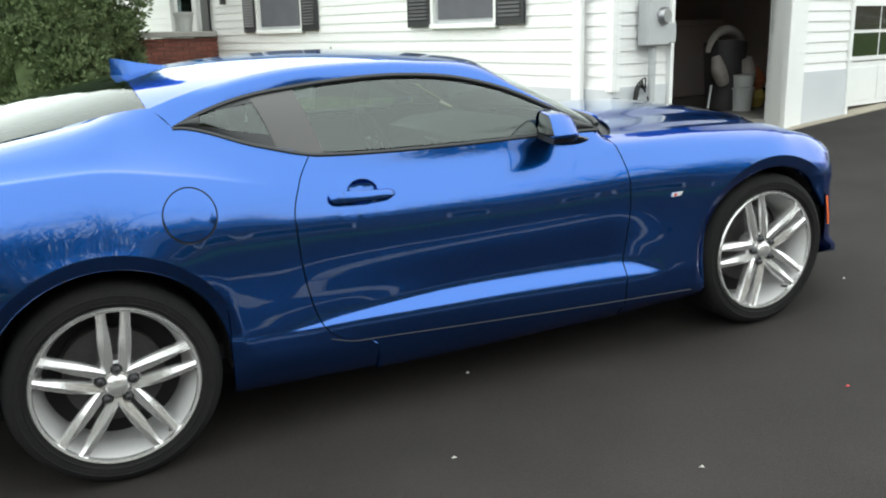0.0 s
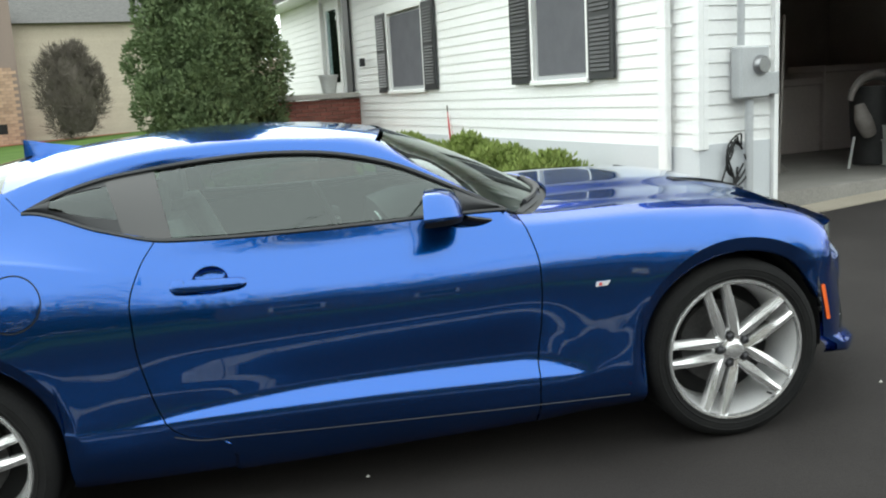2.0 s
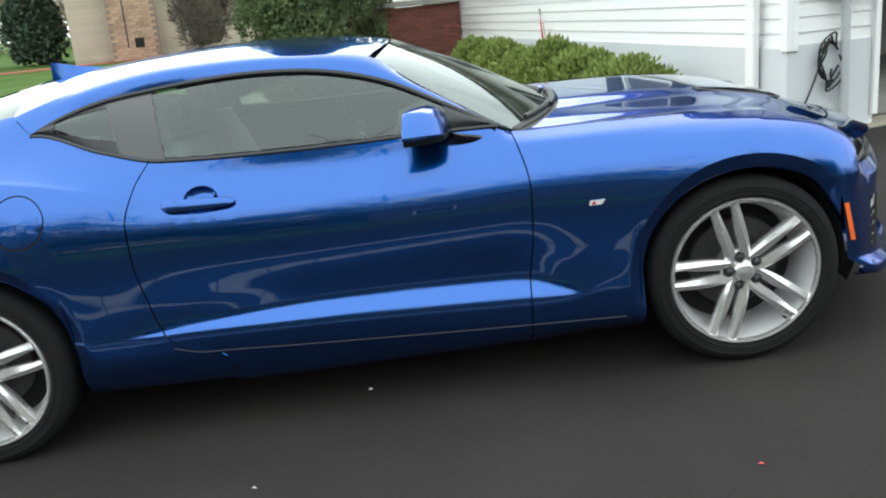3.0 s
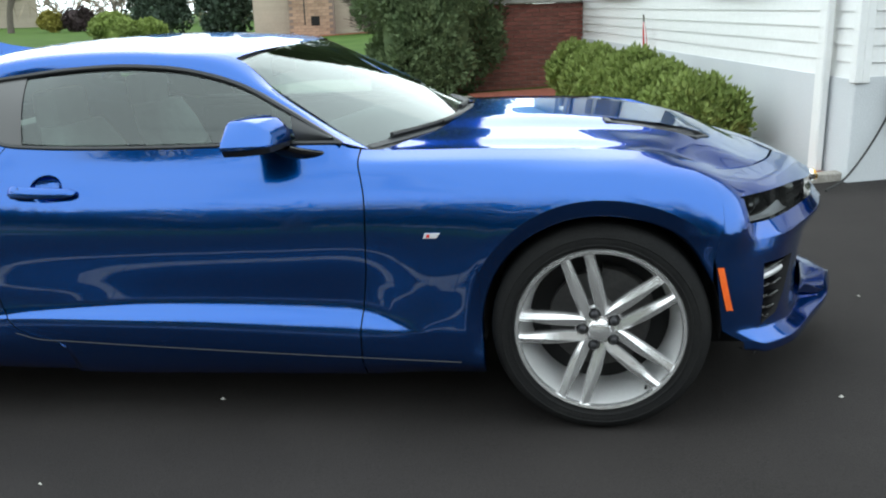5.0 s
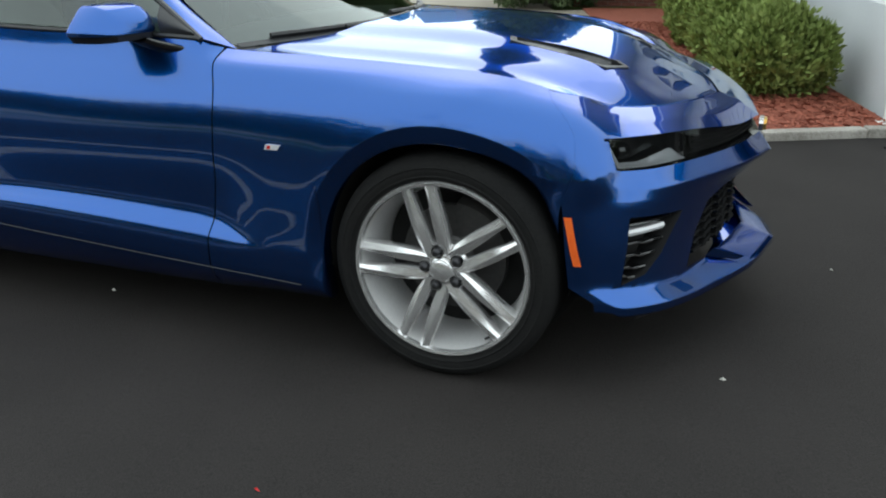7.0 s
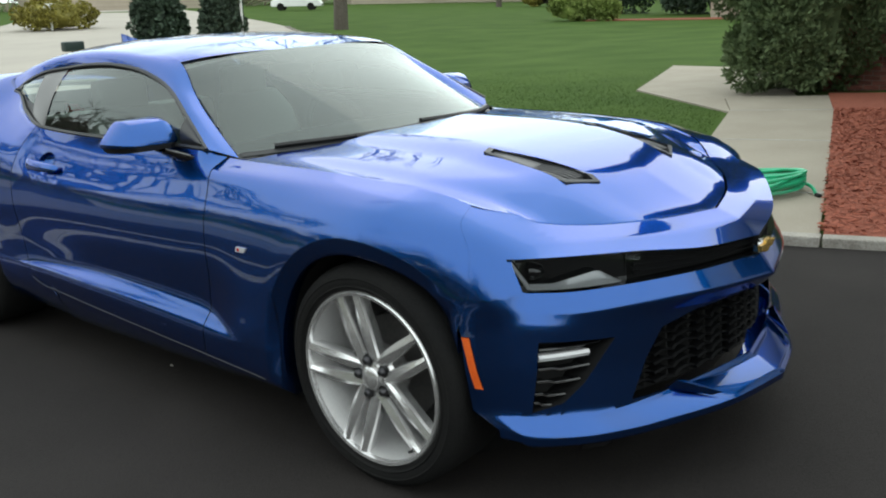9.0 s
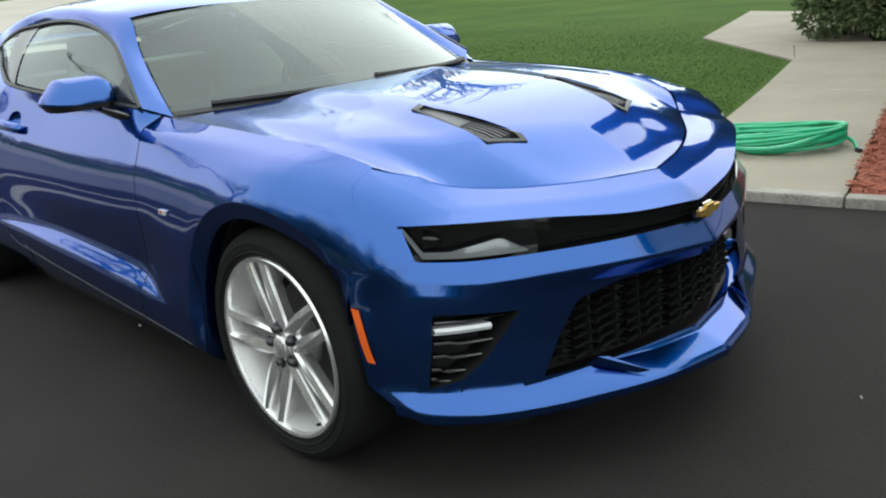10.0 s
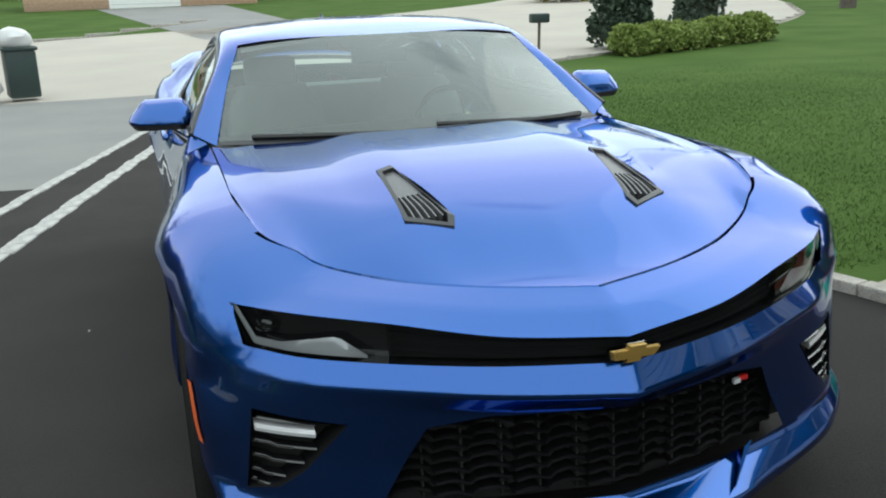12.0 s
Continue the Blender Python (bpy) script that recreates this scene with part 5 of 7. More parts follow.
# lower grille with stepped wavy bars
back = []
for w in np.linspace(-.56, .56, 41):
    for z in (.53, .40, .28):
        back.append((np.interp(abs(w), [0, .26, .53, .6], [3.535, 3.49, 3.40, 3.37]), w, z))
lower = raw("lower_grille", back, grid_faces(41, 3, False), M_DARK, car, "black lower grille with stepped bars")
for k in range(7):
    z = .318 + .028 * k
    half = np.interp(z, [.30, .50], [.525, .42])
    vv = []
    m_ = 81
    for w in np.linspace(-half, half, m_):
        step = .010 * (1 if (int((abs(w) + .02) / .085) % 2) else -1)
        x = np.interp(abs(w), [0, .26, .53, .6], [3.575, 3.53, 3.435, 3.40]) - .03 * (z - .3)
        zz = z + step * .6 + .004 * math.sin(abs(w) * 74)
        vv += [(x, w, zz + .0035), (x + .006, w, zz), (x, w, zz - .0035), (x - .04, w, zz - .003), (x - .04, w, zz + .003)]
    raw("bar", vv, grid_faces(m_, 5, True, True), M_GRILLE, lower, soft=20)
for k in range(-5, 6):
    w = k * .085 + (.0 if k % 2 else .0)
    x = np.interp(abs(w), [0, .26, .53, .6], [3.572, 3.527, 3.432, 3.40])
    raw("upright", *prism([(x - .05, .30), (x - .005, .30), (x - .012, .50), (x - .05, .50)], w - .002, w + .002), M_DARK, lower, soft=0)
# splitter foils beside the lower grille
for s in (-1, 1):
    vv = [(3.545, s * .385, .325), (3.56, s * .355, .318), (3.64, s * .275, .268), (3.615, s * .30, .262), (3.52, s * .40, .300), (3.53, s * .36, .292)]
    raw("splitter_foil", vv, [(0, 1, 2, 3), (0, 3, 4), (1, 5, 2), (4, 3, 2, 5)], M_PAINT, car, soft=0)
raw("chin_spoiler", [(3.37, -.60, .225), (3.37, .60, .225), (3.40, .5, .215), (3.44, 0, .21), (3.40, -.5, .215)] + [(3.34, -.58, .13), (3.34, .58, .13), (3.37, .5, .115), (3.41, 0, .11), (3.37, -.5, .115)], [(0, 4, 9, 5), (4, 3, 8, 9), (3, 2, 7, 8), (2, 1, 6, 7)], M_BLACK, car)

# badges
bow = [(-.062, .012), (-.022, .012), (-.022, .024), (.022, .024), (.022, .012), (.062, .012), (.052, -.012), (.018, -.012), (.018, -.024), (-.018, -.024), (-.018, -.012), (-.052, -.012)]
badge = raw("front_badge", *prism([(a * .90 + b * .25, .652 + b * .74) for a, b in bow], 3.640, 3.656, "x"), M_GOLD, car, "gold and chrome front badge", soft=0)
raw("badge_rim", *prism([(a * .97 + b * .25, .652 + b * .88) for a, b in bow], 3.632, 3.646, "x"), M_CHROME, badge, soft=0)
gb = raw("grille_badge", *prism([(.355, .460), (.372, .462), (.372, .474), (.355, .472)], 3.50, 3.510, "x"), M_LAMP, car, "small red and chrome grille badge", soft=0)
raw("red_half", *prism([(.375, .462), (.400, .464), (.400, .476), (.375, .474)], 3.492, 3.500, "x"), M_RED, gb, soft=0)


# ---- side glass, trim and fittings ----
belt = np.array([(x, float(F_SW(x)[9]), float(F_SZ(x)[9])) for x in np.linspace(1.985, .32, 90)])


def on_belt(x):
    i = np.argmin(np.abs(belt[:, 0] - x))
    return np.array([x, np.interp(x, belt[::-1, 0], belt[::-1, 1]), np.interp(x, belt[::-1, 0], belt[::-1, 2])])


def on_rail(x):
    return np.array([x, np.interp(x, rail_out[::-1, 0], rail_out[::-1, 1]), np.interp(x, rail_out[::-1, 0], rail_out[::-1, 2])])


def glass_point(x, t, d):
    """On the plane of the side glass: t from the belt (0) to the rail (1), pushed in by d."""
    a, b = on_belt(x), on_rail(x)
    p = a * (1 - t) + b * t
    bow = .018 * math.sin(math.pi * t)
    return p[0], p[1] + bow - d, p[2] + bow * .4


def pane(name, mat, xs_lo, xs_hi, s, d, lo=0.0, hi=1.0, parent=None, label="", n=30, m_=9):
    """A strip of side glass; xs_lo and xs_hi are its ends at the belt and at the rail."""
    vs = []
    for i in range(n + 1):
        u = i / n
        for j in range(m_):
            t = lo + (hi - lo) * j / (m_ - 1)
            x = (xs_lo[0] * (1 - t) + xs_hi[0] * t) * (1 - u) + (xs_lo[1] * (1 - t) + xs_hi[1] * t) * u
            x0, w, z = glass_point(min(max(x, .325), 1.98), t, d)
            vs.append((x0, s * w, z))
    return raw(name, vs, grid_faces(n + 1, m_, s < 0), mat, parent or car, label, soft=50)


for s in (-1, 1):
    side_win = pane("side_window", M_GLASS, (.815, 1.965), (.765, 1.955), s, .012, .03, .965)
    q = pane("quarter_window", M_GLASS, (.40, .66), (.40, .60), s, .012, .20, .84, label="small tinted rear quarter glass")
    pane("pillar_trim", M_PILLAR, (.655, .815), (.595, .765), s, .008, .0, 1.0, label="dark grey pillar panel")
    pane("quarter_surround", M_TRIM, (.325, .405), (.325, .42), s, .009, .0, 1.0)
    pane("quarter_surround", M_TRIM, (.40, .66), (.40, .60), s, .009, .0, .22)
    pane("quarter_surround", M_TRIM, (.40, .66), (.40, .60), s, .009, .82, 1.0)
    pane("mirror_sail", M_TRIM, (1.83, 1.975), (1.80, 1.93), s, .008, .0, 1.0)
    ln = [(x, s * (w + .001), z) for x, w, z in belt]
    raw("belt_moulding", *tube(ln, .008, 6), M_TRIM, car)
    ln = [(x, s * (w + .001), z - .004) for x, w, z in rail_out]
    raw("drip_rail", *tube(ln, .009, 6), M_TRIM, car)
    ln = [(x, s * (w - .012), z - .018) for x, w, z in rail_out[6:62]]
    raw("window_seal", *tube(ln, .007, 6), M_BLACK, car)

# mirrors: wedge caps with a slanted outer end, a black lower shell and a dark foot
MIRROR = [(.120, -.034), (.122, -.022), (.112, -.006), (.070, .044), (.056, .052), (-.060, .056), (-.078, .052), (-.100, .030), (-.112, -.022), (-.110, -.034)]  # outwards, up
for s in (-1, 1):
    vs = []
    for x, k, kz in ((1.698, .97, .96), (1.706, 1.0, 1.0), (1.752, 1.0, .98), (1.790, .93, .86), (1.814, .80, .62), (1.828, .60, .36), (1.834, .34, .14)):
        for o, h in MIRROR:
            vs.append((x - .22 * (o * k + .1), s * (.890 + o * k - .02 * (1 - k)), 1.004 + (h + .034) * kz))
    nm = len(MIRROR)
    cap = raw("side_mirror", vs, grid_faces(7, nm, s > 0, True) + [tuple(range(6 * nm, 7 * nm)) if s < 0 else tuple(range(6 * nm, 7 * nm))[::-1]], M_PAINT, car, soft=32)
    sm = cap.modifiers.new("round", "BEVEL")
    sm.width, sm.segments, sm.limit_method, sm.angle_limit = .004, 2, "ANGLE", radians(25)
    raw("mirror_glass", [(1.702 - .22 * (o + .1), s * (.890 + o * .9), 1.006 + (h + .034) * .9) for o, h in MIRROR], [tuple(range(nm))[::-1] if s < 0 else tuple(range(nm))], M_CHROME, cap, "mirror glass")
    low = []
    for x, k in ((1.700, .97), (1.752, 1.0), (1.790, .92), (1.814, .78), (1.830, .55)):
        for o in np.linspace(-.112, .118, 12):
            low.append((x - .22 * (o * k + .1), s * (.890 + o * k), 1.003))
        for o in np.linspace(.100, -.104, 12):
            low.append((x - .22 * (o * k + .1) - .004, s * (.890 + o * k), .988 - .006 * k))
    raw("mirror_base", low, grid_faces(5, 24, s > 0, True) + [tuple(range(24)), tuple(range(96, 120))[::-1]], M_BLACK, cap, "black lower mirror shell", soft=30)
    vs = []
    for x, w, z, r, h in ((1.90, .792, .944, .060, .018), (1.875, .815, .950, .058, .018), (1.83, .838, .966, .050, .015), (1.785, .862, .985, .046, .010)):
        for g in np.linspace(0, 2 * math.pi, 16, endpoint=False):
            vs.append((x + r * math.cos(g), s * w, z + h * math.sin(g)))
    raw("mirror_foot", vs, grid_faces(4, 16, s < 0, True), M_GLOSSBLACK, cap, "black mirror foot")

# door handles
for s in (-1, 1):
    def side_w(x, z):
        kz, kw = F_SZ(x), F_SW(x)
        return float(pchip(np.maximum.accumulate(kz + np.arange(10) * 1e-5), kw)(z))
    hb = []
    for u in np.linspace(0, 1, 21):
        x = .793 + .250 * u
        z = .878 - .013 * u
        end = min(1, u / .07, (1 - u) / .10) ** .5
        w = side_w(x, z) + .004 + .026 * math.sin(math.pi * (.08 + .84 * u)) ** .6
        h = (.0235 - .008 * u) * (.35 + .65 * end)
        for g in np.linspace(0, 2 * math.pi, 14, endpoint=False):
            hb.append((x, s * (w + .011 * end * math.cos(g) - .006 * math.sin(g)), z + h * math.sin(g)))
    hd = raw("door_handle", hb, grid_faces(21, 14, s > 0, True) + [tuple(range(14)), tuple(range(280, 294))[::-1]], M_PAINT, car)
    raw("key_cover_gap", *tube([(.842, s * (side_w(.842, .876) + .0335 - .006 * q), .876 + .021 * q) for q in np.linspace(-.9, .9, 7)], .0012, 4), M_DARK, hd)
    # finger recess: a hole through the door skin with a deep cup behind it
    rim_ = [(.925 + .060 * math.cos(g), .880 + .044 * math.sin(g)) for g in np.linspace(0, 2 * math.pi, 18, endpoint=False)]
    for ob in [o for o in car.children if o.name.split(".")[0] == "door" and o.data.vertices[0].co.y * s > 0]:
        bm = bmesh.new()
        bm.from_mesh(ob.data)
        cut_out(bm, rim_, "y")
        bm.to_mesh(ob.data)
        bm.free()
    cup = []
    for r, d in ((1.03, .0008), (.97, -.004), (.88, -.020), (.60, -.032), (.25, -.036)):
        for x, z in rim_:
            x, z = .925 + (x - .925) * r, .880 + (z - .880) * r
            cup.append((x, s * (side_w(x, z) + d), z))
    raw("handle_cup", cup, grid_faces(5, 18, s < 0, True) + [tuple(range(72, 90)) if s > 0 else tuple(range(72, 90))[::-1]], M_PAINT, hd)

# fuel door on the right rear quarter
fl, ring = [], []
for r in (.001, .03, .06, .083, .0865):
    for g in np.linspace(0, 2 * math.pi, 48, endpoint=False):
        x, z = .306 + r * math.cos(g), .893 + r * math.sin(g)
        fl.append((x, -(side_w(x, z) + (.003 if r < .086 else .0005)), z))
fuel = raw("fuel_door", fl, grid_faces(5, 48, False, True), M_PAINT, car)
rp = []
for g in np.linspace(0, 2 * math.pi, 49):
    x, z = .306 + .0885 * math.cos(g), .893 + .0885 * math.sin(g)
    rp.append((x, -(side_w(x, z) + .0005), z))
raw("fuel_door_gap", *tube(rp, .0022, 5), M_DARK, fuel)

# side skirts' seam, marker lamps, fender badges, fender vents
for s in (-1, 1):
    ln = [(x, s * (side_w(x, z) + .001), z) for x, z in spline([(.74, .37, 0), (.82, .345, 0), (.92, .338, 0), (1.4, .308, 0), (1.97, .277, 0), (2.36, .262, 0)], 60)[:, :2]]
    raw("sill_seam", *tube(ln, .0016, 4), M_TRIM, car, "thin sill line")
    mk = []
    for u in np.linspace(0, 1, 9):
        t = 5.25 + 1.15 * u
        c_ = fas_cols(np.array([.003, .021, .041]) + .030 * u).reshape(3, len(FASCIA), 3)
        i = int(t)
        for p in c_[:, i] * (1 - (t - i)) + c_[:, i + 1] * (t - i):
            mk.append((p[0] + .001, s * (p[1] + .0035), p[2]))
    mk_ob = raw("marker_lamp", mk, grid_faces(9, 3, s > 0), M_AMBER, car, "amber side marker lamp")
    z = .69
    fb = raw("fender_badge", *prism([(2.262, .684), (2.305, .684), (2.318, .700), (2.267, .700)], s * (side_w(2.29, .69) - .002), s * (side_w(2.29, .69) + .007)), M_LAMP, car, "small chrome and red fender badge", soft=0)
    raw("red_half", *prism([(2.272, .687), (2.283, .687), (2.284, .697), (2.274, .697)], s * (side_w(2.29, .69) + .007), s * (side_w(2.29, .69) + .0085)), M_RED, fb, soft=0)

# ---- wheels ----
def wheel(name, x, s, tyre_r, width, rim_r, turned=33):
    root = new(name)
    root.parent = car
    root.matrix_basis = Matrix.Translation((x, s * .905, WZ)) @ Matrix.Rotation(math.pi if s > 0 else 0, 4, "Z")
    # local: the outside looks to -y
    W = width
    prof = [(rim_r - .004, .010), (rim_r + .004, -.004), (rim_r + .030, -.014), (tyre_r - .028, -.010), (tyre_r - .008, .006), (tyre_r, .030), (tyre_r, W - .03), (tyre_r - .01, W - .005), (rim_r + .03, W), (rim_r, W - .01)]
    ty = raw("tyre", *lathe(prof, 72), M_RUBBER, root, soft=40)
    for r in (rim_r + .018, tyre_r - .036):
        raw("sidewall_rib", *lathe([(r - .004, -.0085 if r < rim_r + .02 else -.0125), (r, -.0145), (r + .004, -.0095 if r < rim_r + .02 else -.012)], 72), M_RUBBER, ty)
    rim = raw("rim", *lathe([(rim_r, .012), (rim_r + .003, -.004), (rim_r - .002, -.011), (rim_r - .011, -.009), (rim_r - .014, .004)], 96), M_ALLOY, root, "bright machined alloy rim", soft=30)
    raw("barrel", *lathe([(rim_r - .013, .003), (rim_r - .020, .03), (rim_r - .034, .07), (rim_r - .042, .13), (rim_r - .038, .21)], 96), M_BARREL, root, "satin silver barrel", soft=50)
    hub = raw("hub", *lathe([(.001, .002), (.034, .001), (.037, .004), (.038, .012), (.068, .020), (.080, .034), (.082, .09), (.06, .12)], 48), M_ALLOY, root, "brushed alloy hub", soft=30)
    raw("centre_cap", *lathe([(.001, -.006), (.024, -.005), (.031, -.001), (.033, .008)], 40), M_ALLOY, hub)
    for k in range(5):
        a0 = radians(turned + 72 * k)
        c, sn = math.cos(a0), math.sin(a0)
        for side in (-1, 1):
            # one spoke of a pair: two facets that meet on a crease, from the hub to the rim
            vs = []
            for u in np.linspace(0, 1, 11):
                r = .040 + (rim_r - .012 - .040) * u
                off = side * (.0225 + .0165 * u ** .7)
                hw = .0175 + .0050 * math.sin(math.pi * min(1, u * 1.2)) if u < .93 else .0185
                dep = .014 - .004 * math.sin(math.pi * u) - .018 * u
                crease = side * hw * (.55 - .9 * u)
                for o, d in ((-hw, dep + .012), (-hw + .003, dep + .003), (crease, dep - .004), (hw - .003, dep + .003), (hw, dep + .012), (hw * .75, dep + .042), (-hw * .75, dep + .042)):
                    t_ = off + o
                    vs.append((r * c - t_ * sn, d, r * sn + t_ * c))
            raw("spoke", vs, grid_faces(11, 7, True, True), M_ALLOY, root, soft=12)
        lx, lz = .0555 * c, .0555 * sn
        raw("lug_nut", *lathe([(.001, -.012), (.008, -.010), (.0135, -.003), (.0145, .006), (.0145, .022)], 16), M_NUT, root, "dark lug nut", matrix=Matrix.Translation((lx, .006, lz)))
        raw("lug_seat", *lathe([(.0150, .0125), (.0185, .0110), (.0200, .020)], 18), M_GLOSSBLACK, root, matrix=Matrix.Translation((lx, 0, lz)))
    raw("valve", *tube([(.145, .03, -.205), (.142, -.004, -.198)], .004, 8), M_BLACK, root)
    raw("brake_disc", *lathe([(.06, .12), (.165, .12), (.167, .123), (.167, .145), (.06, .145)], 48), M_BRAKE, root, soft=30)
    cal = []
    for a in np.linspace(radians(20), radians(85), 10) if x > 1 else np.linspace(radians(95), radians(160), 10):
        for r, d in ((.115, .105), (.180, .105), (.185, .115), (.185, .16), (.115, .16)):
            cal.append((r * math.cos(a), d, r * math.sin(a)))
    raw("brake_caliper", cal, grid_faces(10, 5, True, True) + [(0, 1, 2, 3, 4), (45, 46, 47, 48, 49)], M_BRAKE, root)
    # black disc added behind the brake, painting the shade between the spokes
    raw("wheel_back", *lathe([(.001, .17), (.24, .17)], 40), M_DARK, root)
    return root


for s in (-1, 1):
    wheel("front_wheel", WB, s, .352, .245, .2725)
    wheel("rear_wheel", 0.0, s, .352, .275, .2725, 13)

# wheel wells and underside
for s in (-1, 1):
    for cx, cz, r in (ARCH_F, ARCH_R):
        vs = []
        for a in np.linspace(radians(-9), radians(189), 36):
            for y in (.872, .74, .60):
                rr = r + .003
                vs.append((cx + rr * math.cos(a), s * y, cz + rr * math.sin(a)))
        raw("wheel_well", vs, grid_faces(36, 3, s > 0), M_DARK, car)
        # near-black disc closes the well, its colour standing in for the shade inside
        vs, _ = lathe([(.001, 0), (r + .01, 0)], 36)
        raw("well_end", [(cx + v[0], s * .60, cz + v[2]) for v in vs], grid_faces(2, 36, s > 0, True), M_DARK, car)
bm = box_bm(-.95, -.60, .19, 3.30, .60, .30)
box_bm(.52, -.80, .20, 2.33, .80, .40, bm=bm)
raw_in = part("underbody", bm, M_DARK, car, "black underside")

# inner shell behind the panel gaps
for s in (-1, 1):
    xs = np.linspace(.50, 2.35, 60)
    vs = []
    for x in xs:
        kz, kw = F_SZ(x), F_SW(x)
        for k in (1, 3, 5, 7, 8, 9):
            vs.append((x, s * (kw[k] - .035), kz[k] - .01))
    raw("inner_panel", vs, grid_faces(60, 6, s > 0), M_DARK, car)
vs = []
for w in np.linspace(-.75, .75, 31):
    a = abs(w)
    f = SEAM(min(a, .735))
    for x in np.linspace(float(COWL(min(a, .742))) - .12, float(f[0]) + .03, 20):
        vs.append((x, w, hood_z(min(x, f[0]), min(max(w, -.735), .735)) - .045))
raw("engine_bay_cover", vs, grid_faces(31, 20, True), M_DARK, car)

# ---- cabin ----
part("cabin_floor", box_bm(.0, -.72, .30, 2.05, .72, .36), M_CABIN, car)
vs = []
for t in np.linspace(-1, 1, 25):
    y = t * .70
    bl = .02 * (1 - t * t)
    vs += [(2.20 - .25 * abs(t) ** 3, y, .925), (2.0, y, .945 + bl), (1.75, y, .935 + bl), (1.62, y, .90 + bl), (1.60, y, .78), (1.66, y, .55)]
dash = raw("dashboard", vs, grid_faces(25, 6, False), M_CABIN, car, "dark dashboard")
part("centre_screen", box_bm(1.595, -.13, .80, 1.615, .13, .90, .004), M_GLOSSBLACK, dash)
for s in (-1, 1):
    part("door_trim", box_bm(.80, s * .74, .45, 1.95, s * .77, .97, .01), M_CABIN, car)


def seat(y):
    back = []
    for u in np.linspace(0, 1, 10):
        x, z = .95 - .20 * u, .55 + .50 * u
        hw = .25 - .03 * u - (.06 * max(0, u - .8) / .2)
        for g in np.linspace(0, 2 * math.pi, 20, endpoint=False):
            c, sn = math.cos(g), math.sin(g)
            back.append((x + .07 * abs(sn) ** .7 * (1 if sn > 0 else -1) * (1 + .25 * abs(c) ** 3), y + hw * abs(c) ** .6 * (1 if c > 0 else -1), z))
    st = raw("front_seat", back, grid_faces(10, 20, False, True) + [tuple(range(180, 200))], M_SEAT, car, "pale grey leather front seat")
    cush = box_bm(.92, y - .25, .44, 1.42, y + .25, .58, .05, seg=3)
    part("cushion", cush, M_SEAT, st)
    hr = box_bm(.665, y - .125, 1.035, .765, y + .125, 1.185, .035, seg=3)
    part("headrest", hr, M_SEAT, st)
    for o in (-.05, .05):
        raw("post", *tube([(.73, y + o, 1.0), (.72, y + o, 1.06)], .006, 6), M_CHROME, st)


seat(-.36)
seat(.36)
rs = box_bm(.02, -.55, .50, .18, .55, 1.0, .05, seg=2)
box_bm(.10, -.55, .45, .50, .55, .58, .04, bm=rs)
part("rear_seat", rs, M_SEAT, car, "pale grey rear bench")
wh = [(1.42 + .045 * math.sin(g) * .0 + .17 * math.sin(g) * -.38, .36 + .18 * math.cos(g), .86 + .17 * math.sin(g)) for g in np.linspace(0, 2 * math.pi, 33)]
sw = raw("steering_wheel", *tube(wh, .015, 8), M_CABIN, car, "dark steering wheel with satin spokes")
raw("spoke", *tube([(1.44, .21, .86), (1.44, .51, .86)], .014, 8), M_STEEL, sw)
raw("boss", *lathe([(.001, -.02), (.05, -.015), (.06, .02)], 20), M_CABIN, sw, matrix=Matrix.Translation((1.44, .36, .86)) @ Matrix.Rotation(radians(90), 4, "Z"))
part("rear_view_mirror", box_bm(1.52, -.12, 1.165, 1.55, .12, 1.225, .012, seg=2), M_BLACK, car, "black rear-view mirror")
hl = []
for p in ri[::4]:
    for t in np.linspace(-1, 1, 15):
        hl.append((p[0], t * (p[1] - .01), p[2] + (float(roof_c(p[0])) - p[2]) * (1 - t * t) - .03))
raw("headliner", hl, grid_faces(len(ri[::4]), 15, True), M_SEAT, car)


# ---- plants ----
def leaves(points, normals, size, rnd, blades=3, droop=0.0, width=.45):
    """Small leaf blades round each point, leaning along its outward direction."""
    pts, nor = np.asarray(points), np.asarray(normals)
    n = len(pts)
    rs = np.random.RandomState(rnd)
    vs, fs = [], []
    for b in range(blades):
        d = nor + rs.normal(0, .55, (n, 3))
        d[:, 2] -= droop
        d /= np.linalg.norm(d, axis=1)[:, None]
        side = np.cross(d, rs.normal(0, 1, (n, 3)))
        side /= np.linalg.norm(side, axis=1)[:, None] + 1e-9
        L = size * rs.uniform(.6, 1.35, (n, 1))
        a, c = pts, pts + d * L
        m_ = pts + d * L * .5
        o = len(vs)
        quad = np.stack([a, m_ + side * L * width, c, m_ - side * L * width], 1).reshape(-1, 3)
        vs += list(quad)
        fs += [(o + 4 * i, o + 4 * i + 1, o + 4 * i + 2, o + 4 * i + 3) for i in range(n)]
    return vs, fs


def lumps(rs, n, count, radius_at, height, squash=1.0):
    """Points on an uneven outline: clumps on a turned shape."""
    u = rs.uniform(0, 1, count) ** .8
    a = rs.uniform(0, 2 * math.pi, count)
    c = np.stack([np.cos(a) * radius_at(u), np.sin(a) * radius_at(u), u * height], 1)
    k = rs.randint(0, count, n)
    off = rs.normal(0, 1, (n, 3))
    off /= np.linalg.norm(off, axis=1)[:, None]
    return c[k], off, k


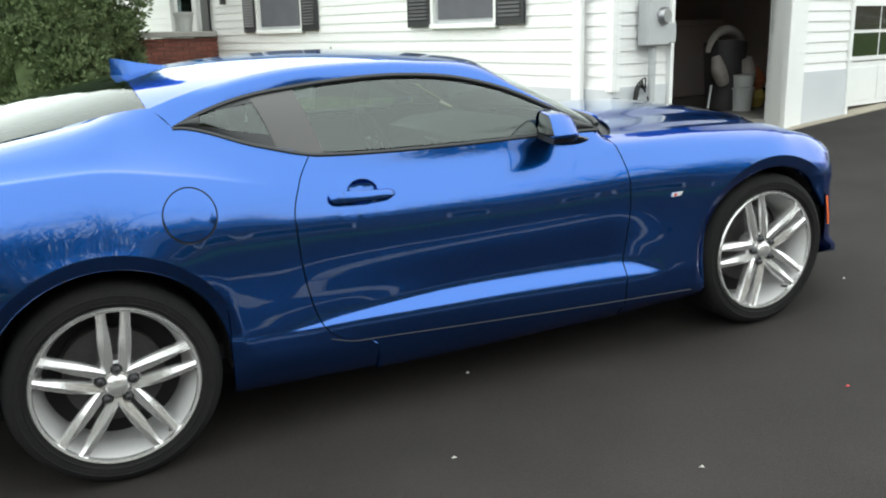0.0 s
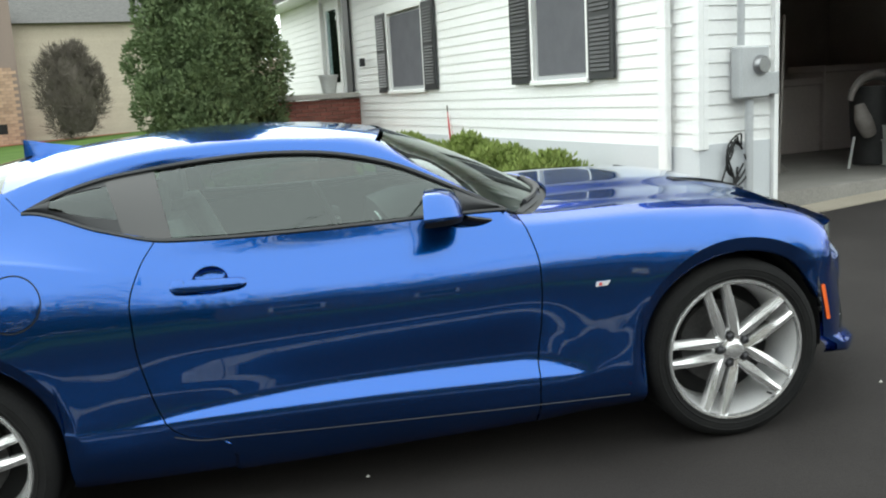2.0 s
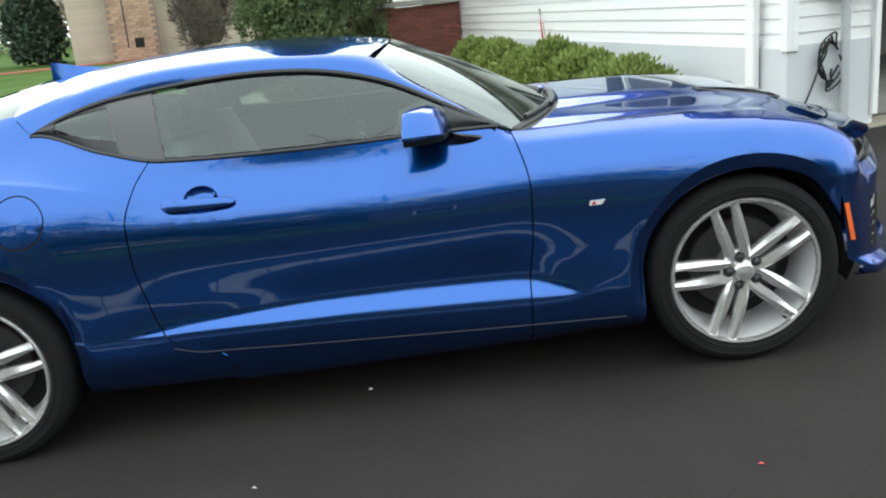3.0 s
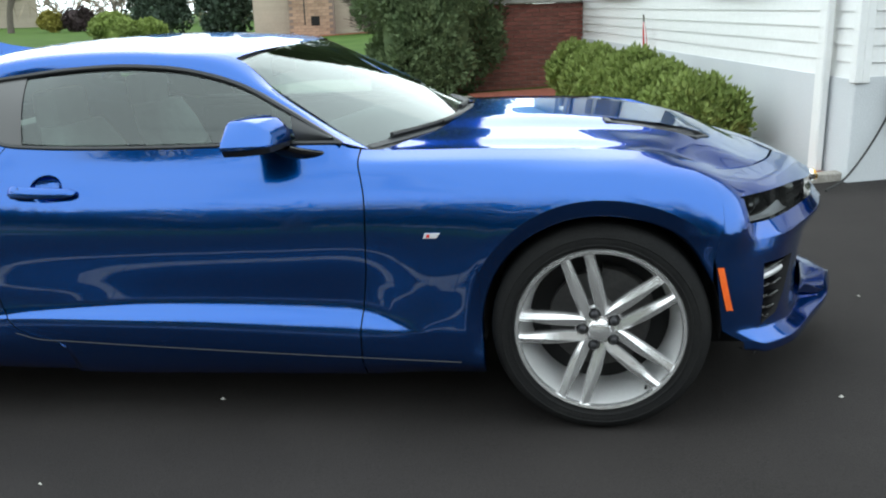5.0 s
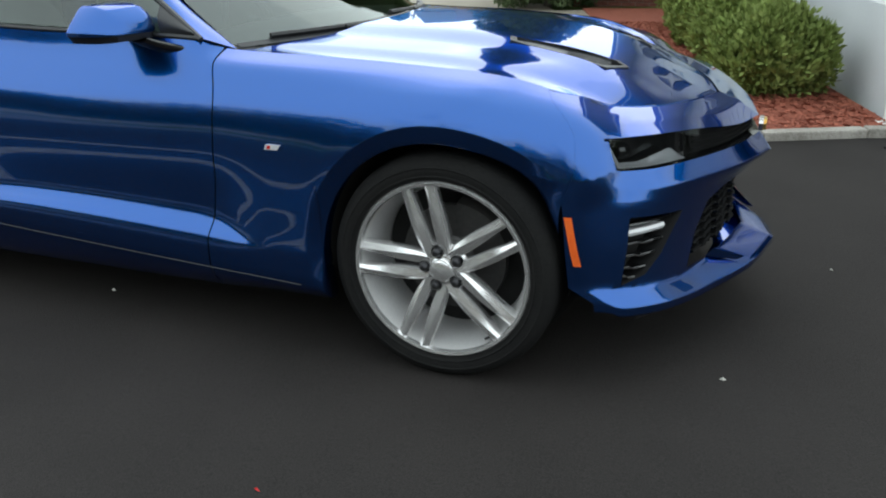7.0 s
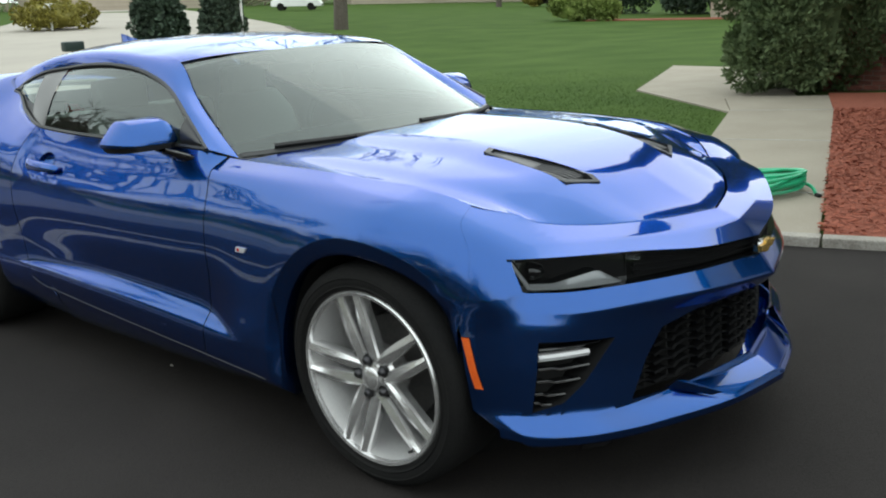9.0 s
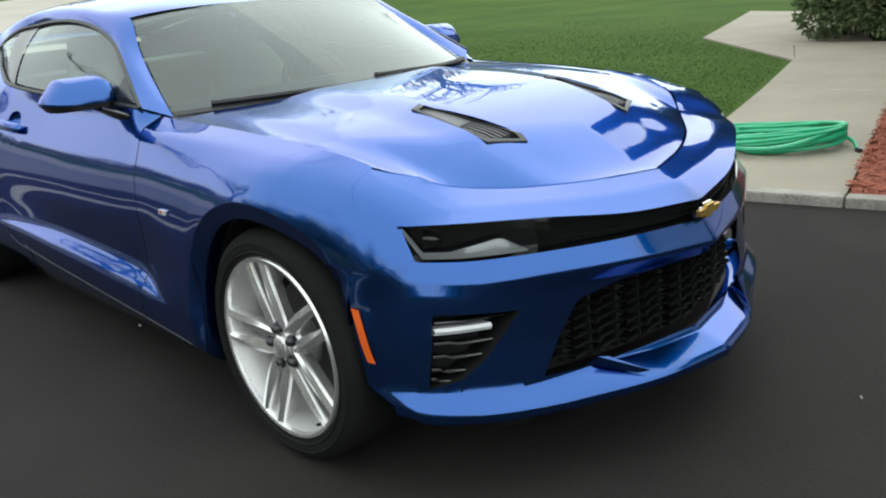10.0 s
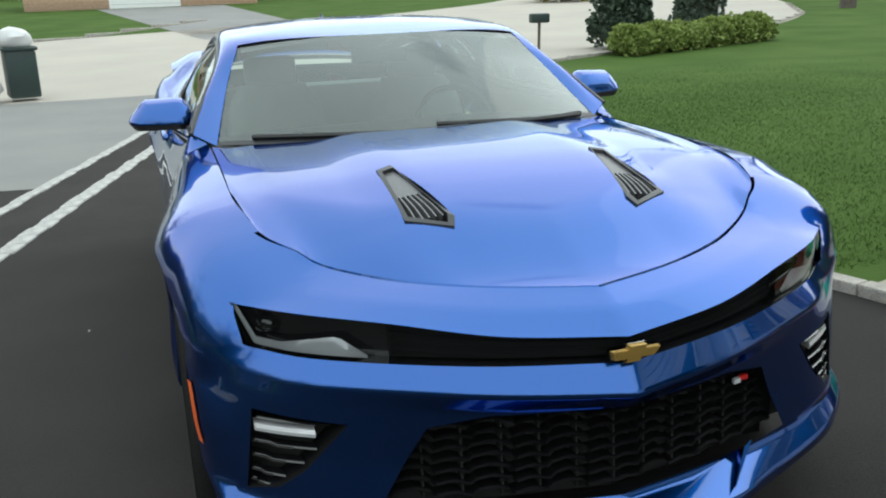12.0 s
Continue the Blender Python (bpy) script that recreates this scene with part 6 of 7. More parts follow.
def shrub(name, x, y, height, radius, mat, label, n=5000, count=90, clump=.22, leaf=.06, seed=1, profile=None, droop=0.0, trunk=True, cat="shrub", blades=3, group="", width=.45):
    rs = np.random.RandomState(seed)
    prof = profile or (lambda u: radius * np.sqrt(np.maximum(0, 1 - (2 * u - 1) ** 2 * .92)) * .9)
    c, off, k = lumps(rs, n, count, lambda u: np.maximum(prof(u) - clump * .7, .02), height - clump * .6)
    sz = rs.uniform(.6, 1.25, count)[k][:, None]
    pts = c + off * clump * sz * rs.uniform(.75, 1.0, (n, 1)) + np.array([0, 0, clump * .4])
    pts[:, 2] = np.maximum(pts[:, 2], .02)
    root = empty(name, Matrix.Translation((x, y, ground_z(x, y) - .02)), label, cat, group)
    outn = off + np.array([0, 0, .25])
    vs, fs = leaves(pts, outn, leaf, seed + 5, blades, droop, width)
    raw("crown", vs, fs, mat, root, soft=0)
    # dark inner boughs keep the crown from being see-through
    inner = []
    hs = np.linspace(0.08, .92, 14)
    for h in hs:
        r = max(float(prof(np.array(h))) * .62, .02)
        for g in np.linspace(0, 2 * math.pi, 20, endpoint=False):
            q = r * (1 + .16 * math.sin(3 * g + 9 * h + seed) + .1 * math.sin(7 * g - 5 * h))
            inner.append((q * math.cos(g), q * math.sin(g), h * height))
    raw("inner_bough", inner, grid_faces(14, 20, False, True) + [tuple(range(260, 280))], mat, root, soft=60)
    if trunk:
        raw("trunk", *tube([(0, 0, -.05), (.02, 0, height * .3), (0, .02, height * .7)], [.07, .05, .02], 8), M_BARK, root)
    return root


cone = lambda r: (lambda u: r * (1 - u) ** .80 * (1 - .35 * np.maximum(0, .18 - u) / .18))
shrub("evergreen_tree", .24, 10.3, 7.6, 1.33, M_YEW, "tall dense dark green conical evergreen beside the stoop", 110000, 210, .40, .08, 2, cone(1.33), cat="tree", width=.19, droop=-.3)
shrub("evergreen_tree", -.15, 12.2, 6.4, .9, M_YEW, "tall dense dark green conical evergreen behind its neighbour", 60000, 130, .38, .08, 3, cone(.92), cat="tree", width=.19, droop=-.3)
# low hedge of box bushes along the house
for k in range(6):
    s_ = 1.15 + k * .80
    p = hp(s_, -.62 - .04 * (k % 2))
    shrub("box_bush", p.x, p.y, .60 + .06 * ((k * 7) % 3), .47, M_HEDGE, "yellow-green bushy box shrub in the mulch bed", 8200, 95, .15, .055, 20 + k, droop=-.85, group="hedge along the house", trunk=False, width=.2)

# folded parasol or flag leaning by the wall
fl = new("furled_flag")
fp = hp(4.36, -.10)
fl.matrix_basis = Matrix.Translation((fp.x, fp.y, ground_z(fp.x, fp.y)))
tagged(fl, "furled red and white flag on a short pole", "flag")
raw("pole", *tube([(.05, -.05, 0), (-.02, .02, 1.08)], .009, 8), M_BARK, fl)
for k in range(6):
    g = 2 * math.pi * k / 6
    raw("fold", *tube([(.014 * math.cos(g) * r + .05 - .07 * z / 1.08, .014 * math.sin(g) * r - .05 + .07 * z / 1.08, z) for r, z in ((.3, 1.0), (1.0, .90), (1.5, .70), (1.9, .45), (1.4, .30))], [.005, .010, .013, .015, .006], 8), M_RED if k % 2 == 0 else M_WHITE, fl)

# garden hose coiled on the walk
# loops that all meet in a tied bunch at one end
hp0, hd_ = np.array((2.58, 3.60)), np.array((-.985, -.17))
hn_ = np.array((-hd_[1], hd_[0]))
rnd = random.Random(8)
pts = []
for k in range(15):
    Lk, Wk = rnd.uniform(.55, 1.05), rnd.uniform(.30, 1.0)
    sk = rnd.uniform(-.30, .30)
    for g in np.linspace(0, 2 * math.pi, 44, endpoint=False):
        u = (1 - math.cos(g)) / 2
        p = hp0 + hd_ * (Lk * u) + hn_ * (Wk / 2 * math.sin(g) * (.65 + .35 * u) + sk * u * (1 - u) * 2)
        lift_ = .012 + .007 * k * (1 - .55 * u) + .05 * (1 - u) ** 3
        pts.append((p[0] + .022 * math.sin(3 * g + k), p[1] + .022 * math.cos(2 * g + 2 * k), ground_z(*p) + .013 + lift_))
tail_ = [(*(hp0 + np.array(o)), ground_z(*hp0) + .013 + z) for o, z in (((-.25, .10), .05), ((-.05, .06), .07), ((.06, .02), .05), ((.12, -.06), .014))]
hose = raw("garden_hose", *join(tube(spline(pts, 1700), .0125, 6), tube(spline(tail_, 20), .0125, 6)), M_HOSE)
tagged(hose, "bright green garden hose coiled loosely on the concrete walk", "hose")
tip = np.array(tail_[-1])
raw("coupling", *tube([tuple(tip), tuple(tip + np.array((.035, -.03, 0)))], .016, 10), M_DARK, hose, "dark coupling")

# ---- garage contents ----
def gput(s, q):
    return HOUSE @ Matrix.Translation((s, q, .45))


gb_ = empty("golf_bag", gput(.95, 3.42), "dark golf bag with a pale hood standing in the garage", "golf bag")
raw("bag_body", *tube([(0, -.02, 0), (.02, 0, .45), (.06, .05, .80)], [.20, .24, .26], 18), M_CABIN, gb_)
arch_ = [(.0, -.02 + .36 * math.cos(g), .66 + .30 * math.sin(g)) for g in np.linspace(-.25, 3.0, 24)]
raw("hood_strap", *tube(arch_, np.concatenate([np.linspace(.03, .055, 8), np.full(8, .055), np.linspace(.05, .03, 8)]), 10), M_TANBAG, gb_, "pale grey hood")
raw("pocket", *tube(spline([(-.10, -.36, .66), (-.14, -.34, .50), (-.14, -.24, .34)], 10), [.05, .06, .07, .08, .09, .09, .09, .085, .08, .07], 12), M_TANBAG, gb_, "pale side pouch")
raw("towel", *tube([(-.16, .10, .62), (-.18, .14, .46), (-.18, .16, .34)], [.10, .13, .11], 12), M_TANBAG, gb_, "pale cloth hanging")
raw("leg", *tube([(-.10, -.42, .32), (-.16, -.56, 0)], .014, 6), M_BUCKET, gb_, "white stand leg")
bk = empty("bucket", gput(.72, 3.44), "stacked white plastic buckets on the garage floor", "bucket")
raw("pail", *lathe([(.001, 0), (.115, 0), (.135, .26), (.15, .26), (.15, .28), (.001, .285)], 28, "z"), M_BUCKET, bk)
raw("upper_pail", *lathe([(.001, .285), (.125, .285), (.14, .42), (.15, .43), (.001, .44)], 28, "z"), M_BUCKET, bk)
for q, z, mat, nm, lb in ((3.84, .34, M_ORANGE, "orange_ball", "orange ball among garage clutter"), (3.86, .13, M_YELLOW, "yellow_jug", "yellow plastic jug on the garage floor")):
    tagged(raw(nm, *lathe([(.001, -.13), (.07, -.11), (.12, 0), (.08, .10), (.03, .14), (.03, .17), (.001, .17)], 18, "z"), mat, matrix=gput(.80, q) @ Matrix.Translation((0, 0, z))), lb, "jug")
for k, (qa, qb, hh) in enumerate(((2.0, 3.1, 1.1), (3.16, 4.4, .95), (4.46, 5.6, 1.1))):
    bx = empty("storage_box", gput(0, 0), "dim lidded storage box at the back of the garage", "box", "boxes in the garage")
    part("carton", box_bm(2.6, qa, 0, 3.2, qb, hh - .09, .015), M_GARAGE, bx)
    part("lid", box_bm(2.58, qa - .02, hh - .088, 3.22, qb + .02, hh, .012), M_GARAGE, bx)
rake = raw("rake", *join(tube([(.95, 2.15, 0), (.80, 2.05, 1.6)], .014, 6), *[tube([(.95, 2.15, .12), (.96, 2.0 + .06 * k, -.0)], .005, 4) for k in range(6)]), M_TANBAG, matrix=gput(.1, 0))
tagged(rake, "pale wooden rake leaning in the garage", "rake")

# ---- far surroundings ----
def far_house(name, m, w, d, h, rise, mat, label, garage=False, windows=True):
    root = empty(name, m, label, "house")
    part("wall", box_bm(-w / 2, 0, -.6, w / 2, d, h), mat, root, soft=0)
    rv_ = [(-w / 2 - .5, -.5, h), (w / 2 + .5, -.5, h), (w / 2 + .5, d + .5, h), (-w / 2 - .5, d + .5, h), (-w / 2 - .5, d / 2, h + rise), (w / 2 + .5, d / 2, h + rise)]
    raw("roof", rv_, [(0, 1, 5, 4), (2, 3, 4, 5), (0, 4, 3), (1, 2, 5), (3, 2, 1, 0)], M_ROOF, root, soft=0)
    k = int(w // 3) if windows else 0
    for i in range(k):
        x = -w / 2 + w * (i + .5) / k
        if garage and abs(x) < 2.4:
            continue
        win = part("window", box_bm(x - .5, -.04, .9, x + .5, .02, 2.2), M_WHITE, root, soft=0)
        part("pane", box_bm(x - .42, -.06, .98, x + .42, -.035, 2.12), M_GLOSSBLACK, win, soft=0)
    if garage:
        gd = part("garage_door", box_bm(-2.45, -.06, -.4, 2.45, .02, 2.05), M_WHITE, root, "pale closed double garage door", soft=0)
        for z in (.2, .8, 1.4):
            part("groove", box_bm(-2.4, -.068, z, 2.4, -.058, z + .03), M_METER, gd, soft=0)
    n = int(h / .22)
    for i in range(n):
        part("board", box_bm(-w / 2 - .02, -.018, i * .22, w / 2 + .02, .0, i * .22 + .205), mat, root, soft=0)
    return root


def facing(x, y, deg, z=None):
    return Matrix.Translation((x, y, ground_z(x, y) if z is None else z)) @ Matrix.Rotation(radians(deg), 4, "Z")


nb = far_house("neighbour_house", facing(-10.2, 46.4, 15), 12, 9, 6.0, 2.5, M_TAN, "tan clapboard house with a wide brick chimney beyond the lawn", windows=False)
ch = new("chimney")
ch.parent = nb
ch.matrix_basis = Matrix.Translation((-2.75, -1.0, 0))
tagged(ch, "wide tan brick chimney")
part("chimney_shaft", box_bm(-1.25, 0, -.4, 1.25, 1.0, 7.5), M_MORTAR, ch, soft=0)
bk2 = bpy.data.meshes.new("brick")
bmx = box_bm(-.19, -.02, -.075, .19, .02, .075)
bmx.to_mesh(bk2)
bmx.free()
bk2.materials.append(M_TANBRICK)
for r in range(24):
    for k in range(6):
        x = -1.04 + k * .40 + (.2 if r % 2 else 0)
        if x > 1.1:
            continue
        ob = new("brick", bk2)
        ob.parent = ch
        ob.matrix_basis = Matrix.Translation((x, -.012, -.1 + r * .165))
part("ash_door", box_bm(-.05, -.05, .45, .42, -.03, .95), M_DARK, ch, soft=0)
part("flue_pipe", box_bm(-.42, -.06, .5, -.36, -.03, 5), M_SHUTTER, ch, soft=0)
far_house("far_house", facing(-64, -1.2, 93), 16, 9, 3.2, 3.0, M_TANBRICK, "low brick house with a pale garage door across the road", True)
far_house("far_house", facing(-84, 50, 70), 18, 9, 3.0, 2.0, M_TAN, "low pale house across the road", windows=False)
# out-of-view house, added and kept dark to shape what the car's side mirrors
far_house("neighbour_house", facing(7.5, -20.5, 180), 15, 9, 4.0, 2.2, M_BROWNBRICK, "unseen brown brick house added as a dark reflection for the car's side")
far_house("far_house", facing(-66, 82, 55), 22, 10, 5.5, 3.0, M_TAN, "pale house far down the road", windows=False)
slab("far_driveway", [(-29.7, 1.0), (-29.7, 6.5), (-63, 4.2), (-63, -4.5)], M_OLDASPHALT, "grey asphalt driveway across the road", "driveway", -.02, .05, step=3)


def bare_tree(name, x, y, height, seed, label, spread=.55, thick=.16, z=None, levels=5, taper=.55):
    rs = random.Random(seed)
    pieces = []

    def grow(p, d, L, r, lev):
        q = [p]
        for k in range(4):
            d = (d + Vector((rs.gauss(0, .10), rs.gauss(0, .10), rs.gauss(.02, .06)))).normalized()
            p = p + d * (L / 4)
            q.append(p)
        pieces.append(tube([tuple(v_) for v_ in q], np.linspace(r, r * .62, 5), 6 if lev < 3 else 4, caps=False))
        if lev < levels:
            for k in range(3 if lev < 2 else rs.choice((2, 3))):
                a = rs.uniform(0, 6.28)
                nd = (d + Vector((math.cos(a), math.sin(a), rs.uniform(-.1, .35))) * spread * rs.uniform(.7, 1.4)).normalized()
                st = q[rs.choice((2, 3, 4))]
                grow(Vector(st), nd, L * rs.uniform(.62, .82), r * taper, lev + 1)
    root = empty(name, Matrix.Translation((x, y, ground_z(x, y) if z is None else z)), label, "tree")
    grow(Vector((0, 0, -.2)), Vector((0, 0, 1)), height * .32, thick, 0)
    raw("trunk", *pieces[0], M_BARK, root)
    raw("branch_work", *join(*pieces[1:]), M_BARK, root)
    return root


bare_tree("bare_tree", -47, 67.6, 12, 4, "leafless tree beyond the far lawn", thick=.3)
bare_tree("bare_tree", -29.5, 30.0, 22, 52, "tall leafless tree where the lawn meets the road", .66, .40, levels=6, taper=.63)
bare_tree("bare_tree", -20, 62, 10, 9, "leafless tree beside the far lawn")
bare_tree("bare_tree", -36, 66, 9, 12, "leafless tree beside the far lawn")
bare_tree("bare_tree", -2.0, -11.0, 11, 21, "leafless spreading tree on the neighbour's side", .7, .24, levels=6)
bare_tree("bare_tree", -12.9, -8.7, 14, 17, "leafless spreading tree at the edge of the neighbour's drive", .7, .30, levels=6, taper=.62)
bare_tree("bare_tree", 10.5, -10.5, 10, 33, "leafless spreading tree on the neighbour's side", .7, .22, levels=6)

# belt of leafless woods round the place, its haze put into the pale twig colour
rs = np.random.RandomState(77)
n, count = 60000, 1100
a = rs.uniform(0, 2 * math.pi, count)
rr = rs.uniform(105, 150, count)
cc = np.stack([rr * np.cos(a), rr * np.sin(a), rs.uniform(0, 1, count) ** 1.5 * (11 + 4 * np.sin(3 * a) + 2 * np.sin(11 * a)) + 1.0], 1)
k = rs.randint(0, count, n)
off = rs.normal(0, 1, (n, 3))
off /= np.linalg.norm(off, axis=1)[:, None]
pts = cc[k] + off * np.array([4.0, 4.0, 2.2]) * rs.uniform(.3, 1, (n, 1))
tagged(raw("far_woods", *leaves(pts, off + np.array([0, 0, .8]), 3.2, 78, 2, 0, .035), M_TWIG, soft=0), "hazy belt of leafless woods in the distance", "woods", kind="stuff")
rs = np.random.RandomState(79)
n, count = 30000, 420
cc = np.stack([rs.uniform(-45, 55, count), rs.uniform(-40, -29, count), rs.uniform(0, 1, count) ** 1.3 * 9 + .6], 1)
k = rs.randint(0, count, n)
off = rs.normal(0, 1, (n, 3))
off /= np.linalg.norm(off, axis=1)[:, None]
pts = cc[k] + off * np.array([2.2, 2.2, 1.6]) * rs.uniform(.3, 1, (n, 1))
tagged(raw("tree_belt", *leaves(pts, off + np.array([0, 0, .8]), 1.8, 80, 2, 0, .04), M_BARK, soft=0), "leafless tree belt behind the unseen brown brick house", "woods", kind="stuff")
shrub("spruce_tree", -25.6, 52.5, 7.5, 2.4, M_SPRUCE, "tall blue-green spruce by the far lawn", 7000, 240, .5, .22, 41, cone(2.4), cat="tree")
shrub("spruce_tree", -20.3, 51.0, 8.0, 2.0, M_SPRUCE, "tall blue-green spruce by the far lawn", 7000, 240, .5, .22, 42, cone(2.0), cat="tree")
shrub("bare_bush", -8.2, 41.5, 4.2, 1.7, M_BARK, "twiggy leafless bush against the tan house", 5000, 120, .45, .35, 43, trunk=False, droop=-.8, width=.04)
for k, (x, y, h, r, mat, lb) in enumerate(((-44, 69, 1.6, 1.2, M_GOLDBUSH, "golden rounded bush"), (-42, 70, 2.0, 1.5, M_PLUM, "dark plum bush"), (-35.5, 64, 1.5, 1.3, M_HEDGE, "rounded green bush"), (-28.6, 55.5, 1.3, 1.4, M_HEDGE, "rounded green bush"))):
    shrub("garden_bush", x, y, h, r, mat, lb + " at the edge of the far lawn", 2200, 60, .3, .16, 50 + k, trunk=False)
# planting by the road, seen past the roof
shrub("upright_yew", -17.4, 11.5, 3.1, .95, M_SPRUCE, "dark upright yew by the roadside bed", 7000, 200, .24, .12, 61, lambda u: .9 * (1 - u) ** .45, cat="tree")
shrub("upright_yew", -22.3, 17.3, 3.4, 1.1, M_SPRUCE, "dark upright yew by the roadside bed", 7000, 200, .24, .12, 62, lambda u: .9 * (1 - u) ** .45, cat="tree")
for k in range(6):
    shrub("low_bush", -15.6 - .35 * k, 10.9 + 1.0 * k, .62, .66, M_HEDGE, "clipped green bush in the roadside bed", 2200, 60, .18, .09, 70 + k, trunk=False, group="roadside bushes")
slab("roadside_bed", [(-15.6, 10.9), (-15.7, 11.6), (-17.4, 16.4), (-22.4, 19.0), (-17.9, 13.2), (-16.6, 11.0)], M_MULCH, "red mulch round the roadside bushes", "mulch", .0, .06)
post = empty("lamp_post", facing(-21.6, 17.6, 0), "slim white post with a lantern in the roadside bed", "post")
raw("pole", *tube([(0, 0, 0), (0, 0, 2.3)], .045, 10), M_WHITE, post)
part("lantern", box_bm(-.09, -.09, 2.3, .09, .09, 2.6, .02), M_WHITE, post)
mbx = empty("mailbox", facing(-18.4, 9.5, 0), "dark mailbox on a post at the roadside", "mailbox")
raw("post", *tube([(0, 0, 0), (0, 0, .72)], .045, 8), M_BARK, mbx)
part("box", box_bm(-.12, -.28, .72, .12, .28, .98, .05, seg=2), M_BIN, mbx)
mb2 = empty("mailbox", facing(-46, 23, 0), "white mailbox on a white post across the road", "mailbox")
raw("post", *tube([(0, 0, 0), (0, 0, 1.3)], .06, 8), M_WHITE, mb2)
part("box", box_bm(-.14, -.3, 1.2, .14, .3, 1.5, .04, seg=2), M_WHITE, mb2)
shrub("golden_bush", -47, 23.8, 1.6, 2.6, M_GOLDBUSH, "golden bush round the white mailbox", 2200, 60, .26, .14, 80, trunk=False)
for k, (x, y, h, r) in enumerate(((-21.5, 39.5, 1.4, 1.3), (-20.0, 40.2, 1.1, 1.0))):
    shrub("garden_bush", x, y, h, r, M_HEDGE, "rounded bush in the bed behind the lawn", 2600, 70, .26, .13, 90 + k, trunk=False, group="bushes behind the lawn")
slab("far_bed", [(-22, 40.4), (-20.6, 39.4), (-12.5, 43.2), (-6.5, 45.6), (-6.5, 46.4), (-14, 45.4)], M_MULCH, "brown mulch bed behind the lawn", "mulch", .0, .05)

# wheelie bin with bags at the neighbour's kerb
bn = empty("wheelie_bin", facing(-14.1, -3.45, 15), "dark green wheelie bin with a white bag on its lid", "bin")
part("tub", box_bm(-.28, -.28, .05, .28, .28, .95, .04, seg=2), M_BIN, bn)
part("lid", box_bm(-.31, -.32, .95, .31, .32, 1.02, .02), M_BIN, bn)
rs_ = np.random.RandomState(5)
for nm, x, y, z, r, lb in (("rubbish_bag", -14.1, -3.5, 1.16, .33, "white rubbish bag lying on the bin"), ("rubbish_bag", -13.8, -4.15, .30, .36, "white rubbish bag beside the bin")):
    bm = bmesh.new()
    bmesh.ops.create_icosphere(bm, subdivisions=3, radius=r)
    for v_ in bm.verts:
        v_.co *= 1 + .16 * noise.noise(v_.co * 6)
        v_.co.z *= .7
        v_.co.x *= 1.15
    ob = part(nm, bm, M_BAG, matrix=Matrix.Translation((x, y, ground_z(x, y) + z)))
    tagged(ob, lb, "bag")

# parked white car far across
pc = empty("parked_car", facing(-58, 52, 40), "white car parked across the road", "car")
body = []
for x, z, w in ((-2.2, .8, .8), (-1.9, .98, .85), (-1.2, 1.02, .86), (-.7, 1.42, .68), (.6, 1.45, .68), (1.2, 1.0, .86), (2.1, .85, .84), (2.3, .55, .75)):
    body += [(x, -w, .35), (x, -w, min(z, .9)), (x, -w * .92, z), (x, w * .92, z), (x, w, min(z, .9)), (x, w, .35)]
raw("body", body, grid_faces(8, 6, False), M_WHITE, pc)
for x in (-1.35, 1.35):
    for y in (-.8, .8):
        raw("wheel", *lathe([(.001, -.08), (.32, -.08), (.33, 0), (.32, .08), (.001, .08)], 20), M_RUBBER, pc, matrix=Matrix.Translation((x, y, .33)))

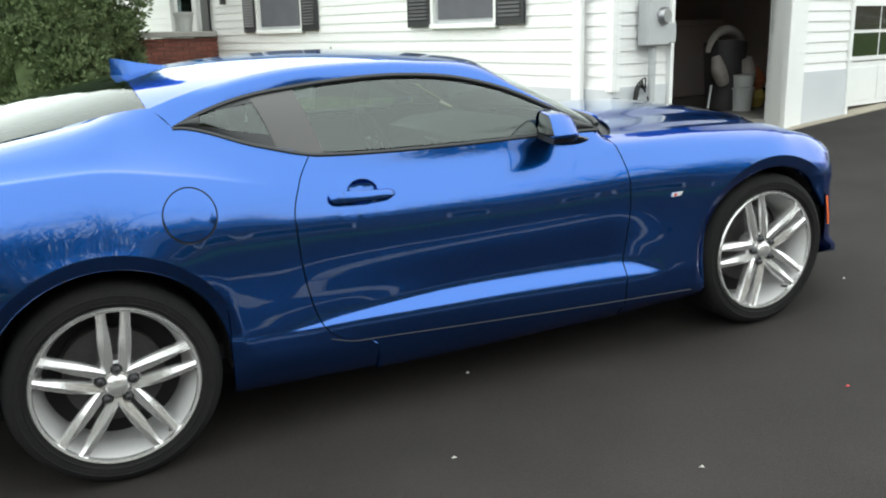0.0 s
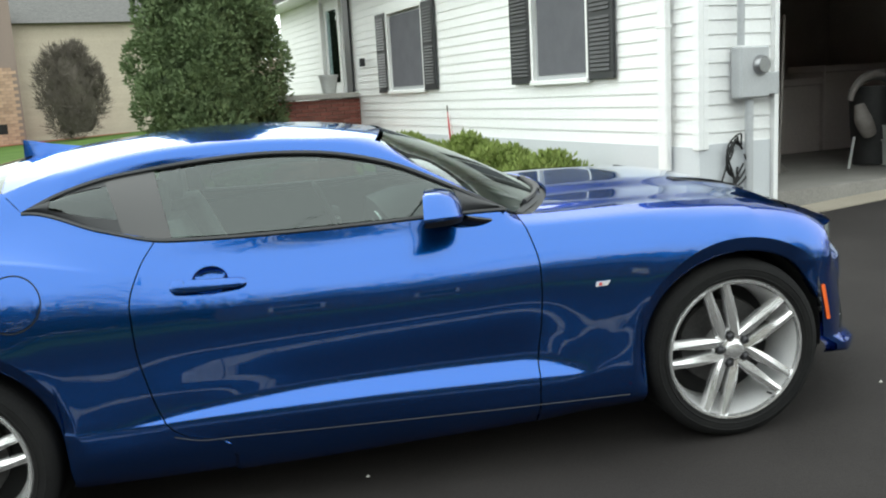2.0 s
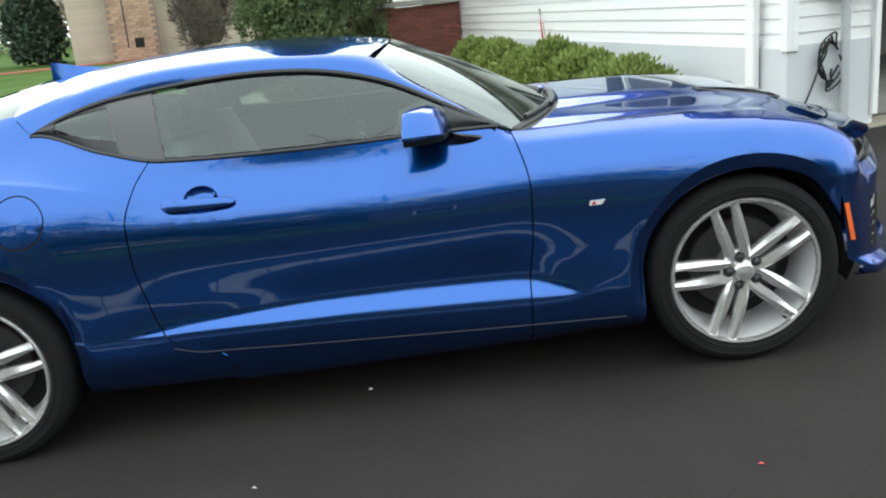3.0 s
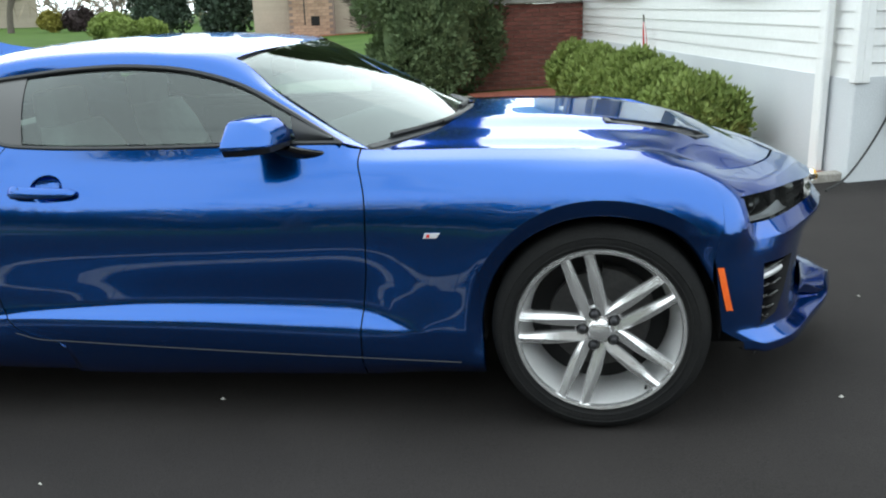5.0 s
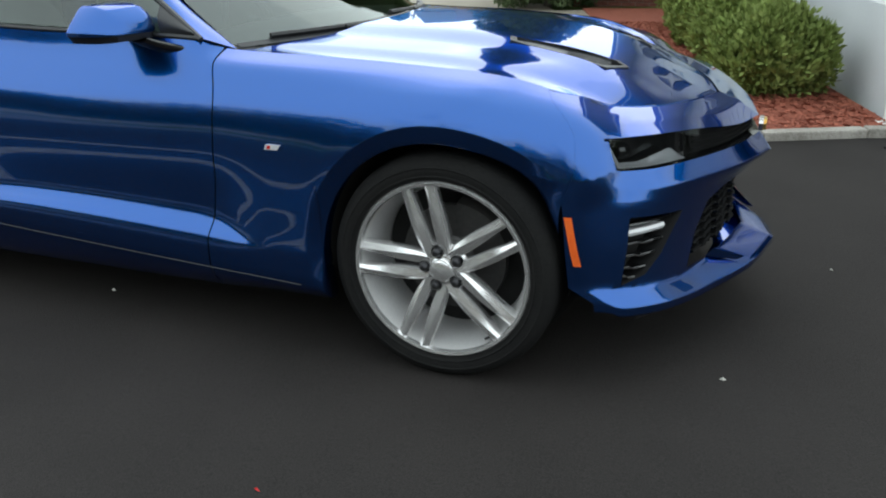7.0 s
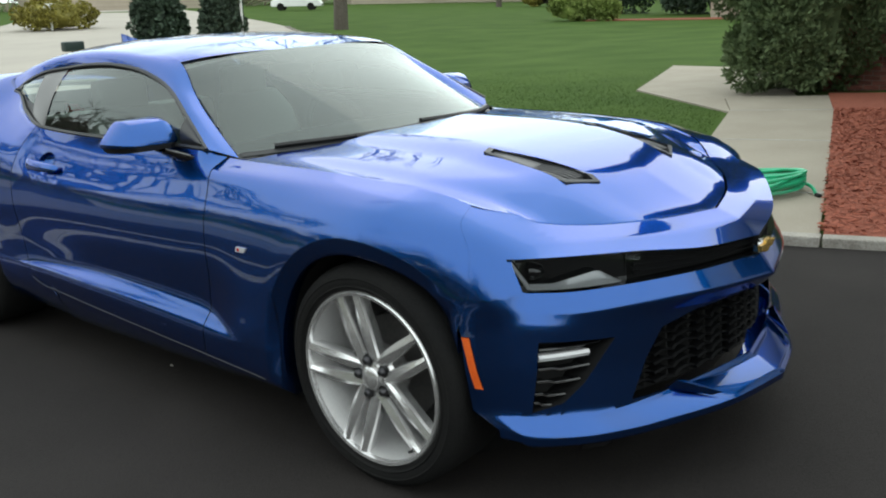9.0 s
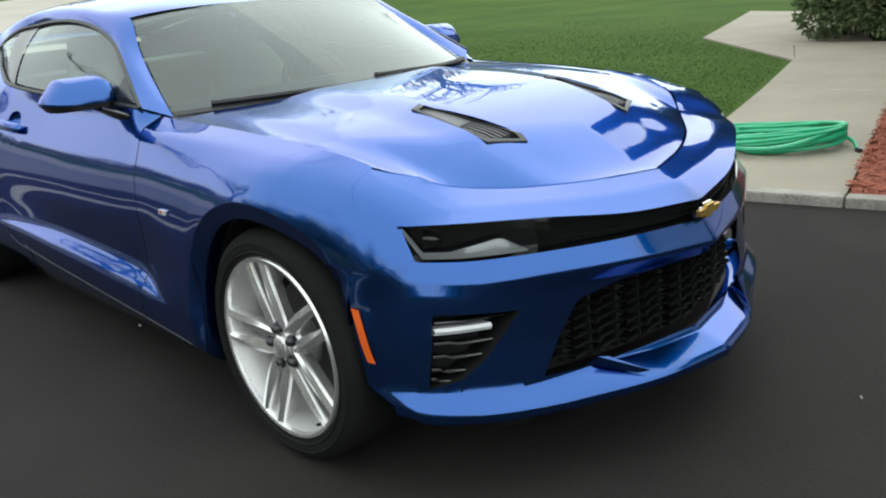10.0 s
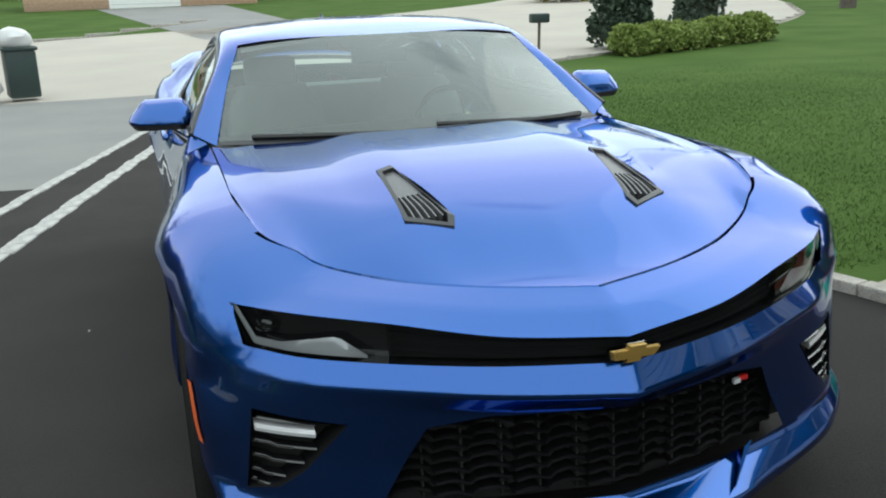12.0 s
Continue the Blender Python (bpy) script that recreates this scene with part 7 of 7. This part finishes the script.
# ---- grass blades near the drive ----
rs = np.random.RandomState(12)
n = 190000
gxp = rs.uniform(-12.5, 1.6, n)
gyp = 2.2 + 14 * rs.uniform(0, 1, n) ** 1.6 - .14 * (gxp - 1.5)
left = np.interp(gyp, [2.16, 3.42, 5.70, 7.85], [1.9, 1.58, .92, .24])
keep = (gxp < left - .02) & (rs.uniform(0, 1, n) < np.clip((14.5 - gyp) / 8, 0, 1)) & (rs.uniform(0, 1, n) < np.clip((gxp + 12.5) / 7, 0, 1))
keep &= ~((gyp > 7.6) & (gxp > np.interp(gyp, [7.9, 10.2, 14.7], [.3, -2.2, -3.7])) & (gyp < 14.7))
gxp, gyp = gxp[keep], gyp[keep]
n = len(gxp)
gzp = np.array([ground_z(a, b) for a, b in zip(gxp, gyp)]) - .036
h = rs.uniform(.016, .034, n)
an = rs.uniform(0, 2 * math.pi, n)
lean = rs.normal(0, .022, (n, 2))
w_ = .0035
A = np.stack([gxp - w_ * np.cos(an), gyp - w_ * np.sin(an), gzp], 1)
B = np.stack([gxp + w_ * np.cos(an), gyp + w_ * np.sin(an), gzp], 1)
C = np.stack([gxp + lean[:, 0], gyp + lean[:, 1], gzp + h], 1)
vs = np.stack([A, B, C], 1).reshape(-1, 3)
me = bpy.data.meshes.new("grass_blades")
me.from_pydata([tuple(v_) for v_ in vs.tolist()], [], [(3 * i, 3 * i + 1, 3 * i + 2) for i in range(n)])
tagged(link("grass_blades", me, M_BLADE), "short mown grass blades of the lawn", "grass", kind="stuff")

# scraps on the asphalt
rnd = random.Random(2)
for x, y, mat, lb in ((2.58, -1.60, M_RED, "tiny red scrap on the asphalt"), (1.02, -1.33, M_DEBRIS, "tiny pale leaf scrap on the asphalt"), (3.62, -.65, M_DEBRIS, "tiny pale stone on the asphalt"), (1.38, -.70, M_DEBRIS, "tiny pale stone on the asphalt"), (1.7, -1.8, M_DEBRIS, "tiny pale stone on the asphalt"), (3.95, .38, M_DEBRIS, "tiny pale stone on the asphalt")):
    z = ground_z(x, y)
    L = .011
    a = rnd.uniform(0, 3)
    c, s_ = math.cos(a), math.sin(a)
    vs = [(x + c * L, y + s_ * L, z + .002), (x - s_ * L * .4, y + c * L * .4, z + .006), (x - c * L, y - s_ * L, z + .003), (x + s_ * L * .4, y - c * L * .4, z + .002), (x, y, z + .012)]
    tagged(raw("scrap", vs, [(0, 1, 4), (1, 2, 4), (2, 3, 4), (3, 0, 4)], mat, soft=0), lb, "scrap")
